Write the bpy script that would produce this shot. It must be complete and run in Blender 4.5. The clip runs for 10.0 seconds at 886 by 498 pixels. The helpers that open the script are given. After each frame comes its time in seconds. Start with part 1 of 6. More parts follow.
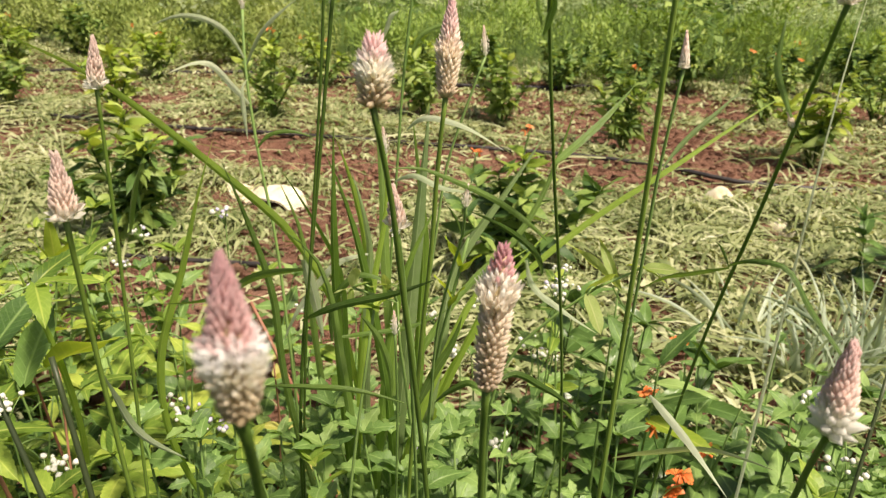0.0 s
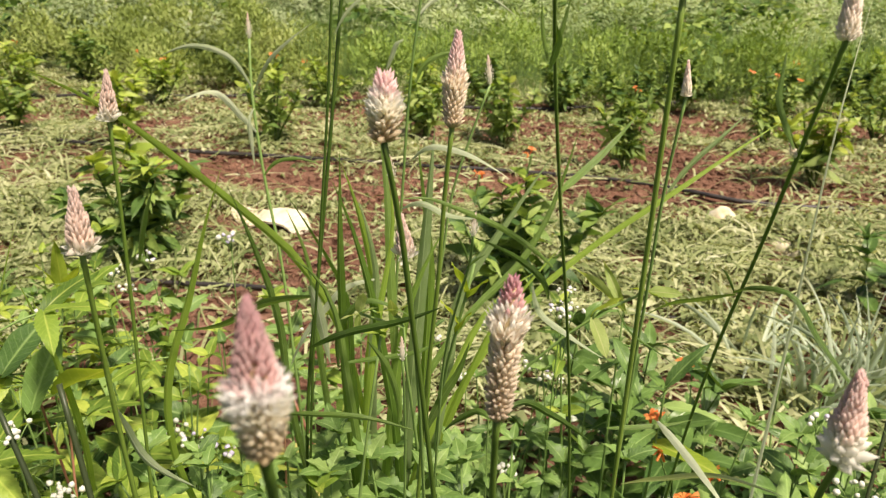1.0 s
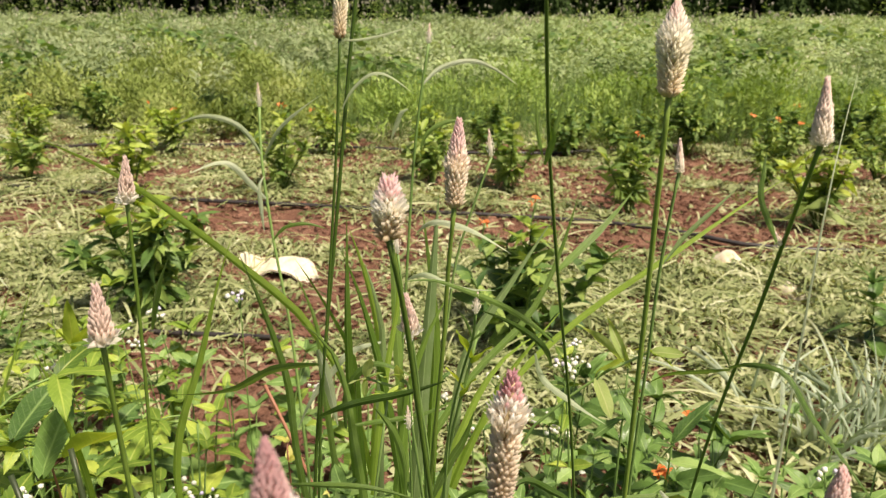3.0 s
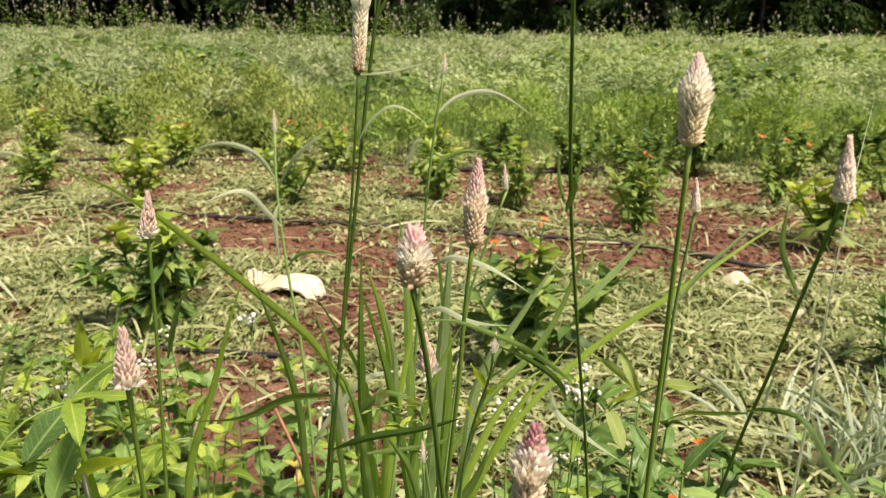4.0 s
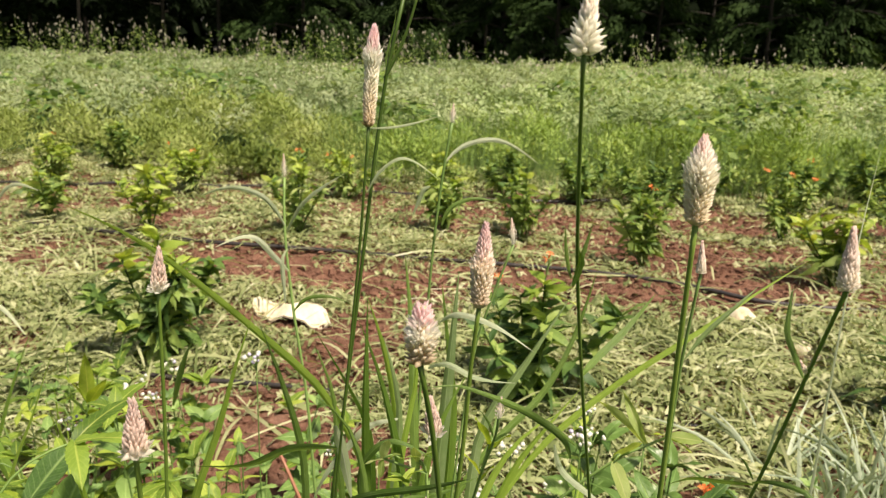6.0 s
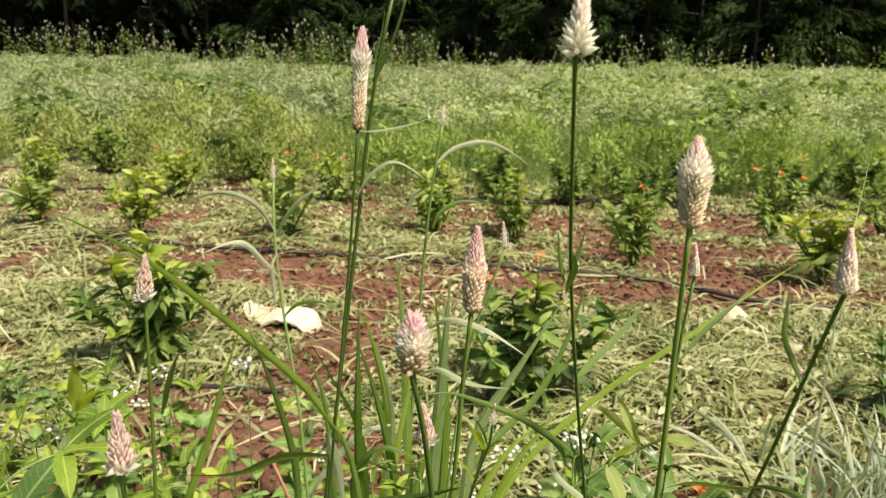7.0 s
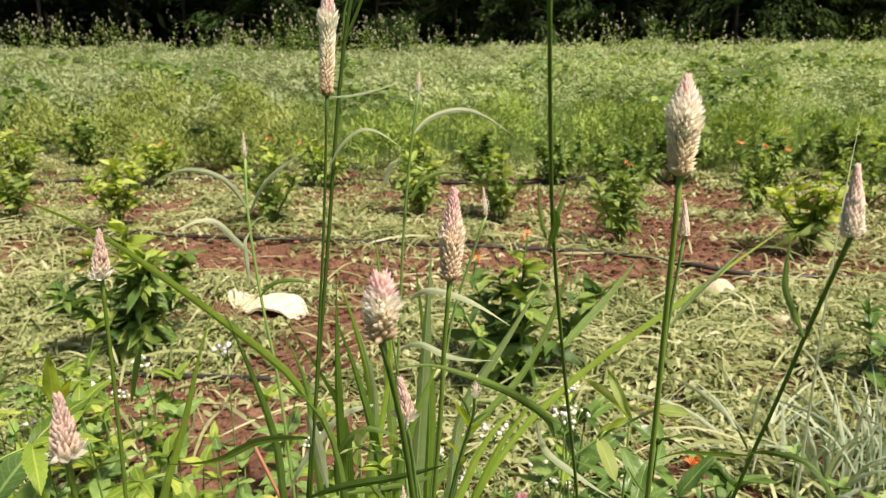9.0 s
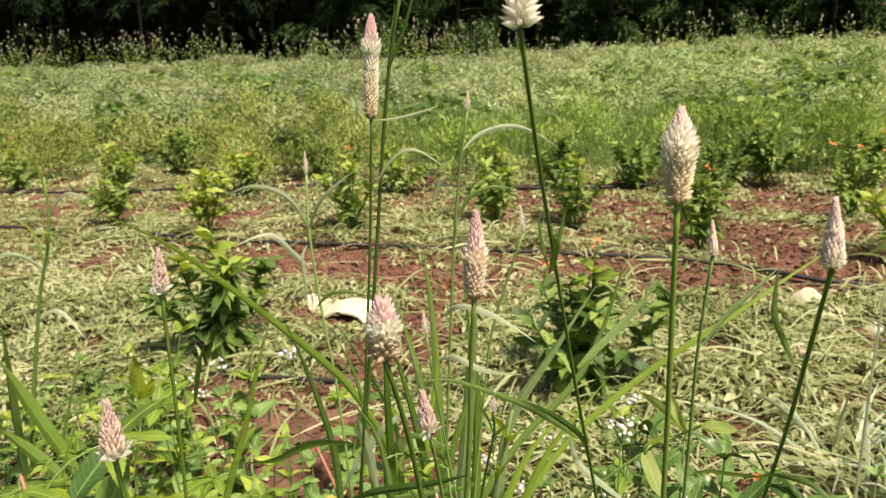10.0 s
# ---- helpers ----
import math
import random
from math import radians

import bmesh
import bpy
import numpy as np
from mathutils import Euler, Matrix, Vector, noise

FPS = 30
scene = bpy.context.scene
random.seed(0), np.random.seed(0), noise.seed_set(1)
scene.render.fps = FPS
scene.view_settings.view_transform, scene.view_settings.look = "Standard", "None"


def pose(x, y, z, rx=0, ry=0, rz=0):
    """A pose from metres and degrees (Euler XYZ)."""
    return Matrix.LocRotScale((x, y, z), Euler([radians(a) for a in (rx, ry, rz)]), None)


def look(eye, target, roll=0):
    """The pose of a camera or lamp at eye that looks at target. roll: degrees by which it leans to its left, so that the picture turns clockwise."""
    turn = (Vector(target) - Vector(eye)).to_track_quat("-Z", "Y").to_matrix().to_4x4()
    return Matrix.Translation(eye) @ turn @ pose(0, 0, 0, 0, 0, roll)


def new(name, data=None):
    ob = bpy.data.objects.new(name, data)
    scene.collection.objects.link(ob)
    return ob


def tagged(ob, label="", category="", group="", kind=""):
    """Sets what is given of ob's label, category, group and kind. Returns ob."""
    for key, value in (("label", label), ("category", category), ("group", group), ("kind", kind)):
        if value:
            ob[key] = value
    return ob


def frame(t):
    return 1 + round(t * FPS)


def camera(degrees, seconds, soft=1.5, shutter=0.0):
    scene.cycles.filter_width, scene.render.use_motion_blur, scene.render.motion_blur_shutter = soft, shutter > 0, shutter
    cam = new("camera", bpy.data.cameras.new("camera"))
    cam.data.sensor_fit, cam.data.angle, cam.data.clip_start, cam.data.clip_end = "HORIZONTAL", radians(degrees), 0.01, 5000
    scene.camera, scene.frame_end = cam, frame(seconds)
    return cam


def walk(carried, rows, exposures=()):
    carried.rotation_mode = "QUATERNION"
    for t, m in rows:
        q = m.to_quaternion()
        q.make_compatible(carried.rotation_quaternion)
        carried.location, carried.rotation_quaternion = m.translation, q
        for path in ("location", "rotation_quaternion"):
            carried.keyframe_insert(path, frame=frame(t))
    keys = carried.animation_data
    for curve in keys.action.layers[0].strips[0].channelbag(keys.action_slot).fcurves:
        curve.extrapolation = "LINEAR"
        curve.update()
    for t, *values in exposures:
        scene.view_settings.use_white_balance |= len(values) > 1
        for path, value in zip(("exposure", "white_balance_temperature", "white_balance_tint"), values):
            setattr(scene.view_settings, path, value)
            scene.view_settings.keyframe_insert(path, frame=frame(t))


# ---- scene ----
cam = camera(64.7, 10.0, 1.2)
cam.data.dof.use_dof, cam.data.dof.focus_distance, cam.data.dof.aperture_fstop = True, 0.47, 20.0
PATH = [
    (0, (0.069, -0.195, 0.944), (-0.082, 1.633, 0.145), 2.1),
    (0.5, (0.067, -0.193, 0.946), (-0.087, 1.647, 0.177), 1.6),
    (1, (0.066, -0.198, 0.95), (-0.096, 1.651, 0.205), 1.6),
    (1.5, (0.066, -0.208, 0.959), (-0.097, 1.656, 0.252), 1.5),
    (2, (0.071, -0.208, 0.966), (-0.093, 1.665, 0.283), 1.0),
    (2.5, (0.071, -0.206, 0.971), (-0.105, 1.675, 0.314), 0.8),
    (4, (0.06, -0.205, 0.992), (-0.146, 1.693, 0.397), 1.2),
    (4.5, (0.061, -0.208, 1.0), (-0.147, 1.697, 0.429), 1.7),
    (5, (0.059, -0.212, 1.007), (-0.159, 1.696, 0.448), 1.8),
    (5.5, (0.058, -0.206, 1.015), (-0.17, 1.707, 0.479), 2.0),
    (7, (0.057, -0.196, 1.016), (-0.144, 1.725, 0.495), 1.5),
    (7.5, (0.06, -0.174, 1.005), (-0.128, 1.743, 0.467), 1.5),
    (8, (0.062, -0.161, 0.993), (-0.118, 1.748, 0.422), 1.3),
    (8.5, (0.049, -0.157, 0.992), (-0.032, 1.759, 0.423), 0.5),
    (9, (0.062, -0.172, 0.997), (-0.101, 1.74, 0.434), 0.1),
    (9.5, (0.098, -0.179, 1.0), (-0.233, 1.717, 0.458), -0.4),
    (10, (0.099, -0.185, 1.012), (-0.293, 1.698, 0.463), -1.7),
]
walk(cam, [(t, look(eye, target, roll)) for t, eye, target, roll in PATH], [(0, 0.44, 7330, 16)])
SKY, SUN = 0.062, 4.75

# ---- world, sun, exposure ----
world = bpy.data.worlds.new("sky")
scene.world = world
world.use_nodes = True
wn, wl = world.node_tree.nodes, world.node_tree.links
sky = wn.new("ShaderNodeTexSky")
sky.sky_type, sky.sun_disc = "NISHITA", False
sky.sun_elevation, sky.sun_rotation = radians(62), radians(125)
sky.air_density, sky.dust_density = 1.0, 4.0
wn["Background"].inputs["Strength"].default_value = SKY
wl.new(sky.outputs["Color"], wn["Background"].inputs["Color"])
sun = new("sun", bpy.data.lights.new("sun", "SUN"))
sun.data.energy, sun.data.angle, sun.data.color = SUN, radians(7), (1.0, 0.95, 0.85)
sun.matrix_world = look((0.38 * 30, -0.27 * 30, 0.88 * 30), (0, 0, 0))

# ---- materials ----


def material(name):
    m = bpy.data.materials.new(name)
    m.use_nodes = True
    return m, m.node_tree.nodes, m.node_tree.links, m.node_tree.nodes["Principled BSDF"]


def ramp(nodes, stops):
    r = nodes.new("ShaderNodeValToRGB")
    e = r.color_ramp.elements
    e.remove(e[1])
    e[0].position, e[0].color = stops[0][0], (*stops[0][1], 1)
    for p, c in stops[1:]:
        e.new(p).color = (*c, 1)
    return r


def noise_tex(nodes, links, scale, detail=3.0, rough=0.6, coord="Object"):
    tc = nodes.new("ShaderNodeTexCoord")
    n = nodes.new("ShaderNodeTexNoise")
    n.inputs["Scale"].default_value, n.inputs["Detail"].default_value, n.inputs["Roughness"].default_value = scale, detail, rough
    links.new(tc.outputs[coord], n.inputs["Vector"])
    return n


def maths(nodes, links, op, a, b=None, clamp=False):
    n = nodes.new("ShaderNodeMath")
    n.operation, n.use_clamp = op, clamp
    for k, v in enumerate((a, b)):
        if v is None:
            continue
        if isinstance(v, (int, float)):
            n.inputs[k].default_value = v
        else:
            links.new(v, n.inputs[k])
    return n.outputs[0]


def leaf_mat(name, stops, rough=0.5, thin=0.3, scale=30.0, spread=0.35, gloss=0.4, veins=False, midrib=False, island=1.0, dust=0.0):
    """Leaf: colour picked per leaf, blotched by noise, partly letting light through."""
    m, n, l, p = material(name)
    geo, info = n.new("ShaderNodeNewGeometry"), n.new("ShaderNodeObjectInfo")
    pick = maths(n, l, "FRACT", maths(n, l, "ADD", geo.outputs["Random Per Island"], info.outputs["Random"]))
    tex = noise_tex(n, l, scale, 4.0)
    blot = maths(n, l, "MULTIPLY", maths(n, l, "SUBTRACT", tex.outputs["Fac"], 0.5), spread * 2)
    pick = maths(n, l, "ADD", maths(n, l, "MULTIPLY", pick, island), 0.5 - island / 2)
    fac = maths(n, l, "ADD", pick, blot, True)
    r = ramp(n, stops)
    l.new(fac, r.inputs["Fac"])
    col = r.outputs["Color"]
    hgt = tex.outputs["Fac"]
    if veins or midrib:
        tc, sep = n.new("ShaderNodeTexCoord"), n.new("ShaderNodeSeparateXYZ")
        l.new(tc.outputs["UV"], sep.inputs[0])
        across = maths(n, l, "ABSOLUTE", maths(n, l, "SUBTRACT", sep.outputs["X"], 0.5))
        rib = maths(n, l, "SUBTRACT", 1.0, maths(n, l, "MULTIPLY", across, 14.0), True)
        if veins:
            wave = maths(n, l, "SINE", maths(n, l, "MULTIPLY", maths(n, l, "SUBTRACT", sep.outputs["Y"], maths(n, l, "MULTIPLY", across, 0.5)), 55.0))
            vein = maths(n, l, "POWER", maths(n, l, "MAXIMUM", wave, 0.0), 6.0)
            mark = maths(n, l, "MAXIMUM", rib, maths(n, l, "MULTIPLY", vein, 0.22))
        else:
            wave = maths(n, l, "SINE", maths(n, l, "MULTIPLY", across, 120.0))
            mark = maths(n, l, "MAXIMUM", rib, maths(n, l, "MULTIPLY", maths(n, l, "MAXIMUM", wave, 0.0), 0.12))
        mix = n.new("ShaderNodeMix")
        mix.data_type, mix.blend_type = "RGBA", "MIX"
        l.new(maths(n, l, "MULTIPLY", mark, 0.45), mix.inputs[0])
        l.new(col, mix.inputs[6])
        a = np.array(stops[-1][1])
        mix.inputs[7].default_value = (*[min(0.75, v * 1.45 + 0.05) for v in a], 1)
        col = mix.outputs[2]
        hgt = maths(n, l, "SUBTRACT", hgt, mark)
    if dust:
        speck, drift = noise_tex(n, l, 700.0, 2.0), noise_tex(n, l, 35.0, 3.0)
        grains = maths(n, l, "MULTIPLY", maths(n, l, "SUBTRACT", speck.outputs["Fac"], 0.55), 7.0, True)
        film = maths(n, l, "MULTIPLY", maths(n, l, "SUBTRACT", drift.outputs["Fac"], 0.42), 3.0, True)
        pale = n.new("ShaderNodeMix")
        pale.data_type = "RGBA"
        l.new(maths(n, l, "MULTIPLY", maths(n, l, "ADD", maths(n, l, "MULTIPLY", grains, film), maths(n, l, "MULTIPLY", film, 0.3)), dust, True), pale.inputs[0])
        l.new(col, pale.inputs[6])
        pale.inputs[7].default_value = (0.52, 0.55, 0.44, 1)
        col = pale.outputs[2]
    bump = n.new("ShaderNodeBump")
    bump.inputs["Strength"].default_value, bump.inputs["Distance"].default_value = 0.35, 0.002
    l.new(hgt, bump.inputs["Height"])
    l.new(bump.outputs[0], p.inputs["Normal"])
    l.new(col, p.inputs["Base Color"])
    p.inputs["Roughness"].default_value = rough
    p.inputs["Specular IOR Level"].default_value = gloss
    tr = n.new("ShaderNodeBsdfTranslucent")
    warm = n.new("ShaderNodeMix")
    warm.data_type, warm.blend_type = "RGBA", "MULTIPLY"
    warm.inputs[0].default_value = 1.0
    l.new(col, warm.inputs[6])
    warm.inputs[7].default_value = (1.25, 1.2, 0.6, 1)
    l.new(warm.outputs[2], tr.inputs["Color"])
    ms = n.new("ShaderNodeMixShader")
    ms.inputs[0].default_value = thin
    l.new(p.outputs[0], ms.inputs[1])
    l.new(tr.outputs[0], ms.inputs[2])
    l.new(ms.outputs[0], n["Material Output"].inputs["Surface"])
    return m


def spike_mat(name, stops, thin=0.6):
    """Papery florets: colour runs along the spike, each floret a little different."""
    m, n, l, p = material(name)
    tc, sep, geo = n.new("ShaderNodeTexCoord"), n.new("ShaderNodeSeparateXYZ"), n.new("ShaderNodeNewGeometry")
    l.new(tc.outputs["Generated"], sep.inputs[0])
    stops = [(a, tuple(min(0.96, 1.03 * v) for v in c)) for a, c in stops]
    tex = noise_tex(n, l, 350.0, 3.0)
    jit = maths(n, l, "MULTIPLY", maths(n, l, "SUBTRACT", geo.outputs["Random Per Island"], 0.5), 0.14)
    fac = maths(n, l, "ADD", sep.outputs["Z"], jit, True)
    r = ramp(n, stops)
    l.new(fac, r.inputs["Fac"])
    val = maths(n, l, "ADD", 0.88, maths(n, l, "ADD", maths(n, l, "MULTIPLY", geo.outputs["Random Per Island"], 0.12), maths(n, l, "MULTIPLY", tex.outputs["Fac"], 0.14)))
    hsv = n.new("ShaderNodeHueSaturation")
    l.new(val, hsv.inputs["Value"])
    l.new(r.outputs["Color"], hsv.inputs["Color"])
    l.new(hsv.outputs[0], p.inputs["Base Color"])
    p.inputs["Roughness"].default_value, p.inputs["Specular IOR Level"].default_value = 0.55, 0.3
    bump = n.new("ShaderNodeBump")
    bump.inputs["Strength"].default_value, bump.inputs["Distance"].default_value = 0.3, 0.0008
    l.new(tex.outputs["Fac"], bump.inputs["Height"])
    l.new(bump.outputs[0], p.inputs["Normal"])
    tr, ms = n.new("ShaderNodeBsdfTranslucent"), n.new("ShaderNodeMixShader")
    l.new(hsv.outputs[0], tr.inputs["Color"])
    ms.inputs[0].default_value = thin
    l.new(p.outputs[0], ms.inputs[1])
    l.new(tr.outputs[0], ms.inputs[2])
    l.new(ms.outputs[0], n["Material Output"].inputs["Surface"])
    return m


def plain_mat(name, stops, rough=0.6, scale=25.0, bump_mm=2.0, gloss=0.4, coord="Object"):
    m, n, l, p = material(name)
    tex = noise_tex(n, l, scale, 6.0, 0.65, coord)
    r = ramp(n, stops)
    l.new(tex.outputs["Fac"], r.inputs["Fac"])
    l.new(r.outputs["Color"], p.inputs["Base Color"])
    p.inputs["Roughness"].default_value, p.inputs["Specular IOR Level"].default_value = rough, gloss
    bump = n.new("ShaderNodeBump")
    bump.inputs["Strength"].default_value, bump.inputs["Distance"].default_value = 0.6, bump_mm / 1000
    l.new(tex.outputs["Fac"], bump.inputs["Height"])
    l.new(bump.outputs[0], p.inputs["Normal"])
    return m


def soil_mat():
    """Red soil in the planted rows; the land round about is overgrown."""
    m, n, l, p = material("red_soil")
    big, fine, clod = noise_tex(n, l, 1.7, 4.0), noise_tex(n, l, 60.0, 6.0, 0.75), noise_tex(n, l, 14.0, 5.0)
    r = ramp(n, [(0.30, (0.09, 0.042, 0.027)), (0.48, (0.23, 0.115, 0.076)), (0.66, (0.42, 0.245, 0.17))])
    f = maths(n, l, "ADD", maths(n, l, "MULTIPLY", big.outputs["Fac"], 0.35), maths(n, l, "ADD", maths(n, l, "MULTIPLY", clod.outputs["Fac"], 0.35), maths(n, l, "MULTIPLY", fine.outputs["Fac"], 0.3)))
    l.new(f, r.inputs["Fac"])
    # Green beyond the plot, unseen behind the camera, keeps red bounce light down.
    green = ramp(n, [(0.3, (0.035, 0.07, 0.018)), (0.6, (0.085, 0.14, 0.038)), (0.8, (0.17, 0.21, 0.075))])
    l.new(clod.outputs["Fac"], green.inputs["Fac"])
    tc, sep = n.new("ShaderNodeTexCoord"), n.new("ShaderNodeSeparateXYZ")
    l.new(tc.outputs["Object"], sep.inputs[0])
    dx = maths(n, l, "SUBTRACT", maths(n, l, "ABSOLUTE", maths(n, l, "ADD", sep.outputs["X"], 0.5)), 6.0)
    dy = maths(n, l, "SUBTRACT", maths(n, l, "ABSOLUTE", maths(n, l, "SUBTRACT", sep.outputs["Y"], 3.3)), 2.7)
    out = maths(n, l, "ADD", maths(n, l, "MAXIMUM", dx, dy), maths(n, l, "MULTIPLY", big.outputs["Fac"], 0.6))
    cover = maths(n, l, "MULTIPLY", out, 2.5, True)
    mix = n.new("ShaderNodeMix")
    mix.data_type = "RGBA"
    l.new(cover, mix.inputs[0])
    l.new(r.outputs["Color"], mix.inputs[6])
    l.new(green.outputs["Color"], mix.inputs[7])
    l.new(mix.outputs[2], p.inputs["Base Color"])
    p.inputs["Roughness"].default_value, p.inputs["Specular IOR Level"].default_value = 0.95, 0.15
    b = n.new("ShaderNodeBump")
    b.inputs["Strength"].default_value, b.inputs["Distance"].default_value = 1.0, 0.02
    l.new(maths(n, l, "ADD", fine.outputs["Fac"], maths(n, l, "MULTIPLY", clod.outputs["Fac"], 1.5)), b.inputs["Height"])
    l.new(b.outputs[0], p.inputs["Normal"])
    return m


SOIL = soil_mat()
CLOD_SOIL = plain_mat("red_clod", [(0.30, (0.13, 0.062, 0.040)), (0.5, (0.26, 0.135, 0.09)), (0.7, (0.42, 0.245, 0.17))], 0.95, 2.2, 30.0, 0.15)
MULCH = leaf_mat("cut_grass_mulch", [(0.0, (0.06, 0.09, 0.026)), (0.28, (0.18, 0.23, 0.085)), (0.6, (0.36, 0.40, 0.19)), (0.85, (0.54, 0.56, 0.34)), (1.0, (0.70, 0.71, 0.54))], 0.65, 0.26, 2.6, 0.55, 0.3, island=0.62)
STEM = leaf_mat("ribbed_green_stem", [(0.0, (0.04, 0.085, 0.012)), (1.0, (0.105, 0.175, 0.03))], 0.45, 0.0, 60.0, 0.3, 0.35)
STEM_PALE = leaf_mat("pale_green_stem", [(0.0, (0.14, 0.24, 0.06)), (1.0, (0.22, 0.34, 0.10))], 0.45, 0.0, 60.0)
STEM_FRESH = leaf_mat("fresh_green_stem", [(0.0, (0.085, 0.16, 0.022)), (1.0, (0.19, 0.285, 0.05))], 0.45, 0.0, 60.0)
STEM_DARK = leaf_mat("dark_stem", [(0.0, (0.03, 0.045, 0.018)), (1.0, (0.06, 0.08, 0.03))], 0.45, 0.0, 60.0)
STEM_RED = leaf_mat("reddish_stem", [(0.0, (0.32, 0.13, 0.08)), (1.0, (0.42, 0.2, 0.12))], 0.5, 0.0, 60.0)
BLADE = leaf_mat("narrow_green_leaf", [(0.0, (0.07, 0.145, 0.022)), (1.0, (0.18, 0.29, 0.06))], 0.42, 0.33, 50.0, 0.3, 0.35, midrib=True, dust=0.22)
BLADE_BRIGHT = leaf_mat("bright_grass_blade", [(0.0, (0.27, 0.42, 0.06)), (1.0, (0.38, 0.55, 0.10))], 0.42, 0.52, 50.0, 0.3, 0.4, midrib=True)
BLADE_MID = leaf_mat("fresh_grass_blade", [(0.0, (0.13, 0.24, 0.036)), (1.0, (0.25, 0.40, 0.075))], 0.42, 0.40, 50.0, 0.3, 0.4, midrib=True)
BLADE_GREY = leaf_mat("dull_grass_blade", [(0.0, (0.15, 0.24, 0.075)), (1.0, (0.26, 0.36, 0.15))], 0.45, 0.38, 50.0, 0.3, 0.4, midrib=True, dust=0.3)
# Pale colour stands for bright sunlit upper faces; dust specks lie over it.
BLADE_PALE = leaf_mat("sunlit_dusty_leaf", [(0.0, (0.36, 0.45, 0.25)), (1.0, (0.58, 0.65, 0.46))], 0.5, 0.42, 60.0, 0.3, 0.4, midrib=True, dust=0.8)
GREY_GRASS = leaf_mat("grey_green_grass", [(0.0, (0.28, 0.37, 0.25)), (1.0, (0.52, 0.60, 0.46))], 0.5, 0.34, 20.0)
LEAF_YOUNG = leaf_mat("young_crossandra_leaf", [(0.0, (0.20, 0.31, 0.045)), (0.6, (0.34, 0.46, 0.08)), (1.0, (0.50, 0.58, 0.13))], 0.45, 0.35, 5.0, 0.3, 0.35)
LEAF_LIME = leaf_mat("yellow_green_leaf", [(0.0, (0.07, 0.14, 0.02)), (0.55, (0.18, 0.29, 0.04)), (0.8, (0.27, 0.39, 0.06)), (1.0, (0.43, 0.52, 0.09))], 0.45, 0.3, 5.0, 0.3, 0.35, veins=True)
LEAF_MID = leaf_mat("mid_green_leaf", [(0.0, (0.065, 0.145, 0.03)), (0.6, (0.18, 0.32, 0.075)), (1.0, (0.32, 0.47, 0.14))], 0.45, 0.33, 5.0, 0.3, 0.4, veins=True, dust=0.25)
LEAF_FRESH = leaf_mat("fresh_yellow_green_leaf", [(0.0, (0.26, 0.38, 0.04)), (1.0, (0.46, 0.57, 0.08))], 0.42, 0.45, 12.0, 0.4, 0.4, veins=True)
LEAF_PALE = leaf_mat("pale_grey_green_leaf", [(0.0, (0.32, 0.43, 0.11)), (1.0, (0.52, 0.60, 0.24))], 0.5, 0.5, 20.0, 0.3, 0.35, veins=True)
LEAF_DARK = leaf_mat("dark_glossy_leaf", [(0.0, (0.045, 0.105, 0.022)), (1.0, (0.16, 0.28, 0.065))], 0.36, 0.2, 5.0, 0.3, 0.5, veins=True)
LEAF_YELLOW = leaf_mat("yellowing_leaf", [(0.0, (0.42, 0.42, 0.07)), (1.0, (0.60, 0.56, 0.18))], 0.5, 0.3, 5.0, 0.3, 0.35, veins=True)
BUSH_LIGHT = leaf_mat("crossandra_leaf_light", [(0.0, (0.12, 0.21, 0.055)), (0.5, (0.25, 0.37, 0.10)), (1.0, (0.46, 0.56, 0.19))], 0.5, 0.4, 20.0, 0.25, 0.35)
# Darker copy of BUSH_LIGHT for near bushes: glossy green plus their shade.
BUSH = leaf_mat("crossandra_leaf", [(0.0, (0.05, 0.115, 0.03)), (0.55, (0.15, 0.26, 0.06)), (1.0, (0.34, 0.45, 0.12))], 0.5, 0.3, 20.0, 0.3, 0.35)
CROP_FRONT = leaf_mat("crop_leaf_olive", [(0.0, (0.07, 0.12, 0.025)), (0.5, (0.28, 0.36, 0.10)), (1.0, (0.50, 0.55, 0.24))], 0.75, 0.3, 2.0, 0.8, 0.12, island=0.3)
CROP_GREEN = leaf_mat("crop_leaf_green", [(0.0, (0.08, 0.15, 0.03)), (0.5, (0.28, 0.41, 0.10)), (1.0, (0.52, 0.64, 0.24))], 0.75, 0.35, 2.0, 0.8, 0.12, island=0.3)
CROP_BACK = leaf_mat("crop_leaf_pale", [(0.0, (0.12, 0.18, 0.075)), (0.4, (0.27, 0.35, 0.18)), (0.8, (0.41, 0.48, 0.28)), (1.0, (0.50, 0.55, 0.36))], 0.8, 0.3, 0.9, 1.0, 0.1, island=0.25)
# Paler and greyer than CROP_GREEN: own tone with distance haze mixed in.
CROP_BACK_GREEN = leaf_mat("crop_leaf_hazed", [(0.0, (0.13, 0.20, 0.08)), (0.4, (0.32, 0.42, 0.20)), (0.8, (0.49, 0.58, 0.32)), (1.0, (0.61, 0.67, 0.43))], 0.8, 0.3, 0.9, 1.0, 0.1, island=0.25)
# Frond colour varies by clump for lit and dark sprays, deepened for shade.
TREE_FROND = leaf_mat("shaded_frond_leaf", [(0.0, (0.008, 0.019, 0.006)), (0.5, (0.024, 0.047, 0.013)), (1.0, (0.075, 0.125, 0.035))], 0.8, 0.15, 0.5, 0.7, 0.08, island=0.25)
# Leaf and bark near black: the wood's deep shade put into their colour.
TREE_LEAF = leaf_mat("shaded_tree_leaf", [(0.0, (0.005, 0.010, 0.004)), (1.0, (0.014, 0.026, 0.009))], 0.8, 0.12, 0.6, 0.4, 0.08)
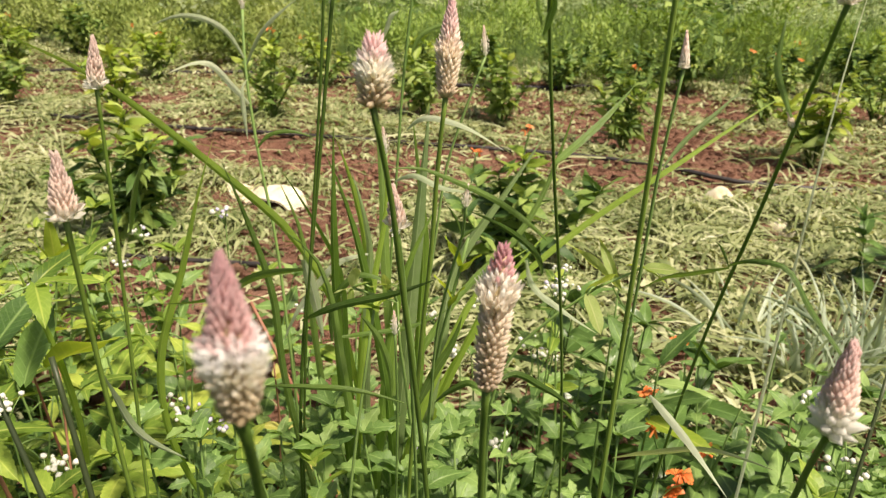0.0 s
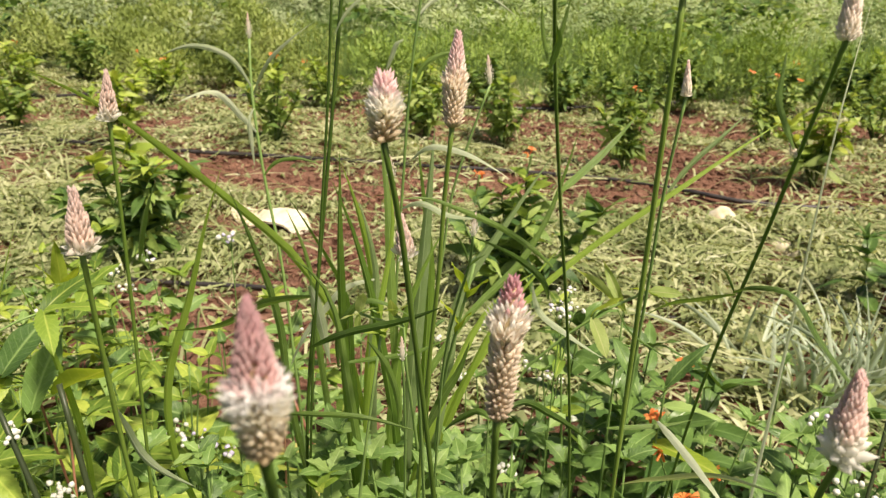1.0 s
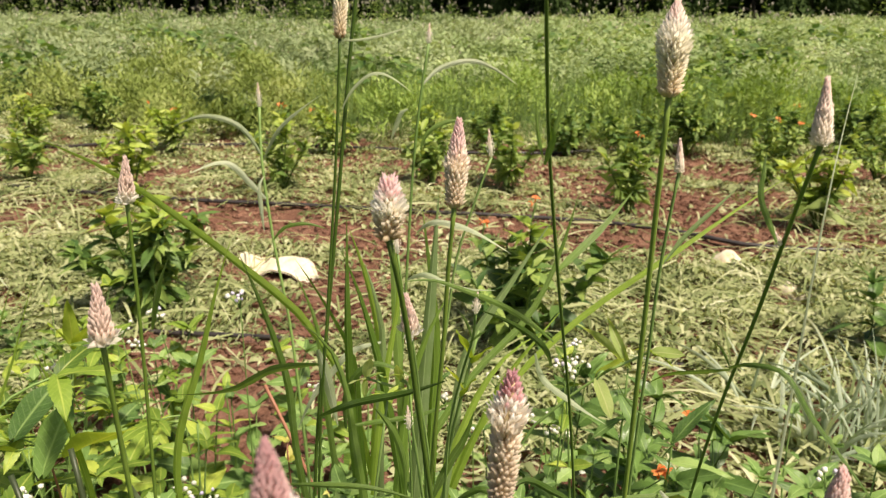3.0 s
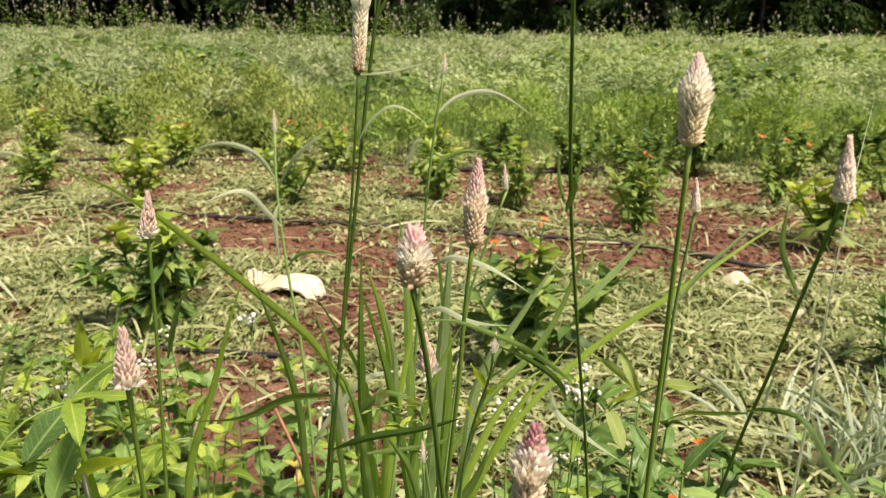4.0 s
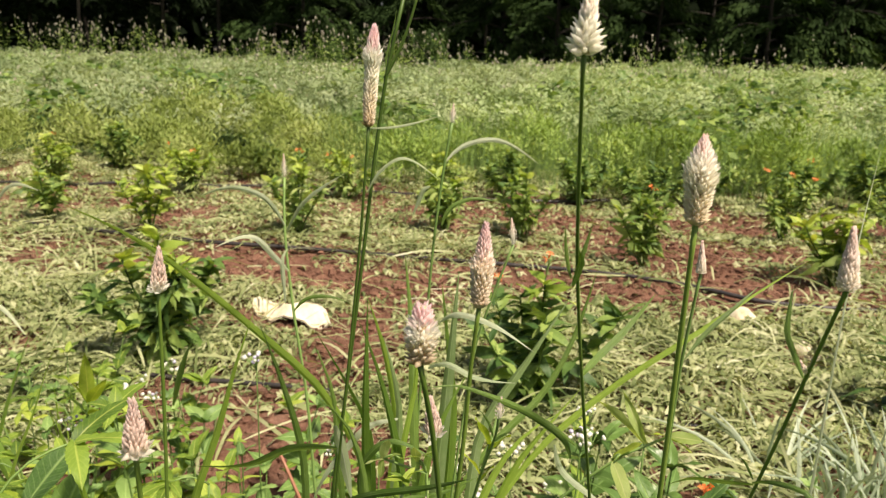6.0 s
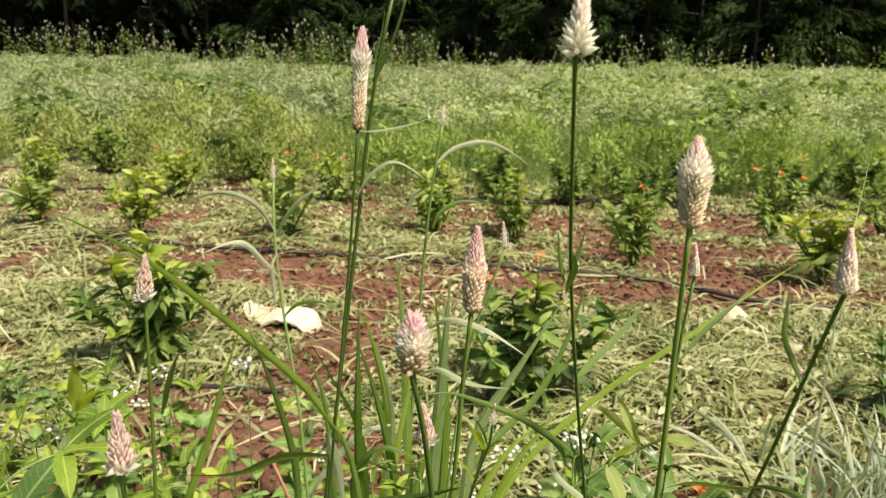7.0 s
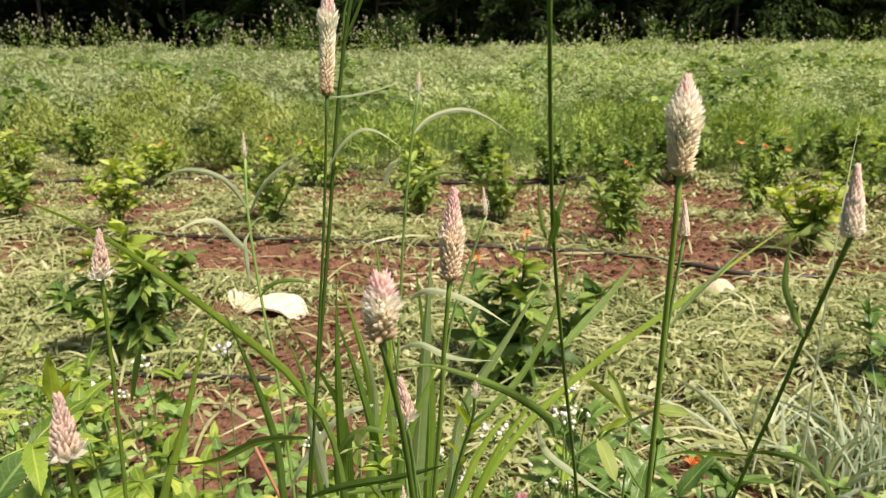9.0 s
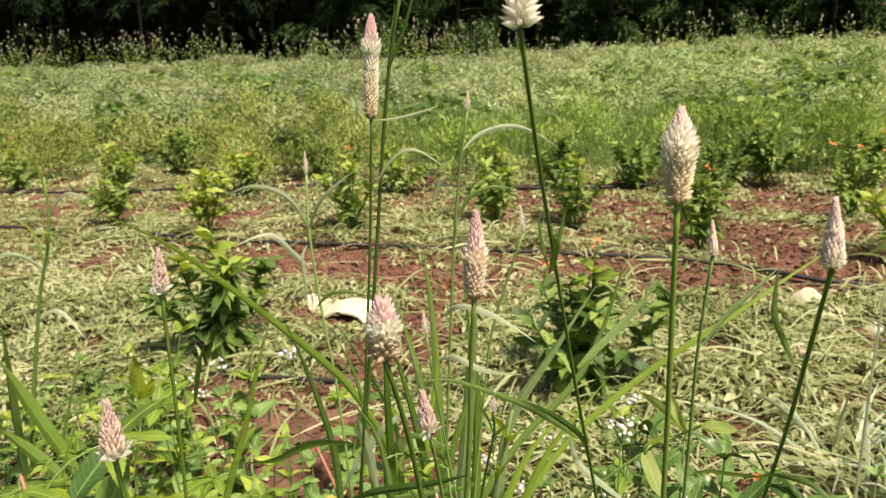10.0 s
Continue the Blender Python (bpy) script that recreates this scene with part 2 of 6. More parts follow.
BARK = plain_mat("shaded_bark", [(0.3, (0.012, 0.010, 0.008)), (0.7, (0.035, 0.028, 0.02))], 0.9, 20.0, 8.0)
HOSE = plain_mat("black_hose", [(0.3, (0.02, 0.02, 0.022)), (0.7, (0.07, 0.06, 0.055))], 0.45, 30.0, 0.5)
HUSK = plain_mat("dry_husk", [(0.3, (0.42, 0.30, 0.15)), (0.42, (0.68, 0.60, 0.42)), (0.7, (0.84, 0.79, 0.64))], 0.75, 16.0, 4.0)
WHITE_FL = leaf_mat("white_floret", [(0.0, (0.72, 0.74, 0.66)), (1.0, (0.86, 0.86, 0.82))], 0.6, 0.2, 200.0, 0.2)
LILAC_FL = leaf_mat("lilac_floret", [(0.0, (0.55, 0.5, 0.72)), (1.0, (0.72, 0.70, 0.84))], 0.6, 0.2, 200.0, 0.2)
ORANGE_FL = leaf_mat("orange_petal", [(0.0, (0.80, 0.17, 0.04)), (1.0, (0.90, 0.32, 0.10))], 0.5, 0.25, 100.0, 0.3)
# Browner than the florets: seed colour, plus shade painted into the gaps.
CORE = plain_mat("spike_core", [(0.3, (0.40, 0.31, 0.16)), (0.7, (0.58, 0.49, 0.30))], 0.8, 300.0, 0.3)
SPIKE = {
    "slender": spike_mat("pink_buff_spike", [(0.0, (0.95, 0.91, 0.82)), (0.22, (0.93, 0.88, 0.79)), (0.30, (0.85, 0.73, 0.64)), (0.5, (0.80, 0.67, 0.59)), (1.0, (0.80, 0.65, 0.60))]),
    "slender_pale": spike_mat("pale_pink_spike", [(0.0, (0.95, 0.88, 0.78)), (0.25, (0.96, 0.88, 0.79)), (0.6, (0.95, 0.83, 0.76)), (1.0, (0.93, 0.78, 0.73))]),
    "plump_cone": spike_mat("dusky_pink_spike", [(0.0, (0.54, 0.43, 0.26)), (0.22, (0.80, 0.69, 0.50)), (0.34, (0.95, 0.89, 0.78)), (0.42, (0.98, 0.93, 0.91)), (0.50, (0.97, 0.90, 0.89)), (0.58, (0.76, 0.56, 0.54)), (1.0, (0.64, 0.40, 0.42))]),
    "plump": spike_mat("cream_pink_spike", [(0.0, (0.62, 0.49, 0.31)), (0.28, (0.87, 0.77, 0.60)), (0.48, (0.97, 0.90, 0.80)), (0.62, (0.98, 0.93, 0.87)), (0.72, (0.93, 0.78, 0.76)), (1.0, (0.86, 0.62, 0.64))]),
    "tall": spike_mat("buff_pink_spike", [(0.0, (0.78, 0.66, 0.50)), (0.5, (0.95, 0.86, 0.74)), (0.62, (0.93, 0.83, 0.76)), (0.72, (0.87, 0.71, 0.68)), (1.0, (0.80, 0.60, 0.60))]),
    "long": spike_mat("seedy_buff_spike", [(0.0, (0.66, 0.55, 0.42)), (0.55, (0.88, 0.79, 0.66)), (0.68, (0.94, 0.87, 0.78)), (0.80, (0.97, 0.92, 0.87)), (0.86, (0.78, 0.52, 0.52)), (1.0, (0.62, 0.33, 0.39))]),
    "long_pale": spike_mat("buff_white_spike", [(0.0, (0.50, 0.36, 0.18)), (0.10, (0.90, 0.80, 0.64)), (0.5, (0.97, 0.91, 0.79)), (0.74, (0.98, 0.93, 0.86)), (0.82, (0.90, 0.74, 0.73)), (1.0, (0.88, 0.67, 0.69))]),
    "plume": spike_mat("ivory_spike", [(0.0, (0.86, 0.74, 0.55)), (0.4, (0.97, 0.89, 0.74)), (0.75, (0.97, 0.91, 0.84)), (0.88, (0.91, 0.79, 0.74)), (1.0, (0.86, 0.66, 0.62))]),
    "flared": spike_mat("white_collared_spike", [(0.0, (0.97, 0.92, 0.84)), (0.34, (0.97, 0.91, 0.84)), (0.45, (0.92, 0.79, 0.72)), (1.0, (0.86, 0.67, 0.64))]),
    "tuft": spike_mat("ivory_tuft", [(0.0, (0.96, 0.91, 0.80)), (0.4, (0.97, 0.92, 0.83)), (0.6, (0.96, 0.86, 0.78)), (1.0, (0.94, 0.78, 0.73))]),
    "bud": spike_mat("pale_bud", [(0.0, (0.97, 0.92, 0.80)), (0.5, (0.96, 0.87, 0.78)), (1.0, (0.92, 0.76, 0.70))]),
}

# ---- mesh helpers ----
RNG = np.random.default_rng(11)


def mesh_of(name, verts, faces, mat, uv=None, smooth=True):
    me = bpy.data.meshes.new(name)
    verts = np.asarray(verts, np.float32)
    if isinstance(faces, np.ndarray):
        me.vertices.add(len(verts))
        me.vertices.foreach_set("co", verts.ravel())
        k = faces.shape[1]
        me.loops.add(faces.size)
        me.loops.foreach_set("vertex_index", faces.ravel().astype(np.int32))
        me.polygons.add(len(faces))
        me.polygons.foreach_set("loop_start", np.arange(0, faces.size, k, dtype=np.int32))
        me.update(calc_edges=True)
    else:
        me.from_pydata([tuple(v) for v in verts.tolist()], [], faces)
    if uv is not None:
        layer = me.uv_layers.new(name="UVMap")
        idx = np.empty(len(me.loops), np.int32)
        me.loops.foreach_get("vertex_index", idx)
        layer.data.foreach_set("uv", np.asarray(uv, np.float32)[idx].ravel())
    if smooth:
        me.polygons.foreach_set("use_smooth", np.ones(len(me.polygons), bool))
    me.materials.append(mat)
    return me


def part(name, me, parent, label="", m=None):
    """One mesh object under a thing or a part."""
    ob = new(name, me)
    ob.parent = parent
    if m is not None:
        ob.matrix_basis = m
    return tagged(ob, label)


def stuff_part(name, me, parent, label=""):
    return tagged(part(name, me, parent, label), kind="stuff")


def thing(name, at, label, category, group=""):
    ob = new(name)
    ob.empty_display_size = 0.05
    ob.location = at
    return tagged(ob, label, category, group)


def spline(ctl, n):
    """A smooth line through a few control points, even where they lie at uneven distances."""
    p = np.asarray(ctl, float)
    d = np.maximum(np.linalg.norm(np.diff(p, axis=0), axis=1), 1e-6)
    v = np.diff(p, axis=0) / d[:, None]
    m = np.empty_like(p)
    m[0], m[-1] = v[0], v[-1]
    if len(p) > 2:
        a, b = d[:-1, None], d[1:, None]
        m[1:-1] = (v[:-1] * b + v[1:] * a) / (a + b)
        m[0] = 1.5 * v[0] - 0.5 * m[1]
        m[-1] = 1.5 * v[-1] - 0.5 * m[-2]
    s = np.concatenate([[0], np.cumsum(d)])
    t = np.linspace(0, s[-1], n)
    i = np.clip(np.searchsorted(s, t, "right") - 1, 0, len(d) - 1)
    u, w = ((t - s[i]) / d[i])[:, None], d[i][:, None]
    return (2 * u ** 3 - 3 * u ** 2 + 1) * p[i] + (u ** 3 - 2 * u ** 2 + u) * w * m[i] + (3 * u ** 2 - 2 * u ** 3) * p[i + 1] + (u ** 3 - u ** 2) * w * m[i + 1]


def unit(v):
    return v / np.maximum(np.linalg.norm(v, axis=-1, keepdims=True), 1e-9)


def tube_data(path, radii, sides=8, ribs=0.0):
    path = np.asarray(path, float)
    n = len(path)
    tan = unit(np.gradient(path, axis=0))
    ref = np.array([0.31, 0.17, 0.05]) if abs(tan[0][2]) > 0.8 else np.array([0.0, 0.0, 1.0])
    u = unit(np.cross(tan, ref))
    w = np.cross(tan, u)
    ang = np.arange(sides) * 2 * math.pi / sides
    r = np.asarray(radii, float)[:, None] * (1 + ribs * np.cos(np.arange(sides) * math.pi))[None, :]
    v = path[:, None] + r[..., None] * (np.cos(ang)[None, :, None] * u[:, None] + np.sin(ang)[None, :, None] * w[:, None])
    f = [(i * sides + j, i * sides + (j + 1) % sides, (i + 1) * sides + (j + 1) % sides, (i + 1) * sides + j) for i in range(n - 1) for j in range(sides)]
    f += [tuple(range(sides))[::-1], tuple((n - 1) * sides + k for k in range(sides))]
    return v.reshape(-1, 3), f


def tube(name, path, radii, mat, sides=8, ribs=0.0):
    v, f = tube_data(path, radii, sides, ribs)
    return mesh_of(name, v, f, mat)


def blade_mesh(name, ctl, width, mat, turn=0.0, fold=0.18, n=18, taper=2.2):
    """A narrow leaf: ribbon with a folded midrib, thin at foot and tip."""
    path = spline(ctl, n)
    tan = unit(np.gradient(path, axis=0))
    side = unit(np.cross(tan, np.array([0.05, 0.9, -0.42])))
    nor = np.cross(side, tan)
    ang = turn + np.linspace(-0.25, 0.35, n) + 0.12 * np.sin(np.linspace(0, 7, n) + turn * 3)
    s2 = side * np.cos(ang)[:, None] + nor * np.sin(ang)[:, None]
    n2 = np.cross(s2, tan)
    t = np.linspace(0, 1, n)
    w = width * np.clip(np.minimum((0.35 + t * 3.0) if taper < 3 else (0.38 + t * 0.95), 1.0) * np.clip((1 - t) * taper, 0, 1) ** 0.75, 0.04, 1) * (1 + 0.05 * np.sin(t * 37 + turn * 5))
    rows = []
    for k, off in enumerate((-0.5, -0.27, 0.0, 0.27, 0.5)):
        rows.append(path + s2 * (w * off)[:, None] + n2 * (w * fold * abs(off) * 2)[:, None])
    v = np.stack(rows, 1).reshape(-1, 3)
    uv = np.stack([np.tile(np.array([0.0, 0.23, 0.5, 0.77, 1.0]), n), np.repeat(t, 5)], 1)
    f = np.array([(i * 5 + j, i * 5 + j + 1, (i + 1) * 5 + j + 1, (i + 1) * 5 + j) for i in range(n - 1) for j in range(4)])
    return mesh_of(name, v, f, mat, uv)


def leaf_mesh(name, mat, width=0.45, teeth=0, depth=0.0, bend=0.25, peak=0.42, n=14, cup=0.25, seed=0):
    """A broad leaf of unit length along +y: folded, bent and toothed or lobed."""
    t = np.linspace(0, 1, n)
    w = np.sin(math.pi * t ** (math.log(0.5) / math.log(peak))) ** 0.8
    w = width / 2 * np.maximum(w, 0.02)
    if teeth:
        w = w * (1 - depth * (0.5 + 0.5 * np.cos(t * teeth * 2 * math.pi)))
    rng = np.random.default_rng(seed)
    wav = 0.03 * np.sin(t * 9 + rng.random() * 6)
    cols, us = [], (-1, -0.5, 0, 0.5, 1)
    for a in us:
        z = -bend * t ** 2 + cup * abs(a) * w + wav * a
        y = t - abs(a) * 0.06
        cols.append(np.stack([a * w, y, z], 1))
    v = np.stack(cols, 1).reshape(-1, 3)
    uv = np.stack([np.tile((np.array(us) + 1) / 2, n), np.repeat(t, 5)], 1)
    f = np.array([(i * 5 + j, i * 5 + j + 1, (i + 1) * 5 + j + 1, (i + 1) * 5 + j) for i in range(n - 1) for j in range(4)])
    return mesh_of(name, v, f, mat, uv)


def leaf_cloud(pos, way, length, width, curl=0.2, rng=RNG, face=None, flake=False):
    """Many small folded leaves at once: vertices and faces."""
    n = len(pos)
    way = unit(way)
    side = unit(np.cross(way, rng.normal(size=(n, 3)) if face is None else face))
    nor = np.cross(side, way)
    L, Wd = np.broadcast_to(length, (n,))[:, None], np.broadcast_to(width, (n,))[:, None]
    mid = pos + way * L * 0.45 - nor * L * 0.04
    if flake:
        v = np.stack([mid + side * Wd / 2, pos + way * L, pos - side * Wd / 2], 1).reshape(-1, 3)
        return v, np.arange(n * 3).reshape(n, 3)
    v = np.stack([pos, mid + side * Wd / 2, pos + way * L + nor * L * curl * -1, mid - side * Wd / 2], 1).reshape(-1, 3)
    f = np.arange(n * 4).reshape(n, 4)
    return v, f


def fine_leaves(pos, way, length, width, rng):
    """Lance-shaped leaves with a fold and a droop, many at once."""
    n = len(pos)
    way = unit(way)
    side = unit(np.cross(way, np.array([0, 0, 1.0]) + rng.normal(0, 0.35, (n, 3))))
    nor = np.cross(side, way)
    L, Wd = np.broadcast_to(length, (n,))[:, None], np.broadcast_to(width, (n,))[:, None]
    rows = []
    for t, w in ((0, 0.12), (0.3, 0.9), (0.62, 0.85), (1.0, 0.04)):
        c = pos + way * L * t - np.array([0, 0, 1.0]) * L * 0.28 * t ** 2
        for a in (-0.5, 0, 0.5):
            rows.append(c + side * Wd * w * a + nor * Wd * 0.22 * abs(a) * 2 * w)
    v = np.stack(rows, 1).reshape(-1, 3)
    one = np.array([(i * 3 + j, i * 3 + j + 1, (i + 1) * 3 + j + 1, (i + 1) * 3 + j) for i in range(3) for j in range(2)])
    return v, (np.arange(n)[:, None, None] * 12 + one[None]).reshape(-1, 4)


def ribbons(pos, head, length, width, lift, bend, steps=3, rng=RNG):
    """Many loose strips at once, lying or rising."""
    n = len(pos)
    t = np.linspace(0, 1, steps + 1)
    ang = head[:, None] + bend[:, None] * t[None, :]
    dx, dy = np.cos(ang), np.sin(ang)
    step = (length / steps)[:, None]
    x = pos[:, 0:1] + np.cumsum(dx * step, 1) - dx * step
    y = pos[:, 1:2] + np.cumsum(dy * step, 1) - dy * step
    z = pos[:, 2:3] + lift[:, None] * np.sin(t * math.pi)[None, :]
    c = np.stack([x, y, z], 2)
    tilt = rng.uniform(-0.7, 0.7, n)[:, None] + rng.normal(0, 0.3, (n, 1)) * t[None, :]
    sx, sy, sz = -dy * np.cos(tilt), dx * np.cos(tilt), np.sin(tilt)
    w = width[:, None] * np.clip(np.array([0.6] + [1.0] * (steps - 1) + [0.35]), 0, 1)[None, :]
    s = np.stack([sx, sy, sz], 2) * (w / 2)[..., None]
    v = np.stack([c - s, c + s], 2).reshape(-1, 3)
    m = (steps + 1) * 2
    one = np.array([(2 * i, 2 * i + 1, 2 * i + 3, 2 * i + 2) for i in range(steps)])
    f = (np.arange(n)[:, None, None] * m + one[None]).reshape(-1, 4)
    return v, f


def vnoise(x, y, scale, seed):
    """Smooth value noise in 0..1."""
    x, y = np.asarray(x, float) * scale, np.asarray(y, float) * scale
    xi, yi = np.floor(x).astype(np.int64), np.floor(y).astype(np.int64)
    u, v = x - xi, y - yi
    u, v = u * u * (3 - 2 * u), v * v * (3 - 2 * v)

    def h(a, b):
        k = (a * 374761393 + b * 668265263 + seed * 974711) & 0x7FFFFFFF
        k = ((k ^ (k >> 13)) * 1274126177) & 0x7FFFFFFF
        return ((k ^ (k >> 16)) & 0xFFFF) / 65535.0
    return (h(xi, yi) * (1 - u) + h(xi + 1, yi) * u) * (1 - v) + (h(xi, yi + 1) * (1 - u) + h(xi + 1, yi + 1) * u) * v


def height(x, y):
    """The lie of the land: flat rows, then a slow rise to the woods; clods and furrows on it."""
    x, y = np.asarray(x, float), np.asarray(y, float)
    rise = np.clip((y - 6.0) / 19.0, 0, 1) ** 1.2 * 0.42
    near = np.clip(1.6 - np.abs(y - 2.8) / 4.0, 0, 1)
    lump = (vnoise(x, y, 2.1, 3) - 0.5) * 0.045 + (vnoise(x, y, 7.0, 5) - 0.5) * 0.03 + (vnoise(x, y, 21.0, 8) - 0.5) * 0.018 + (vnoise(x, y, 47.0, 9) - 0.5) * 0.008
    tilt = np.clip((y - 8) / 15, 0, 1) * np.clip(x, -6, 22) * 0.022
    return rise + tilt + lump * near - 0.01


HOSES = (
    ((-7, 3.75), (-3.53, 3.47), (-2.48, 3.36), (-1.84, 3.25), (-1.02, 3.24), (-0.3, 3.2), (0.27, 3.18), (0.8, 3.06), (1.12, 2.88), (1.57, 2.86), (3, 2.8), (6, 2.7)),
    ((-6, 4.5), (-3.39, 4.62), (-2.2, 4.9), (-1.39, 5.0), (-0.84, 4.9), (0.2, 4.98), (0.7, 5.15), (1.4, 5.5)),
    ((-5, 1.95), (-2.2, 1.8), (-1.27, 1.75), (-0.41, 1.72), (0.6, 1.7), (2.2, 1.72), (4, 1.7)),
)


def bare(x, y):
    """How bare of mulch the soil is, 0..1: strips beside the hoses and worn patches."""
    x, y = np.asarray(x, float), np.asarray(y, float)
    wob = (vnoise(x, y, 1.3, 21) - 0.5) * 0.5 + (vnoise(x, y, 4.0, 22) - 0.5) * 0.3
    yy = y + wob
    a = np.exp(-((yy - 2.90) / 0.36) ** 4) * np.exp(-((x + 0.85) / 0.85) ** 6)
    a = np.maximum(a, np.exp(-((yy - 2.98) / 0.26) ** 4) * np.exp(-((x - 0.8) / 1.15) ** 6))
    for line in HOSES[:2]:
        hx, hy = np.array(line).T
        a = np.maximum(a, np.exp(-((y - np.interp(x, hx, hy)) / 0.07) ** 4) * np.clip(vnoise(x, y, 1.4, 91) * 2.6 - 0.55 + np.clip(x + 1.9, -0.4, 0.7), 0, 1))
    a = np.maximum(a, np.exp(-(((x + 0.82) / 0.36) ** 2 + ((y - 2.33) / 0.2) ** 2) ** 2))
    b = np.exp(-((yy - 4.45) / 0.26) ** 4) * 0.92 * np.clip(vnoise(x, y, 0.9, 31) * 2.4 - 0.2, 0, 1)
    c = np.exp(-((y + 0.4 * wob - 1.30) / 0.33) ** 4) * np.exp(-((x + 0.56) / 0.56) ** 4)
    d = np.clip(vnoise(x, y, 1.9, 41) * 3.6 - 2.3, 0, 1)
    e = np.exp(-((yy - 3.72) / 0.24) ** 4) * np.exp(-((x - 1.35) / 0.75) ** 4)
    k = np.exp(-((yy - 3.1) / 0.2) ** 4) * np.exp(-((x + 3.6) / 0.9) ** 4)
    g = np.clip(vnoise(x, y, 5.5, 43) * 3.4 - 1.85, 0, 0.95)
    return np.clip(np.maximum.reduce([a, b, c, d, e, k, g]), 0, 1)


# ---- ground ----


def graded(lo, hi, step, far):
    mid = np.arange(lo, hi + step / 2, step)
    k = step * 1.28 ** np.arange(1, 60)
    out = np.cumsum(k)
    out = out[out < far]
    return np.concatenate([(lo - out)[::-1], mid, hi + out])


def build_ground():
    xs, ys = graded(-3.6, 3.2, 0.028, 400), graded(0.5, 5.2, 0.028, 400)
    X, Y = np.meshgrid(xs, ys)
    v = np.stack([X, Y, height(X, Y)], 2).reshape(-1, 3)
    nx, ny = len(xs), len(ys)
    i = (np.arange(ny - 1)[:, None] * nx + np.arange(nx - 1)[None, :]).ravel()
    f = np.stack([i, i + 1, i + nx + 1, i + nx], 1)
    ob = new("ground", mesh_of("ground", v, f, SOIL))
    return tagged(ob, "bare red clay soil with clods, furrowed for planting", "ground", kind="structure")


GROUND = build_ground()


def build_mulch():
    """Cut grass strewn between the rows: long strips, and flat shreds of leaf among them."""
    rng = np.random.default_rng(5)
    V, F, base = [], [], 0
    for y0, y1, n, steps, fat, out in ((0.75, 2.6, 64000, 2, 1.05, 0), (2.6, 6.3, 90000, 2, 1.3, 0), (0.8, 6.3, 52000, 2, 1.9, 1)):
        y = np.sqrt(rng.uniform(y0 ** 2, y1 ** 2, n))
        x = rng.uniform(-1, 1, n) * (1.0 + y * 0.78) - 0.075 * y
        if out:
            y = rng.uniform(y0, y1, n)
            x = np.sign(x) * rng.uniform(0.95 + y * 0.74, 7.0, n) - 0.075 * y
        keep = rng.random(n) > bare(x, y) * 0.985
        keep &= rng.random(n) < np.where(y < 1.15, 0.28, 1.0)
        x, y = x[keep], y[keep]
        n = len(x)
        heap = (vnoise(x, y, 1.6, 61) * 0.05 + vnoise(x, y, 5.0, 62) * 0.035) * (1 - bare(x, y))
        z = height(x, y) + 0.004 + heap * rng.random(n) ** 0.5
        shred = rng.random(n) < 0.58
        head = vnoise(x, y, 1.4, 71) * 9 + rng.normal(0, 0.75, n)
        length = np.where(shred, rng.uniform(0.016, 0.055, n), rng.gamma(2.6, 0.030, n) + 0.02)
        width = np.where(shred, rng.uniform(0.007, 0.022, n), 0.002 + 0.008 * rng.random(n) ** 1.7) * fat
        v, f = ribbons(np.stack([x, y, z], 1), head, length, width, rng.uniform(0.0, 0.022, n), rng.normal(0, 0.22, n), steps, rng)
        V.append(v)
        F.append(f + base)
        base += len(v)
    n = 4200
    y = np.sqrt(rng.uniform(0.9 ** 2, 3.6 ** 2, n))
    x = rng.uniform(-1, 1, n) * (0.9 + y * 0.75) - 0.075 * y
    keep = rng.random(n) > bare(x, y) * 0.93
    x, y = x[keep], y[keep]
    n = len(x)
    z = height(x, y) + 0.02 + rng.uniform(0.0, 0.05, n)
    v, f = ribbons(np.stack([x, y, z], 1), rng.random(n) * 6.28, rng.uniform(0.10, 0.34, n), rng.uniform(0.003, 0.010, n), rng.uniform(0.0, 0.04, n), rng.normal(0, 0.25, n), 6, rng)
    V.append(v)
    F.append(f + base)
    base += len(v)
    n = 6500
    y = np.sqrt(rng.uniform(1.0 ** 2, 4.6 ** 2, n))
    x = rng.uniform(-1, 1, n) * (0.9 + y * 0.76) - 0.075 * y
    keep = rng.random(n) > np.clip(bare(x, y) * 1.02 + 0.55 * (vnoise(x, y, 0.9, 66) > 0.55), 0, 0.97)
    x, y = x[keep], y[keep]
    n = len(x)
    heap = (vnoise(x, y, 1.6, 61) * 0.05 + vnoise(x, y, 5.0, 62) * 0.035) * (1 - bare(x, y))
    a = rng.random(n) * 6.28
    L = rng.uniform(0.025, 0.06, n)
    v, f = fine_leaves(np.stack([x, y, height(x, y) + 0.012 + heap], 1), np.stack([np.cos(a), np.sin(a), rng.normal(0.12, 0.25, n)], 1), L, L * rng.uniform(0.2, 0.42, n), rng)
    V.append(v)
    F.append(f + base)
    ob = new("straw_mulch", mesh_of("straw_mulch", np.vstack(V), np.vstack(F), MULCH))
    tagged(ob, "cut grass and leaf mulch, pale green drying to straw", "mulch", kind="stuff")


build_mulch()


# ---- hoses, husks ----
def hose(pts, radius, lift=0.012):
    path = spline([(x, y, 0) for x, y in pts], 140)
    path[:, 2] = height(path[:, 0], path[:, 1]) + 0.5 * radius
    k = np.ones(9) / 9
    z = np.convolve(np.pad(path[:, 2], 4, mode="edge"), k, "valid")
    path[:, 2] = z + radius + lift
    ob = new("drip_hose", tube("drip_hose", path, np.full(140, radius), HOSE, 10))
    tagged(ob, "black plastic drip hose lying on the red soil", "hose", "drip hoses")


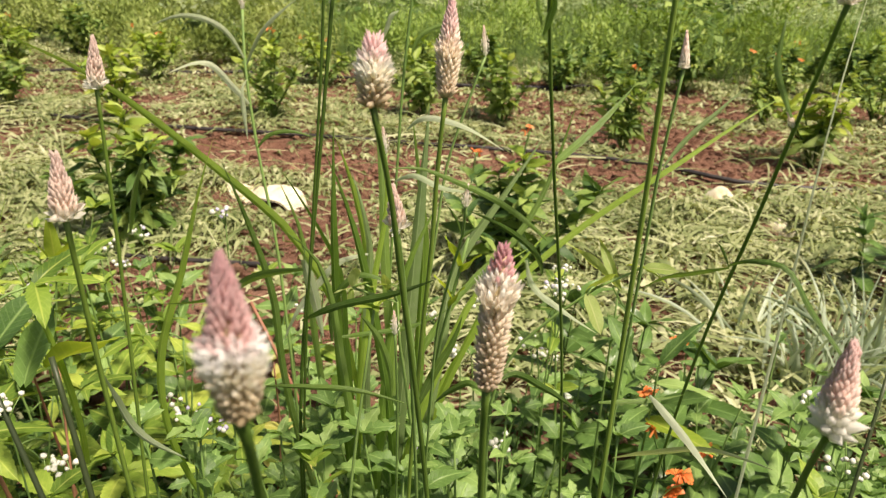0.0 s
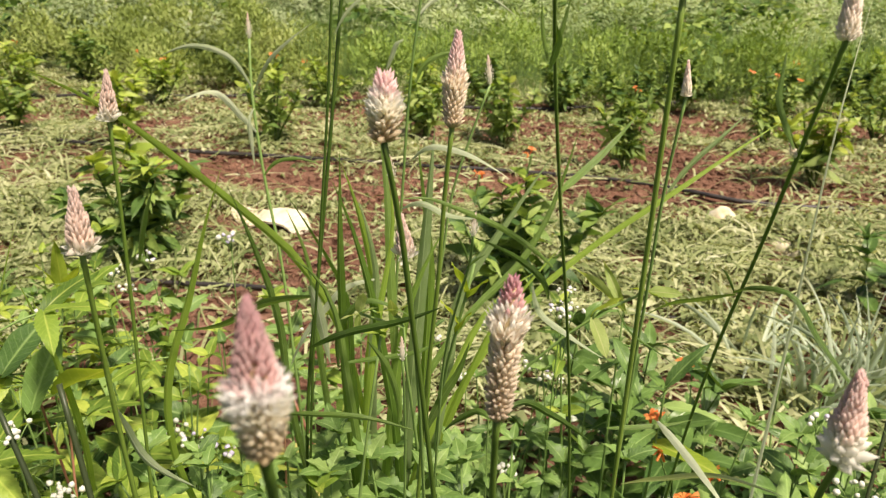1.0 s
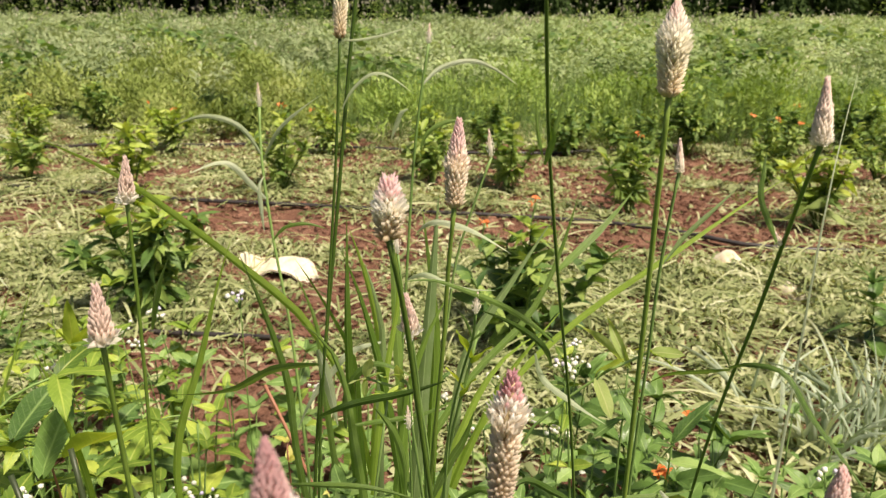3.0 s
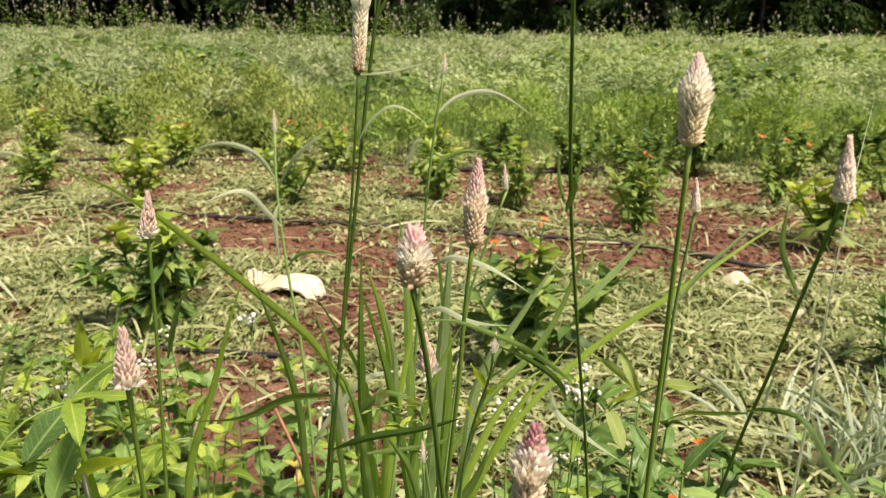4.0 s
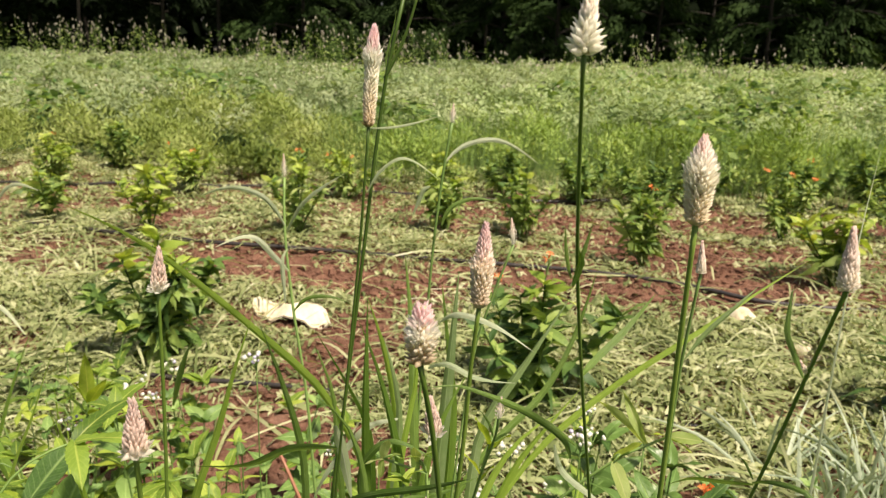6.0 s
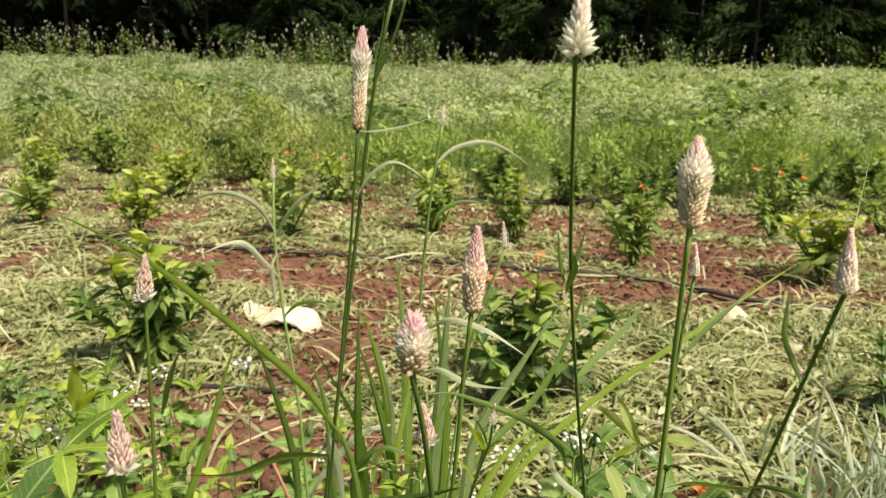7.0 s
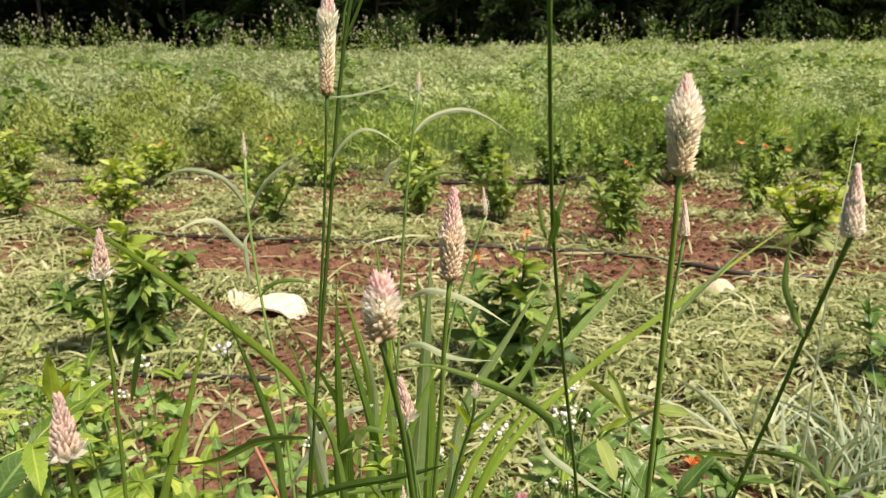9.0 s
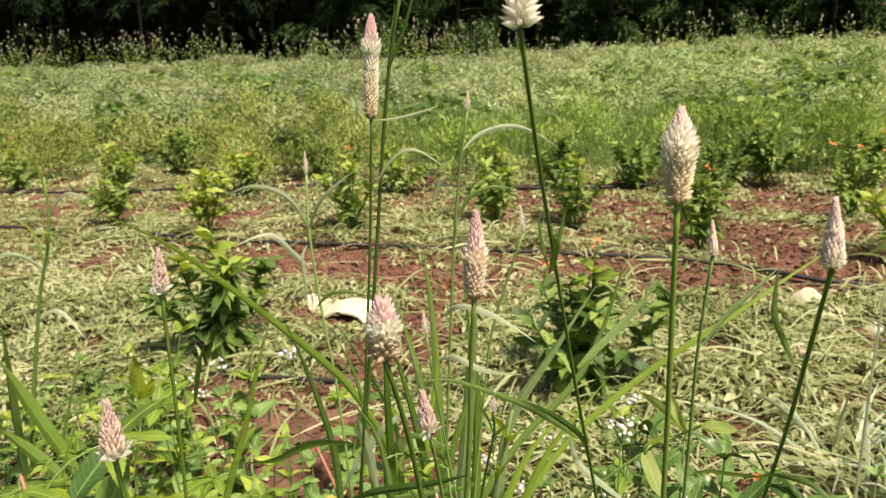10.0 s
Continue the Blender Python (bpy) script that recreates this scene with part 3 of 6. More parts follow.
hose(HOSES[0], 0.0105)
hose(HOSES[1], 0.011)
hose(HOSES[2], 0.008, 0.002)


def husk(at, length, width, turn, tilt, label, seed):
    """A dry curled sheath: a boat-shaped shell with thickness and a frayed rim."""
    rng = np.random.default_rng(seed)
    n, k = 22, 11
    t, a = np.meshgrid(np.linspace(0, 1, n), np.linspace(-1, 1, k), indexing="ij")
    w = width / 2 * np.sin(math.pi * (0.12 + 0.8 * t)) ** 0.6 * (1 + 0.10 * np.sin(t * 23 + a * 2) * abs(a))
    x = (t - 0.5) * length * (1 + 0.05 * a)
    y = a * w
    z = 0.035 + 0.032 * (1 - a ** 2) + 0.022 * np.sin(t * 8 + seed) - 0.04 * (t - 0.5) ** 2 * 4 + (vnoise(t * 9, a * 3 + 9, 1.0, seed) - 0.5) * 0.03
    top = np.stack([x, y, z], 2).reshape(-1, 3)
    v = np.vstack([top, top - np.array([0, 0, 0.006])])
    f = []
    m = n * k
    for i in range(n - 1):
        for j in range(k - 1):
            q = (i * k + j, i * k + j + 1, (i + 1) * k + j + 1, (i + 1) * k + j)
            f += [q, tuple(m + e for e in q[::-1])]
    rim = [i * k for i in range(n)] + [(n - 1) * k + j for j in range(1, k)] + [i * k + k - 1 for i in range(n - 2, -1, -1)] + [j for j in range(k - 2, 0, -1)]
    f += [(rim[i], m + rim[i], m + rim[(i + 1) % len(rim)], rim[(i + 1) % len(rim)]) for i in range(len(rim))]
    ob = new("dry_husk", mesh_of("dry_husk", v, f, HUSK))
    ob.matrix_world = pose(at[0], at[1], float(height(at[0], at[1])) + at[2], tilt, 0, turn)
    tagged(ob, label, "husk")


husk((-0.85, 2.35, 0.0), 0.37, 0.165, -22, -4, "pale yellow dry sheath lying curled on red soil", 2)
husk((0.97, 2.62, -0.02), 0.26, 0.13, -12, 3, "pale dry husk half buried in mulch", 4)
husk((1.17, 2.36, -0.03), 0.22, 0.10, -60, 6, "buff dry husk half buried in mulch", 7)


# ---- crossandra bushes in the rows ----
def trumpet(name, r, mat):
    """A fan of five notched petals on a short tube."""
    v, f = [], []
    for k in range(5):
        a = -1.3 + k * 0.65
        for (t, w, z) in ((0.1, 0.1, 0.0), (0.55, 0.28, 0.25), (1.0, 0.24, 0.2)):
            for s in (-1, 0, 1):
                b = a + s * w
                v.append((r * t * math.cos(b), r * t * math.sin(b), r * (z + 0.05 * abs(s))))
        o = k * 9
        f += [(o + i * 3 + j, o + i * 3 + j + 1, o + (i + 1) * 3 + j + 1, o + (i + 1) * 3 + j) for i in range(2) for j in range(2)]
    o = len(v)
    for i in range(2):
        for j in range(6):
            q = j * math.pi / 3
            v.append((r * 0.13 * math.cos(q), r * 0.13 * math.sin(q), r * (0.05 - 0.9 * i)))
    f += [(o + j, o + (j + 1) % 6, o + 6 + (j + 1) % 6, o + 6 + j) for j in range(6)]
    return mesh_of(name, v, f, mat)


FLOWER = trumpet("flower", 0.0135, ORANGE_FL)


def aim(at, way, size, roll=0.0):
    """Pose of a unit leaf that grows from at along way."""
    q = Vector(way).to_track_quat("Y", "Z").to_matrix().to_4x4()
    return Matrix.Translation(at) @ q @ pose(0, 0, 0, 0, roll, 0) @ Matrix.Scale(size, 4)


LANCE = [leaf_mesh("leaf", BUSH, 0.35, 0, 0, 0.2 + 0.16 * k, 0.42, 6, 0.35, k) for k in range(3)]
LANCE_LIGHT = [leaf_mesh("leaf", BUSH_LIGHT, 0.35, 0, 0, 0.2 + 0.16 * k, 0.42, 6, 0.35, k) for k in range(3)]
YOUNG = [leaf_mesh("leaf", LEAF_YOUNG, 0.35, 0, 0, 0.15 + 0.14 * k, 0.42, 6, 0.35, k) for k in range(3)]


def bush(x, y, tall, wide, leaves, flowers, seed, label="leafy crossandra bush with glossy green leaves on red soil", leaf=0.075, bright=0.5, shade=None):
    rng = np.random.default_rng(seed)
    z0 = float(height(x, y))
    top = thing("crossandra_bush", (x, y, z0 - 0.01), label, "bush", "crossandra bushes")
    tips = []
    k = 7
    for i in range(k):
        a = i * 2.4 + rng.random()
        r = wide * (0.25 + 0.75 * rng.random()) * (0.1 if i == 0 else 1)
        h = tall * (0.62 + 0.38 * rng.random()) * (1.0 if r < wide * 0.6 else 0.8)
        p = np.array([r * math.cos(a), r * math.sin(a), h])
        path = spline([(0, 0, 0), (p[0] * 0.25, p[1] * 0.25, h * 0.35), (p[0] * 0.75, p[1] * 0.75, h * 0.72), p], 8)
        part("stem", tube("stem", path, np.linspace(0.0065, 0.0025, 8), STEM), top)
        tips.append((path, h))
    per = leaves // k
    P, D, S = [], [], []
    for path, h in tips:
        lo = 0.30 if y > 2.5 else 0.12
        t = lo + (1 - lo) * rng.random(per) ** 0.7
        idx = np.clip(t * 7, 0, 6.999)
        i0 = idx.astype(int)
        q = path[i0] + (path[np.minimum(i0 + 1, 7)] - path[i0]) * (idx - i0)[:, None]
        a = rng.random(per) * 6.28
        up = 0.15 + 0.8 * (t - 0.4)
        P.append(q)
        D.append(np.stack([np.cos(a), np.sin(a), up + rng.normal(0, 0.45, per)], 1))
        S.append(leaf * (1.15 - 0.45 * t) * rng.uniform(0.7, 1.2, per))
    P, D, S = np.vstack(P), np.vstack(D), np.concatenate(S)
    young = P[:, 2] > tall * (1.02 - 0.35 * bright) * (0.8 + 0.2 * rng.random(len(P)))
    if y < 4.0:
        for q, d, s, fresh in zip(P, D, S, young):
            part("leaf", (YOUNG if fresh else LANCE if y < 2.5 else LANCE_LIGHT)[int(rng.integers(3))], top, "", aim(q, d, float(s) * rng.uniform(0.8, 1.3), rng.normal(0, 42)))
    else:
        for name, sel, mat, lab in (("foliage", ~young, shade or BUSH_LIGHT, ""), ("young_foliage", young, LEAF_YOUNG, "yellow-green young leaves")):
            if sel.sum():
                v, f = fine_leaves(P[sel], D[sel], S[sel], S[sel] * 0.34, rng)
                uv = np.tile(np.array([(a, t) for t in (0, 0.3, 0.62, 1.0) for a in (0.0, 0.5, 1.0)]), (int(sel.sum()), 1))
                stuff_part(name, mesh_of(name, v, f, mat, uv), top, lab)
    for i in range(flowers):
        path, h = tips[i % k]
        q = path[-1]
        spikelet = part("flower_stalk", tube("flower_stalk", spline([q, q + np.array([0.004, 0, 0.03]), q + np.array([0.01, -0.004, 0.06])], 5), np.linspace(0.002, 0.0035, 5), STEM_PALE), top)
        for j in range(3):
            a = rng.random() * 6.28
            part("flower", FLOWER, spikelet, "orange flower", pose(q[0] + 0.01 + 0.014 * math.cos(a), q[1] + 0.014 * math.sin(a), q[2] + 0.055 + 0.006 * j, rng.uniform(-40, 40), rng.uniform(-40, 40), math.degrees(a)))
    return top


# near bushes, then those along the far hose, then the ragged front of the crop
bush(-1.12, 1.86, 0.48, 0.24, 360, 0, 1, bright=0.7, leaf=0.098)
bush(0.12, 1.78, 0.46, 0.25, 280, 2, 2, bright=0.45, leaf=0.098)
bush(-2.0, 3.36, 0.45, 0.21, 160, 0, 3, "sparse crossandra bush with yellow-green young leaves", bright=2.6, leaf=0.10)
bush(-1.2, 3.5, 0.46, 0.17, 220, 1, 4, leaf=0.09, bright=0.6)
bush(0.68, 3.4, 0.47, 0.19, 280, 1, 5, leaf=0.095, bright=0.3)
bush(1.58, 3.28, 0.46, 0.20, 150, 0, 6, "crossandra bush with broad pale green leaves", bright=1.5, leaf=0.115)
bush(0.05, 3.85, 0.48, 0.17, 260, 0, 7, leaf=0.09, bright=0.2)
bush(-0.42, 3.95, 0.42, 0.18, 230, 0, 8, leaf=0.10, bright=0.5)
bush(-2.75, 3.55, 0.36, 0.20, 190, 0, 23, leaf=0.09)
bush(2.6, 3.5, 0.42, 0.24, 200, 0, 18, leaf=0.09)
for i, (bx, by, bh, bw, fl, br) in enumerate(((-2.34, 4.55, 0.42, 0.20, 2, 1.3), (-3.37, 4.5, 0.42, 0.24, 2, 1.0), (1.6, 4.12, 0.50, 0.17, 3, 0.1), (-4.4, 4.6, 0.42, 0.24, 1, 0.8), (-1.25, 4.75, 0.40, 0.24, 2, 1.2), (-0.55, 4.8, 0.40, 0.26, 0, 0.6), (2.35, 4.35, 0.46, 0.26, 0, 0.4), (3.3, 4.6, 0.46, 0.26, 1, 0.6))):
    bush(bx, by, bh, bw, 340, fl, 30 + i, leaf=0.09, bright=br)
for i, (bx, by, bh) in enumerate(((0.45, 5.05, 0.42), (0.95, 4.9, 0.44), (1.35, 5.1, 0.46), (2.0, 5.0, 0.48), (2.55, 5.15, 0.5), (3.1, 5.0, 0.5), (-3.4, 5.4, 0.42), (-0.1, 5.1, 0.40), (-2.0, 5.3, 0.36))):
    bush(bx, by, bh, 0.30, 460, 1 if i in (3, 5) else 0, 50 + i, "dark leafy bush at the edge of the crop", leaf=0.10, bright=0.0, shade=BUSH)


def clod_mesh(seed):
    """A rough lump of soil about one unit in radius, flat below."""
    rng = np.random.default_rng(seed)
    v = []
    for ring, (rad, z) in enumerate(((0.9, -0.4), (1.05, 0.1), (0.62, 0.6))):
        v += [(rad * math.cos(k * 1.047 + ring * 0.5) * rng.uniform(0.75, 1.2), rad * math.sin(k * 1.047 + ring * 0.5) * rng.uniform(0.75, 1.2), z * rng.uniform(0.8, 1.2)) for k in range(6)]
    v.append((0, 0, 0.75))
    f = [(r * 6 + k, r * 6 + (k + 1) % 6, r * 6 + 6 + (k + 1) % 6, r * 6 + 6 + k) for r in range(2) for k in range(6)] + [(12 + k, 12 + (k + 1) % 6, 18) for k in range(6)]
    return mesh_of("clod", v, f, CLOD_SOIL, smooth=False)


CLODS = [clod_mesh(k) for k in range(5)]


def clods():
    """Loose lumps of soil on the bare strips."""
    rng = np.random.default_rng(44)
    n = 36000
    x, y = rng.uniform(-3.6, 3.0, n), rng.uniform(0.9, 5.2, n)
    keep = rng.random(n) < bare(x, y) ** 1.5
    x, y = x[keep], y[keep]
    n = len(x)
    keep_one = np.zeros(n, bool)
    r = 0.003 + 0.017 * rng.random(n) ** 2.4 + 0.014 * (rng.random(n) < 0.04)
    near = np.where((np.abs(x + 0.6) < 0.75) & (y > 2.3) & (y < 3.3) & (r > 0.007))[0][:280]
    keep_one[near] = True
    unit_v = [(math.cos(k * 1.2566 + i * 0.6) * s, math.sin(k * 1.2566 + i * 0.6) * s, z) for i, (s, z) in enumerate(((1.0, -0.4), (0.7, 0.65))) for k in range(5)]
    U = np.array(unit_v)
    jit = 1 + rng.uniform(-0.35, 0.35, (n, 10, 1))
    V = np.stack([x, y, height(x, y) + r * 0.35], 1)[:, None] + U[None] * r[:, None, None] * jit * np.array([1.2, 1.0, 0.75])
    for q in near:
        me = CLODS[int(rng.integers(len(CLODS)))]
        part("clod", me, GROUND, "", Matrix.Translation((x[q], y[q], float(height(x[q], y[q])) + r[q] * 0.3)) @ pose(0, 0, 0, 0, 0, rng.uniform(0, 360)) @ Matrix.Scale(float(r[q]) * 1.25, 4))
    rest = ~keep_one
    V, n = V[rest], int(rest.sum())
    one = np.array([(k, (k + 1) % 5, 5 + (k + 1) % 5, 5 + k) for k in range(5)])
    side = (np.arange(n)[:, None, None] * 10 + one[None]).reshape(-1, 4)
    F = [tuple(q) for q in side.tolist()] + [tuple(range(o + 5, o + 10)) for o in range(0, n * 10, 10)]
    ob = new("soil_clods", mesh_of("soil_clods", V.reshape(-1, 3), F, SOIL, smooth=False))
    tagged(ob, "loose red clods and crumbs of soil", "soil", kind="stuff")


clods()

# ---- the standing crop, far plants and woods ----
def crop(name, y0, y1, plants, per, leaf, tall, wide, mats, seed, labels, slim=0.28, upright=0.5, tufted=0.0):
    """Plants set close together: each a mound of sprays of small leaves, paler growth on one side of the field, greener on the other."""
    rng = np.random.default_rng(seed)
    wid = 0.92
    n = int((y1 - y0) * wid * (y0 + y1) * plants)
    py = np.sqrt(rng.uniform(y0 ** 2, y1 ** 2, n))
    px = rng.uniform(-1, 1, n) * (py * wid + 1.6) - py * 0.12
    if y0 < 6:
        keep = py > y0 + (vnoise(px, px * 0 + seed, 1.1, 77) - 0.3) * 0.7
        px, py = px[keep], py[keep]
        n = len(px)
    keep = (vnoise(px, py, 0.55, seed + 7) > 0.22) | (rng.random(n) < 0.35)
    px, py = px[keep], py[keep]
    n = len(px)
    h = tall * (0.40 + 0.85 * vnoise(px, py, 0.6, seed)) * rng.uniform(0.65, 1.25, n)
    R = wide * rng.uniform(0.6, 1.4, n)
    # every plant is a handful of sprays, every spray a tight puff of leaves
    k = 11
    a, c = rng.random((n, k)) * 6.28, rng.uniform(0.0, 1.0, (n, k)) ** 0.7
    s = np.sqrt(np.clip(1 - c ** 2, 0.05, 1))
    out = np.stack([np.cos(a) * s, np.sin(a) * s, c], 2)
    hub = np.stack([px[:, None] + R[:, None] * out[..., 0], py[:, None] + R[:, None] * out[..., 1], h[:, None] * (0.36 + 0.62 * c * rng.uniform(0.8, 1.15, (n, k)))], 2).reshape(-1, 3)
    out = out.reshape(-1, 3)
    side = px + py * 0.12 + (vnoise(px, py, 0.35, seed + 3) - 0.5) * 3.0 > 0.1 * py
    i = np.repeat(np.arange(n * k), per // k)
    m = len(i)
    d = unit(rng.normal(0, 1, (m, 3))) * rng.random((m, 1)) ** 0.5
    puff = np.repeat(R, k)[i] * 0.46
    pos = hub[i] + d * puff[:, None] * np.array([1.0, 1.0, 0.55 + tufted])
    pos[:, 2] = np.maximum(pos[:, 2], 0.03)
    face = unit(d + out[i] * 0.8 + np.array([0, 0, 0.55])) + rng.normal(0, 0.24, (m, 3))
    turn = rng.random(m) * 6.28
    way = np.stack([np.cos(turn), np.sin(turn), rng.normal(upright, 0.35, m)], 1) + d * 0.5
    L = leaf * rng.uniform(0.55, 1.35, m)
    pos[:, 2] += height(pos[:, 0], pos[:, 1])
    green = np.repeat(side, k)[i]
    for sel, mat, label in ((~green, mats[0], labels[0]), (green, mats[1], labels[1])):
        v, f = leaf_cloud(pos[sel], way[sel], L[sel], L[sel] * slim, 0.15, rng, face[sel], True)
        ob = new(name, mesh_of(name, v, f, mat, smooth=False))
        tagged(ob, label, "crop field", kind="stuff")


EDGE = (CROP_FRONT, CROP_GREEN)
BACK = (CROP_BACK, CROP_BACK_GREEN)
# Low edge strip in darker greens, put in for the crop's shaded foot.
crop("standing_crop", 4.8, 5.5, 3.5, 250, 0.05, 0.36, 0.2, (CROP_FRONT, BUSH_LIGHT), 99, ("low straggling olive growth at the edge of the crop", "low straggling green growth at the edge of the crop"), 0.36, 0.6)
crop("standing_crop", 5.1, 7.4, 9, 560, 0.052, 0.56, 0.24, EDGE, 101, ("knee-high olive green crop with fine feathery leaves", "knee-high fresh green crop with fine feathery leaves"), 0.36, 0.9, 0.5)
crop("standing_crop", 6.6, 13.5, 4.2, 600, 0.062, 0.64, 0.36, BACK, 103, ("pale grey-green flowering crop in soft mounds", "green flowering crop in soft mounds"), 0.46, 0.25)
crop("standing_crop", 13.5, 27.0, 1.5, 480, 0.10, 0.50, 0.6, BACK, 105, ("pale grey-green crop stretching to the trees", "green crop stretching to the trees"), 0.46, 0.2)


def field_weeds():
    """Clumps of darker broad-leaved weeds and white flower heads, scattered through the crop."""
    rng = np.random.default_rng(57)
    n = 46
    cy = np.sqrt(rng.uniform(5.6 ** 2, 15 ** 2, n))
    cx = rng.uniform(-1, 1, n) * (cy * 0.85) - cy * 0.12
    per = 130
    i = np.repeat(np.arange(n), per)
    a, u = rng.random(n * per) * 6.28, rng.random(n * per)
    r = (0.16 + 0.022 * cy[i]) * np.sqrt(u)
    x, y = cx[i] + r * np.cos(a) * 1.5, cy[i] + r * np.sin(a)
    z = height(x, y) + 0.30 + 0.36 * (1 - u) * (0.5 + 0.5 * rng.random(n * per)) + 0.1 * vnoise(x, y, 1.5, 3)
    L = 0.05 + 0.012 * cy[i] * rng.uniform(0.6, 1.2, n * per)
    v, f = leaf_cloud(np.stack([x, y, z], 1), np.stack([np.cos(a), np.sin(a), rng.normal(0.1, 0.35, n * per)], 1), L, L * 0.55, 0.25, rng, np.array([0, 0, 1.0]) + rng.normal(0, 0.4, (n * per, 3)))
    ob = new("field_weeds", mesh_of("field_weeds", v, f, BUSH, smooth=False))
    tagged(ob, "dark broad-leaved weeds standing among the crop", "weeds", kind="stuff")
    n = 5200
    y = np.sqrt(rng.uniform(6.0 ** 2, 24 ** 2, n))
    x = rng.uniform(-1, 1, n) * (y * 0.9) - y * 0.12
    keep = rng.random(n) < np.clip(vnoise(x, y, 0.5, 12) * 2.2 - 0.5, 0.05, 1)
    x, y = x[keep], y[keep]
    n = len(x)
    z = height(x, y) + 0.42 + 0.28 * rng.random(n)
    L = 0.018 + 0.0022 * y
    v, f = leaf_cloud(np.stack([x, y, z], 1), rng.normal(0, 1, (n, 3)) + np.array([0, 0, 0.6]), L, L * 0.8, 0.1, rng, np.array([0, -0.3, 1.0]) + rng.normal(0, 0.3, (n, 3)))
    ob = new("crop_flowers", mesh_of("crop_flowers", v, f, WHITE_FAR, smooth=False))
    tagged(ob, "tiny whitish flower heads over the crop", "flower heads", kind="stuff")


WHITE_FAR = leaf_mat("far_spike", [(0.0, (0.30, 0.28, 0.20)), (1.0, (0.62, 0.57, 0.47))], 0.6, 0.2, 20.0, 0.3)
field_weeds()


def crop_stalks():
    """Thin upright stalks that carry the fine leaves of the front of the crop."""
    rng = np.random.default_rng(9)
    n = 5000
    y = rng.uniform(5.2, 8.5, n)
    x = rng.uniform(-0.2, 1, n) * (y * 0.92) - y * 0.12
    h = rng.uniform(0.25, 0.58, n)
    lean = rng.normal(0, 0.06, (n, 2))
    b = np.stack([x, y, height(x, y)], 1)
    t = b + np.stack([lean[:, 0], lean[:, 1], h], 1)
    s = np.array([0.0022, 0, 0])
    v = np.stack([b - s, b + s, t + s * 0.5, t - s * 0.5], 1).reshape(-1, 3)
    ob = new("crop_stalks", mesh_of("crop_stalks", v, np.arange(n * 4).reshape(n, 4), STEM_PALE, smooth=False))
    tagged(ob, "thin upright green stalks in the crop", "crop field", kind="stuff")


crop_stalks()


def far_celosia():
    """Tall flowering celosia along the far edge of the field."""
    rng = np.random.default_rng(31)
    n = 1250
    y = rng.uniform(14.5, 25, n)
    x = np.where(rng.random(n) < 0.5, rng.uniform(-24, -3, n), rng.uniform(-6, 19, n))
    den = vnoise(x, y, 0.25, 5)
    keep = rng.random(n) < np.clip(den * 3.2 - 1.15, 0.06, 1)
    x, y = x[keep], y[keep]
    n = len(x)
    h = 0.42 + 0.8 * rng.random(n) ** 1.4 + np.where(x < -4, 0.25, np.where(x > 1.5, 0.3, 0.0)) + 0.7 * (vnoise(x, y * 0, 0.45, 6) - 0.4)
    z = height(x, y)
    s = np.array([0.006, 0, 0])
    lean = rng.normal(0, 0.13, n)
    b = np.stack([x, y, z], 1)
    t = np.stack([x + lean, y, z + h], 1)
    stalk = np.stack([b - s, b + s, t + s * 0.6, t - s * 0.6], 1).reshape(-1, 3)
    ob = new("far_celosia_stalks", mesh_of("far_celosia_stalks", stalk, np.arange(n * 4).reshape(n, 4), STEM, smooth=False))
    tagged(ob, "slim green stalks of tall flowering plants", "flower stalks", kind="stuff")
    tips, hs = [], []
    for i in range(n):
        for j in range(int(rng.integers(1, 4))):
            tips.append(t[i] + np.array([rng.normal(0, 0.07), rng.normal(0, 0.07), -0.12 * j * rng.random() * 1.5 if j else 0]))
            hs.append(rng.uniform(0.045, 0.10))
    tips, hs = np.array(tips), np.array(hs)
    ring = [(0, 0.0, 0.0)] + [(1, 0.3, k) for k in range(6)] + [(0.8, 0.65, k) for k in range(6)] + [(0, 1.0, 0)]
    unit_v = np.array([(r * math.cos(k * math.pi / 3) * 0.26, r * math.sin(k * math.pi / 3) * 0.26, zz) for r, zz, k in ring])
    V = (tips[:, None] + unit_v[None] * hs[:, None, None]).reshape(-1, 3)
    one = [(0, 1 + (k + 1) % 6, 1 + k, 1 + k) for k in range(6)]
    quad = np.array([(1 + k, 1 + (k + 1) % 6, 7 + (k + 1) % 6, 7 + k) for k in range(6)])
    tri = np.array([(13, 7 + k, 7 + (k + 1) % 6) for k in range(6)] + [(0, 1 + (k + 1) % 6, 1 + k) for k in range(6)])
    m = len(tips)
    F = [tuple(q) for q in (np.arange(m)[:, None, None] * 14 + quad[None]).reshape(-1, 4)] + [tuple(q) for q in (np.arange(m)[:, None, None] * 14 + tri[None]).reshape(-1, 3)]
    ob = new("far_celosia_heads", mesh_of("far_celosia_heads", V, F, SPIKE_FAR))
    tagged(ob, "small whitish flower spikes along the field edge", "flower heads", kind="stuff")
    k = n * 15
    i = rng.integers(0, n, k)
    u = rng.random(k) ** 0.7
    pos = b[i] + (t[i] - b[i]) * (u * 0.93)[:, None]
    a = rng.random(k) * 6.28
    v, f = leaf_cloud(pos, np.stack([np.cos(a), np.sin(a), rng.uniform(-0.2, 0.9, k)], 1), rng.uniform(0.06, 0.14, k), rng.uniform(0.015, 0.035, k), 0.2, rng)
    ob = new("far_celosia_leaves", mesh_of("far_celosia_leaves", v, f, BUSH_LIGHT, smooth=False))
    tagged(ob, "narrow green leaves of tall flowering plants", "foliage", kind="stuff")


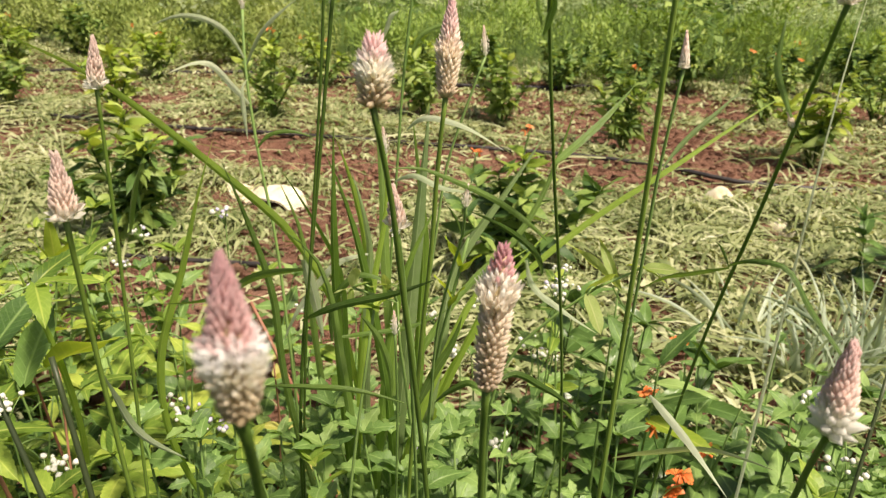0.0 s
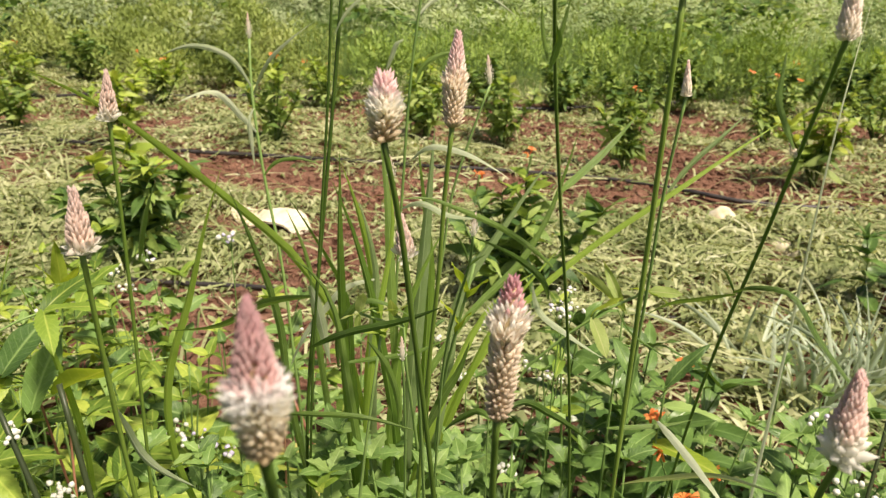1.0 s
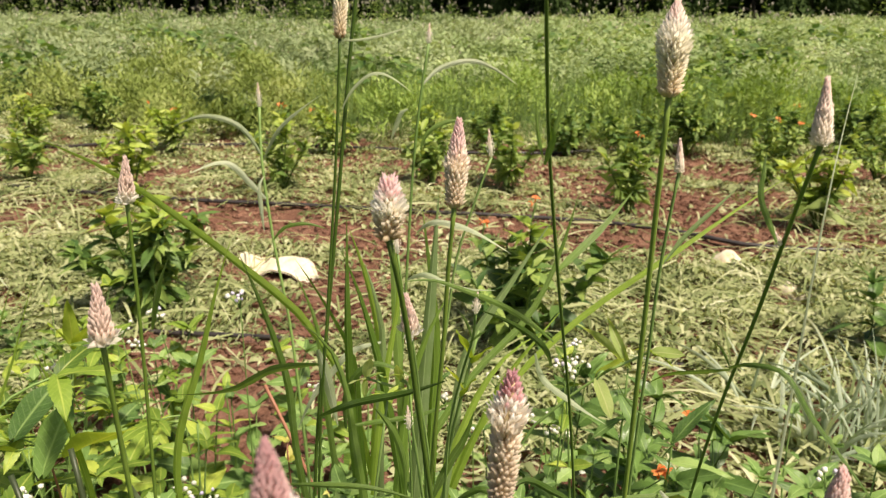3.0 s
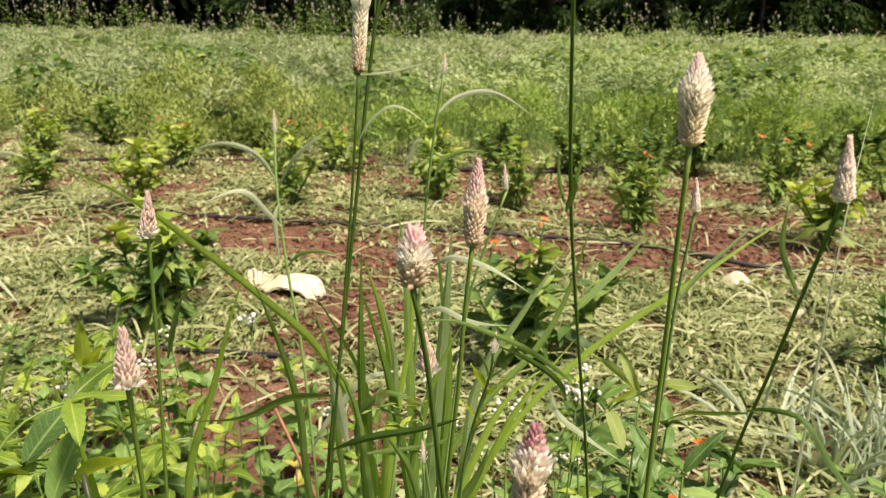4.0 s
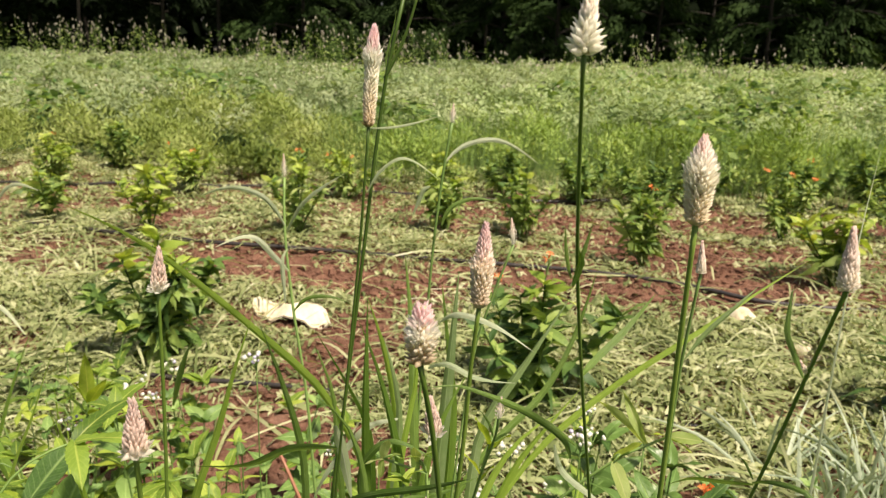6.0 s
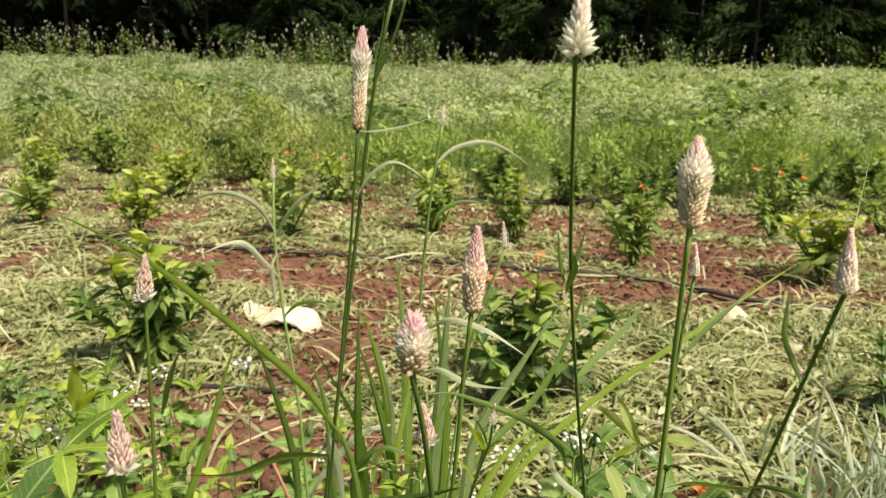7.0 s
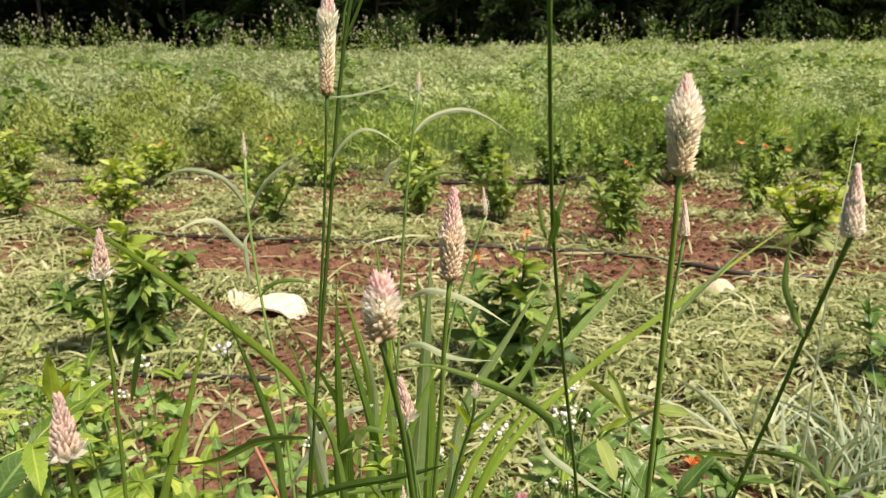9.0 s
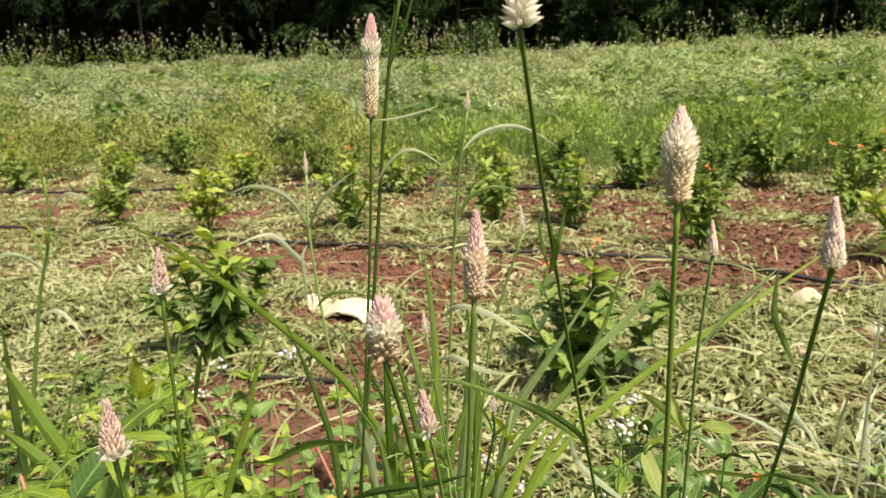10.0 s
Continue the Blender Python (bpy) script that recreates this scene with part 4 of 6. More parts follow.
SPIKE_FAR = leaf_mat("far_celosia_spike", [(0.0, (0.22, 0.20, 0.15)), (1.0, (0.50, 0.46, 0.38))], 0.6, 0.2, 20.0, 0.3)
far_celosia()


def tree(x, y, tall, low, wide, leaves, seed, leaf=0.17, mat=None, label="broad dark green tree with drooping leafy branches"):
    rng = np.random.default_rng(seed)
    z0 = float(height(x, y))
    top = thing("tree", (x, y, z0 - 0.05), label, "tree", "trees behind the field")
    bend = rng.normal(0, 0.25, 2)
    path = spline([(0, 0, 0), (bend[0] * 0.4, bend[1] * 0.4, tall * 0.35), (bend[0], bend[1], tall * 0.9)], 10)
    part("trunk", tube("trunk", path, np.linspace(0.09, 0.04, 10), BARK, 9), top)
    centres, axes = [], []
    limbs = 14
    for i in range(limbs):
        u = (i + 0.5) / limbs
        h0 = max(low * 0.75, 0.35) + (tall * 0.86 - low * 0.75) * u ** 1.25
        a = i * 2.399 + rng.random()
        r = wide * (1 - 0.45 * u) * rng.uniform(0.75, 1.15)
        s = path[int(min(9, h0 / (tall * 0.9) * 9))]
        s = np.array([s[0], s[1], h0])
        e = s + np.array([r * math.cos(a), r * math.sin(a), rng.uniform(0.1, 0.6) - (0.7 if u < 0.5 else 0)])
        mid = (s + e) / 2 + np.array([0, 0, 0.35])
        lp = spline([s, mid, e], 8)
        part("limb", tube("limb", lp, np.linspace(0.05, 0.014, 8), BARK, 6), top)
        for q in lp[3:]:
            centres.append(q + rng.normal(0, 0.34, 3))
            axes.append(e - s + np.array([0, 0, -0.5]) + rng.normal(0, 0.5, 3))
    centres, axes = np.array(centres), np.array(axes)
    n = leaves
    i = rng.integers(0, len(centres), n)
    # every clump is a drooping spray, longer than wide, its leaves turned outwards and up
    off = unit(rng.normal(0, 1, (n, 3))) * rng.uniform(0.3, 1.0, (n, 1)) ** 0.5
    ax = unit(axes)[i]
    sd = unit(np.cross(ax, np.array([0, 0, 1.0])))
    up = np.cross(sd, ax)
    size = np.array([0.85, 0.42, 0.26])
    pos = centres[i] + ax * off[:, 0:1] * size[0] + sd * off[:, 1:2] * size[1] + up * off[:, 2:3] * size[2] - np.array([0, 0, 0.35]) * np.clip(off[:, 0:1], 0, 1) ** 2
    d = ax * 1.0 + sd * off[:, 1:2] * 0.9 + np.array([0, 0, -0.25]) + rng.normal(0, 0.3, (n, 3))
    L = leaf * rng.uniform(0.6, 1.4, n)
    nor = sd * off[:, 1:2] + up * (off[:, 2:3] + 0.4) + ax * off[:, 0:1] * 0.5
    v, f = leaf_cloud(pos, d, L, L * 0.34, 0.25, rng, nor + rng.normal(0, 0.2, (n, 3)))
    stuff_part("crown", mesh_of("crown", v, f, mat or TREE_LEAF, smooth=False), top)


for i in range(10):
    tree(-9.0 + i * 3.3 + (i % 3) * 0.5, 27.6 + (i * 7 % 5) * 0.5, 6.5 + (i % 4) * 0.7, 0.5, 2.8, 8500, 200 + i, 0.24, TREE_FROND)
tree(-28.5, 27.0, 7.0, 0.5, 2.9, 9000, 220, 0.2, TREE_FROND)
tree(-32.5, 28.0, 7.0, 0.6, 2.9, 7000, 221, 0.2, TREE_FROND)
# High crowns out of view, added to darken the gap below and block sky.
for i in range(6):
    tree(-27.0 + i * 3.3, 30.5 + (i % 2) * 1.2, 9.5, 3.9, 3.2, 6500, 230 + i, 0.29, None, "tall dark tree, its unseen high crown added for shade")
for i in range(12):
    tree(-36 + i * 5.6, 36 + (i % 3), 11.5, 3.4, 4.6, 5000, 240 + i, 0.42, None, "tall dark tree, its unseen high crown added for shade")


def woods():
    """A close-set wall of near-black leaves, put up for the deep shade behind."""
    rng = np.random.default_rng(77)
    n = 46000
    x, y = rng.uniform(-75, 75, n), rng.uniform(42, 50, n)
    z = rng.uniform(0, 1, n) ** 0.8 * (13 + 3 * vnoise(x, y, 0.15, 4))
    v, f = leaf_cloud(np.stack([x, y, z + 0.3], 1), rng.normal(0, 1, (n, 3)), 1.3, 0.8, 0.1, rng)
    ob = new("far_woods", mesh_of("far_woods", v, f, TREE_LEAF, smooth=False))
    tagged(ob, "dense leaf wall coloured near black for the shade behind the trees", "woods", kind="stuff")


woods()


# ---- celosia with flower spikes, near the camera ----
def floret_unit():
    """A closed floret: a slim scale that swells low down and ends in a sharp point."""
    ring = [(0.0, 0.0, 0)] + [(0.62, 0.10, k) for k in range(5)] + [(1.0, 0.34, k) for k in range(5)] + [(0.66, 0.66, k) for k in range(5)] + [(0.0, 1.08, 0)]
    v = np.array([(r * math.cos(k * 1.2566), r * math.sin(k * 1.2566), z) for r, z, k in ring])
    f = [(0, 1 + (k + 1) % 5, 1 + k) for k in range(5)]
    for b in (1, 6):
        f += [(b + k, b + (k + 1) % 5, b + 5 + (k + 1) % 5, b + 5 + k) for k in range(5)]
    f += [(16, 11 + k, 11 + (k + 1) % 5) for k in range(5)]
    return v, f


def open_floret_unit():
    """An open floret: five papery pointed tepals that spread from one foot."""
    v, f = [], []
    for k in range(5):
        a = k * 1.2566
        out, side = np.array([math.cos(a), math.sin(a)]), np.array([-math.sin(a), math.cos(a)])
        for r, w, z in ((0.15, 0.30, 0.0), (0.70, 0.60, 0.40), (0.85, 0.46, 0.70), (1.10, 0.0, 1.08)):
            for q in ((-1, 0, 1) if w else (0,)):
                p = out * (r + 0.16 * abs(q)) + side * w * q
                v.append((p[0], p[1], z))
        o = k * 10
        f += [(o + i * 3 + j, o + i * 3 + j + 1, o + i * 3 + 4 + j, o + i * 3 + 3 + j) for i in range(2) for j in range(2)]
        f += [(o + 6, o + 7, o + 9), (o + 7, o + 8, o + 9)]
    return np.array(v), f


FLORET, OPEN_FLORET = floret_unit(), open_floret_unit()
# the stretch of each spike, from foot to tip, where the florets stand open
OPEN = {"slender": (0.0, 0.13), "slender_pale": (0.0, 0.06), "plump_cone": (0.28, 0.48), "plump": (0.36, 0.76), "tall": (0.42, 0.60), "long": (0.64, 0.79), "long_pale": (0.60, 0.79), "plume": (0.45, 0.80)}


def shape(kind, s):
    """Envelope radius, floret tilt from the axis (degrees), floret length and slimness at height s of a spike."""
    if kind in ("slender", "slender_pale"):
        if s < 0.13:
            return (0.92, 78 - 200 * s, 1.1, 0.36) if kind == "slender" else (0.80, 62 - 100 * s, 0.9, 0.28)
        q = (s - 0.13) / 0.87
        return 0.66 * (1 - q) ** 0.72 + 0.05, 25 - 14 * q, 1.0 - 0.35 * q, 0.25
    if kind == "flared":
        if s < 0.24:
            return 0.98 - 0.5 * s, 76 - 120 * s, 1.2, 0.34
        q = (s - 0.24) / 0.76
        return 0.68 * (1 - q) ** 0.7 + 0.05, 30 - 20 * q, 0.85 - 0.3 * q, 0.27
    if kind == "plump_cone":
        if 0.30 < s < 0.48:
            return 1.0, 66 - 30 * s, 1.3, 0.24
        if s < 0.48:
            return 0.46 + 0.44 * math.sin(min(1, s / 0.30) * 1.57), 66 - 40 * s, 1.1, 0.30
        q = (s - 0.48) / 0.52
        return 0.72 * (1 - q) ** 0.72 + 0.04, 26 - 14 * q, 1.0 - 0.4 * q, 0.26
    if kind == "plump":
        return (0.50 + 0.50 * math.sin(min(1, s / 0.4) * 1.57)) * (1 - max(0, s - 0.5) * 1.25) + 0.02, 72 - 52 * s, 1.25 - 0.35 * s, 0.24
    if kind == "tall":
        q = max(0, (s - 0.55) / 0.45)
        return (0.70 + 0.30 * math.sin(min(1, s / 0.4) * 1.57)) if q == 0 else 0.82 * (1 - q) ** 0.65 + 0.04, 50 - 32 * s, 1.2 - 0.5 * q, 0.25
    if kind in ("long", "long_pale"):
        q = max(0, (s - 0.77) / 0.23)
        body = (0.78 + 0.2 * math.sin(min(1, s / 0.3) * 1.57)) * (1.16 if 0.66 < s <= 0.77 else 0.92)
        return body if q == 0 else 0.80 * (1 - q) ** 0.55 + 0.05, (54 if kind == "long" else 50) - 32 * s, 1.12 - 0.4 * q, 0.23
    if kind == "plume":
        q = max(0, (s - 0.66) / 0.34)
        return (0.60 + 0.32 * math.sin(min(1, s / 0.6) * 1.57)) * (1 - q) ** 0.82 + 0.03, (60 - 28 * s) * (1 - 0.7 * q), 1.15 - 0.4 * q, 0.24
    if kind == "tuft":
        if s < 0.30:
            return 0.84 - 0.4 * s, 80 - 160 * s, 1.4, 0.22
        q = (s - 0.30) / 0.70
        return 0.54 * (1 - q) ** 0.8 + 0.04, 26 - 16 * q, 1.15 - 0.35 * q, 0.22
    return math.sin(min(1, 0.25 + s / 0.5) * 1.57) * (1 - max(0, s - 0.35) * 1.45) + 0.03, 30 - 18 * s, 0.62, 0.26


def spike_mesh(kind, length, radius, seed):
    radius *= 0.9
    rng = np.random.default_rng(seed)
    size = float(np.clip(radius * (0.65 if kind == "plump_cone" else 0.85), 0.003, {"long": 0.0092, "tuft": 0.0064, "plume": 0.0058, "plump": 0.0070, "tall": 0.0068}.get(kind, 0.0078)))
    pitch = {"bud": 0.00105, "long": 0.00026, "plume": 0.00017, "plump": 0.00024, "tall": 0.00026, "slender": 0.00022, "tuft": 0.00036, "long_pale": 0.00026}.get(kind, 0.00017)
    n = int(np.clip(length / pitch * (0.0075 / size) ** 0.8, 40, 380))
    V, F = [], []
    core = [(0, 0, length * t) for t in np.linspace(0, 0.93, 9)]
    cv, cf = tube_data(core, [max(0.0006, radius * shape(kind, t)[0] * 0.5) for t in np.linspace(0, 0.93, 9)], 8)
    V.append(cv)
    F += cf
    base = len(cv)
    for i in range(n):
        s = (i + 0.5) / n
        env, tilt, ln, slim = shape(kind, s)
        if (kind == "slender" and s < 0.13) or (kind == "flared" and s < 0.24):
            if i % 3:
                continue
            ln, tilt = ln * rng.uniform(0.7, 1.15), tilt + rng.normal(0, 14)
        tilt = math.radians(tilt + rng.normal(0, 7))
        ell = size * ln * rng.uniform(0.85, 1.15)
        a = i * 2.39996 + rng.normal(0, 0.08)
        lo, hi = OPEN.get(kind, (2, 2))
        opened = lo <= s <= hi and rng.random() < 0.72
        FV, FF = OPEN_FLORET if opened else FLORET
        if opened:
            tilt, ell = tilt + math.radians(3), ell * 0.92
        rad = np.array([math.cos(a), math.sin(a), 0])
        d = rad * math.sin(tilt) + np.array([0, 0, 1]) * math.cos(tilt)
        start = rad * max(0.0, env * radius - ell * math.sin(tilt)) + np.array([0, 0, max(0, s * length - ell * math.cos(tilt) * (0.9 if s > 0.5 else 0.4))])
        u = unit(np.cross(d, np.array([0.1, 0.2, 0.97])))
        w = np.cross(d, u)
        fw = ell * slim * (0.95 if opened else 0.84) * rng.uniform(0.9, 1.1)
        V.append(start + FV[:, 0:1] * u * fw + FV[:, 1:2] * w * fw + FV[:, 2:3] * d * ell)
        F += [tuple(base + k for k in f) for f in FF]
        base += len(FV)
    me = mesh_of("flower_spike", np.vstack(V), F, SPIKE[kind])
    me.materials.append(CORE)
    for p in me.polygons[:len(cf) if kind in ("long", "long_pale", "plume", "plump", "plump_cone", "tall", "tuft") else 0]:
        p.material_index = 1
    return me


LABELS = {
    "slender": "slim celosia with a pinkish buff flower spike and white collar",
    "slender_pale": "leaning celosia with a pale pink flower spike",
    "flared": "leaning celosia with a pink spike over a white flared collar",
    "plump_cone": "celosia with a dusky pink cone over cream florets",
    "plump": "celosia with a plump cream and pink flower spike",
    "tall": "celosia with a pink-tipped buff flower spike",
    "long": "celosia with a long seedy buff spike, pink at the tip",
    "long_pale": "tall celosia with a long whitish spike and pink tip",
    "plume": "celosia with a full ivory flower spike on a stout stem",
    "tuft": "tall celosia with a ruffled ivory flower tuft",
    "bud": "celosia with a small closed pink bud",
}
COUNT = [0]


def celosia(kind, ctl, tip, radius, thick=0.0017, stem=None):
    """One plant: ribbed stem from the ground, spike at its end."""
    thick *= {"tuft": 0.60, "plume": 0.88}.get(kind, 1.0)
    COUNT[0] += 1
    base = np.array(ctl[0])
    base[2] = float(height(base[0], base[1])) - 0.01
    top = thing("celosia_plant", tuple(base), LABELS[kind], "flowering plant", "celosia plants")
    path = spline([base] + [np.array(c) for c in ctl[1:]], 56) - base
    k = np.linspace(1.12, 0.86, 56) * thick
    k[-3:] *= np.array([0.95, 0.95, 1.15])
    part("stem", tube("stem", path, k, stem or STEM, 12, 0.14), top)
    neck, end = np.array(ctl[-1]), np.array(tip)
    axis = Vector(end - neck)
    m = Matrix.Translation(Vector(neck - base)) @ axis.to_track_quat("Z", "Y").to_matrix().to_4x4()
    part("flower_spike", spike_mesh(kind, axis.length, radius, 300 + COUNT[0]), top, "", m)
    return top


def leaf_on(top, ctl, width, mat, turn=0.0, fold=0.18, taper=2.2):
    base = np.array(top.location)
    return part("leaf", blade_mesh("leaf", [np.array(c) - base for c in ctl], width, mat, turn, fold, 18 if taper < 3 else 30, taper), top)


plant = celosia("slender", [(-0.236, 0.269, 0.000), (-0.223, 0.260, 0.486), (-0.210, 0.251, 0.655), (-0.201, 0.243, 0.753), (-0.193, 0.234, 0.852)], (-0.190, 0.234, 0.885), 0.0090, 0.0015, STEM_FRESH)
leaf_on(plant, [(-0.243, 0.330, 0.709), (-0.233, 0.320, 0.734), (-0.218, 0.310, 0.767), (-0.203, 0.300, 0.790)], 0.0074, BLADE, 0.26)
plant = celosia("slender", [(-0.136, 0.125, 0.000), (-0.130, 0.100, 0.646), (-0.128, 0.091, 0.727), (-0.123, 0.081, 0.785), (-0.118, 0.072, 0.829)], (-0.117, 0.072, 0.860), 0.0093, 0.0014, STEM_FRESH)
leaf_on(plant, [(-0.169, 0.150, 0.694), (-0.164, 0.150, 0.678), (-0.153, 0.150, 0.651), (-0.122, 0.150, 0.633)], 0.0074, BLADE_PALE, -0.39)
plant = celosia("plump_cone", [(-0.028, 0.075, 0.000), (0.013, -0.060, 0.812), (0.016, -0.070, 0.833), (0.019, -0.081, 0.853)], (0.018, -0.081, 0.891), 0.0079, 0.0016)
plant = celosia("plump", [(0.057, 0.159, 0.000), (0.038, 0.130, 0.639), (0.031, 0.119, 0.723), (0.025, 0.108, 0.787), (0.020, 0.096, 0.845), (0.015, 0.085, 0.883)], (0.016, 0.085, 0.912), 0.0089, 0.0014)
leaf_on(plant, [(-0.037, 0.300, 0.663), (-0.023, 0.300, 0.643), (-0.013, 0.300, 0.610), (-0.012, 0.300, 0.576)], 0.0058, BLADE, -0.13)
leaf_on(plant, [(0.017, 0.250, 0.615), (0.029, 0.250, 0.648), (0.041, 0.250, 0.673), (0.048, 0.250, 0.698)], 0.0064, BLADE, 0.00)
plant = celosia("tall", [(0.000, 0.278, 0.000), (0.020, 0.250, 0.694), (0.025, 0.243, 0.755), (0.028, 0.237, 0.812), (0.032, 0.230, 0.859)], (0.034, 0.230, 0.917), 0.0088, 0.0015, STEM_FRESH)
leaf_on(plant, [(-0.002, 0.300, 0.819), (0.012, 0.283, 0.833), (0.038, 0.267, 0.834), (0.070, 0.250, 0.822)], 0.0048, BLADE_PALE, 0.5)
leaf_on(plant, [(-0.010, 0.300, 0.780), (0.004, 0.293, 0.788), (0.027, 0.287, 0.782), (0.060, 0.280, 0.783)], 0.0048, BLADE_PALE, 0.6)
plant = celosia("bud", [(-0.014, 0.375, 0.000), (0.016, 0.380, 0.718), (0.022, 0.381, 0.769), (0.037, 0.381, 0.823), (0.050, 0.382, 0.863)], (0.047, 0.382, 0.887), 0.0045, 0.0011, STEM_PALE)
plant = celosia("slender", [(0.022, 0.280, 0.000), (0.014, 0.200, 0.728), (0.013, 0.190, 0.760), (0.011, 0.179, 0.792)], (0.008, 0.179, 0.819), 0.0088, 0.0012, STEM_PALE)
plant = celosia("long", [(0.076, 0.111, 0.000), (0.070, 0.060, 0.708), (0.069, 0.052, 0.747), (0.069, 0.044, 0.779)], (0.072, 0.044, 0.844), 0.0084, 0.0016)
leaf_on(plant, [(0.071, 0.100, 0.740), (0.081, 0.107, 0.745), (0.098, 0.113, 0.735), (0.121, 0.120, 0.715)], 0.0039, BLADE, -0.39)
leaf_on(plant, [(0.069, 0.100, 0.737), (0.061, 0.107, 0.738), (0.051, 0.113, 0.729), (0.041, 0.120, 0.714)], 0.0033, BLADE, -0.26)
plant = celosia("slender_pale", [(0.181, 0.333, 0.000), (0.181, 0.310, 0.672), (0.181, 0.304, 0.733), (0.181, 0.299, 0.798), (0.185, 0.293, 0.874)], (0.183, 0.293, 0.898), 0.0051, 0.0012, STEM_PALE)
leaf_on(plant, [(0.186, 0.310, 0.800), (0.201, 0.317, 0.820), (0.221, 0.323, 0.840), (0.238, 0.330, 0.856)], 0.0038, BLADE_GREY, -0.26)
plant = celosia("flared", [(0.280, 0.223, 0.000), (0.208, 0.060, 0.725), (0.197, 0.035, 0.764), (0.186, 0.010, 0.797)], (0.185, 0.010, 0.833), 0.0095, 0.0015)
plant = celosia("plume", [(0.155, 0.204, 0.000), (0.147, 0.170, 0.765), (0.145, 0.161, 0.836), (0.143, 0.153, 0.886), (0.141, 0.144, 0.941)], (0.140, 0.144, 0.985), 0.0094, 0.0016, STEM_FRESH)
leaf_on(plant, [(0.176, 0.200, 0.677), (0.181, 0.173, 0.682), (0.193, 0.147, 0.677), (0.206, 0.120, 0.668)], 0.0050, BLADE_PALE, 0.39)
leaf_on(plant, [(0.144, 0.200, 0.668), (0.158, 0.200, 0.670), (0.180, 0.200, 0.674), (0.198, 0.200, 0.680)], 0.0034, BLADE, 0.39)
leaf_on(plant, [(0.159, 0.200, 0.623), (0.178, 0.173, 0.652), (0.202, 0.147, 0.678), (0.226, 0.120, 0.690)], 0.0044, BLADE_PALE, -0.39)
leaf_on(plant, [(0.139, 0.190, 0.761), (0.151, 0.190, 0.744), (0.165, 0.190, 0.735), (0.180, 0.190, 0.724)], 0.0014, BLADE, 0.39)
plant = celosia("slender_pale", [(0.2195, 0.343, 0.000), (0.2075, 0.200, 0.752), (0.2045, 0.163, 0.820), (0.1985, 0.127, 0.877), (0.1915, 0.090, 0.929)], (0.1895, 0.090, 0.956), 0.0064, 0.0011, STEM_FRESH)
leaf_on(plant, [(0.185, 0.100, 0.884), (0.181, 0.103, 0.893), (0.177, 0.105, 0.903), (0.177, 0.107, 0.912), (0.178, 0.110, 0.923)], 0.0026, BLADE, 0.13)
leaf_on(plant, [(0.197, 0.170, 0.786), (0.203, 0.156, 0.796), (0.215, 0.142, 0.800), (0.228, 0.128, 0.782), (0.243, 0.114, 0.764), (0.260, 0.100, 0.743)], 0.0030, BLADE, 0.26)
leaf_on(plant, [(0.198, 0.170, 0.785), (0.188, 0.197, 0.768), (0.179, 0.223, 0.752), (0.169, 0.250, 0.728)], 0.0027, BLADE, 0.26)
leaf_on(plant, [(0.201, 0.180, 0.782), (0.198, 0.180, 0.788), (0.194, 0.180, 0.794), (0.190, 0.180, 0.797)], 0.0014, BLADE, 0.39)
part("axil_bud", spike_mesh("bud", 0.008, 0.0018, 77), plant, "tiny brown bud in the leaf axil", Matrix.Translation(Vector((0.1975, 0.128, 0.874)) - plant.location) @ pose(0, 0, 0, 0, -28, 0))
plant = celosia("bud", [(-0.064, 0.535, 0.000), (-0.053, 0.550, 0.618), (-0.048, 0.557, 0.718), (-0.043, 0.564, 0.813), (-0.034, 0.570, 0.903), (-0.028, 0.577, 0.947)], (-0.027, 0.577, 0.969), 0.0048, 0.0015, STEM_PALE)
leaf_on(plant, [(-0.034, 0.570, 0.903), (-0.020, 0.580, 0.918), (0.014, 0.590, 0.929), (0.070, 0.600, 0.903)], 0.0053, BLADE_PALE, -0.39)
leaf_on(plant, [(-0.033, 0.550, 0.836), (-0.024, 0.550, 0.856), (-0.005, 0.550, 0.867), (0.026, 0.550, 0.867)], 0.0050, BLADE, -0.26)
leaf_on(plant, [(-0.047, 0.550, 0.880), (-0.053, 0.550, 0.877), (-0.059, 0.550, 0.864), (-0.066, 0.550, 0.845)], 0.0055, BLADE_PALE, -0.13)
plant = celosia("bud", [(-0.164, 0.526, 0.000), (-0.184, 0.550, 0.486), (-0.199, 0.568, 0.611), (-0.220, 0.585, 0.723), (-0.233, 0.602, 0.819), (-0.238, 0.620, 0.868)], (-0.238, 0.620, 0.898), 0.0049, 0.0018, STEM_PALE)
leaf_on(plant, [(-0.214, 0.550, 0.825), (-0.239, 0.550, 0.857), (-0.272, 0.550, 0.866), (-0.313, 0.550, 0.854)], 0.0060, BLADE_PALE, 0.26)
leaf_on(plant, [(-0.212, 0.550, 0.818), (-0.187, 0.533, 0.856), (-0.156, 0.517, 0.881), (-0.125, 0.500, 0.900)], 0.0062, BLADE_PALE, 0.39)
leaf_on(plant, [(-0.193, 0.500, 0.787), (-0.202, 0.483, 0.807), (-0.220, 0.467, 0.832), (-0.252, 0.450, 0.823)], 0.0061, BLADE_PALE, -0.39)
leaf_on(plant, [(-0.194, 0.500, 0.812), (-0.197, 0.493, 0.805), (-0.195, 0.487, 0.784), (-0.190, 0.480, 0.755)], 0.0055, BLADE_PALE, -0.26)
leaf_on(plant, [(-0.188, 0.500, 0.741), (-0.174, 0.500, 0.756), (-0.152, 0.500, 0.761), (-0.127, 0.500, 0.756)], 0.0040, BLADE, -0.13)
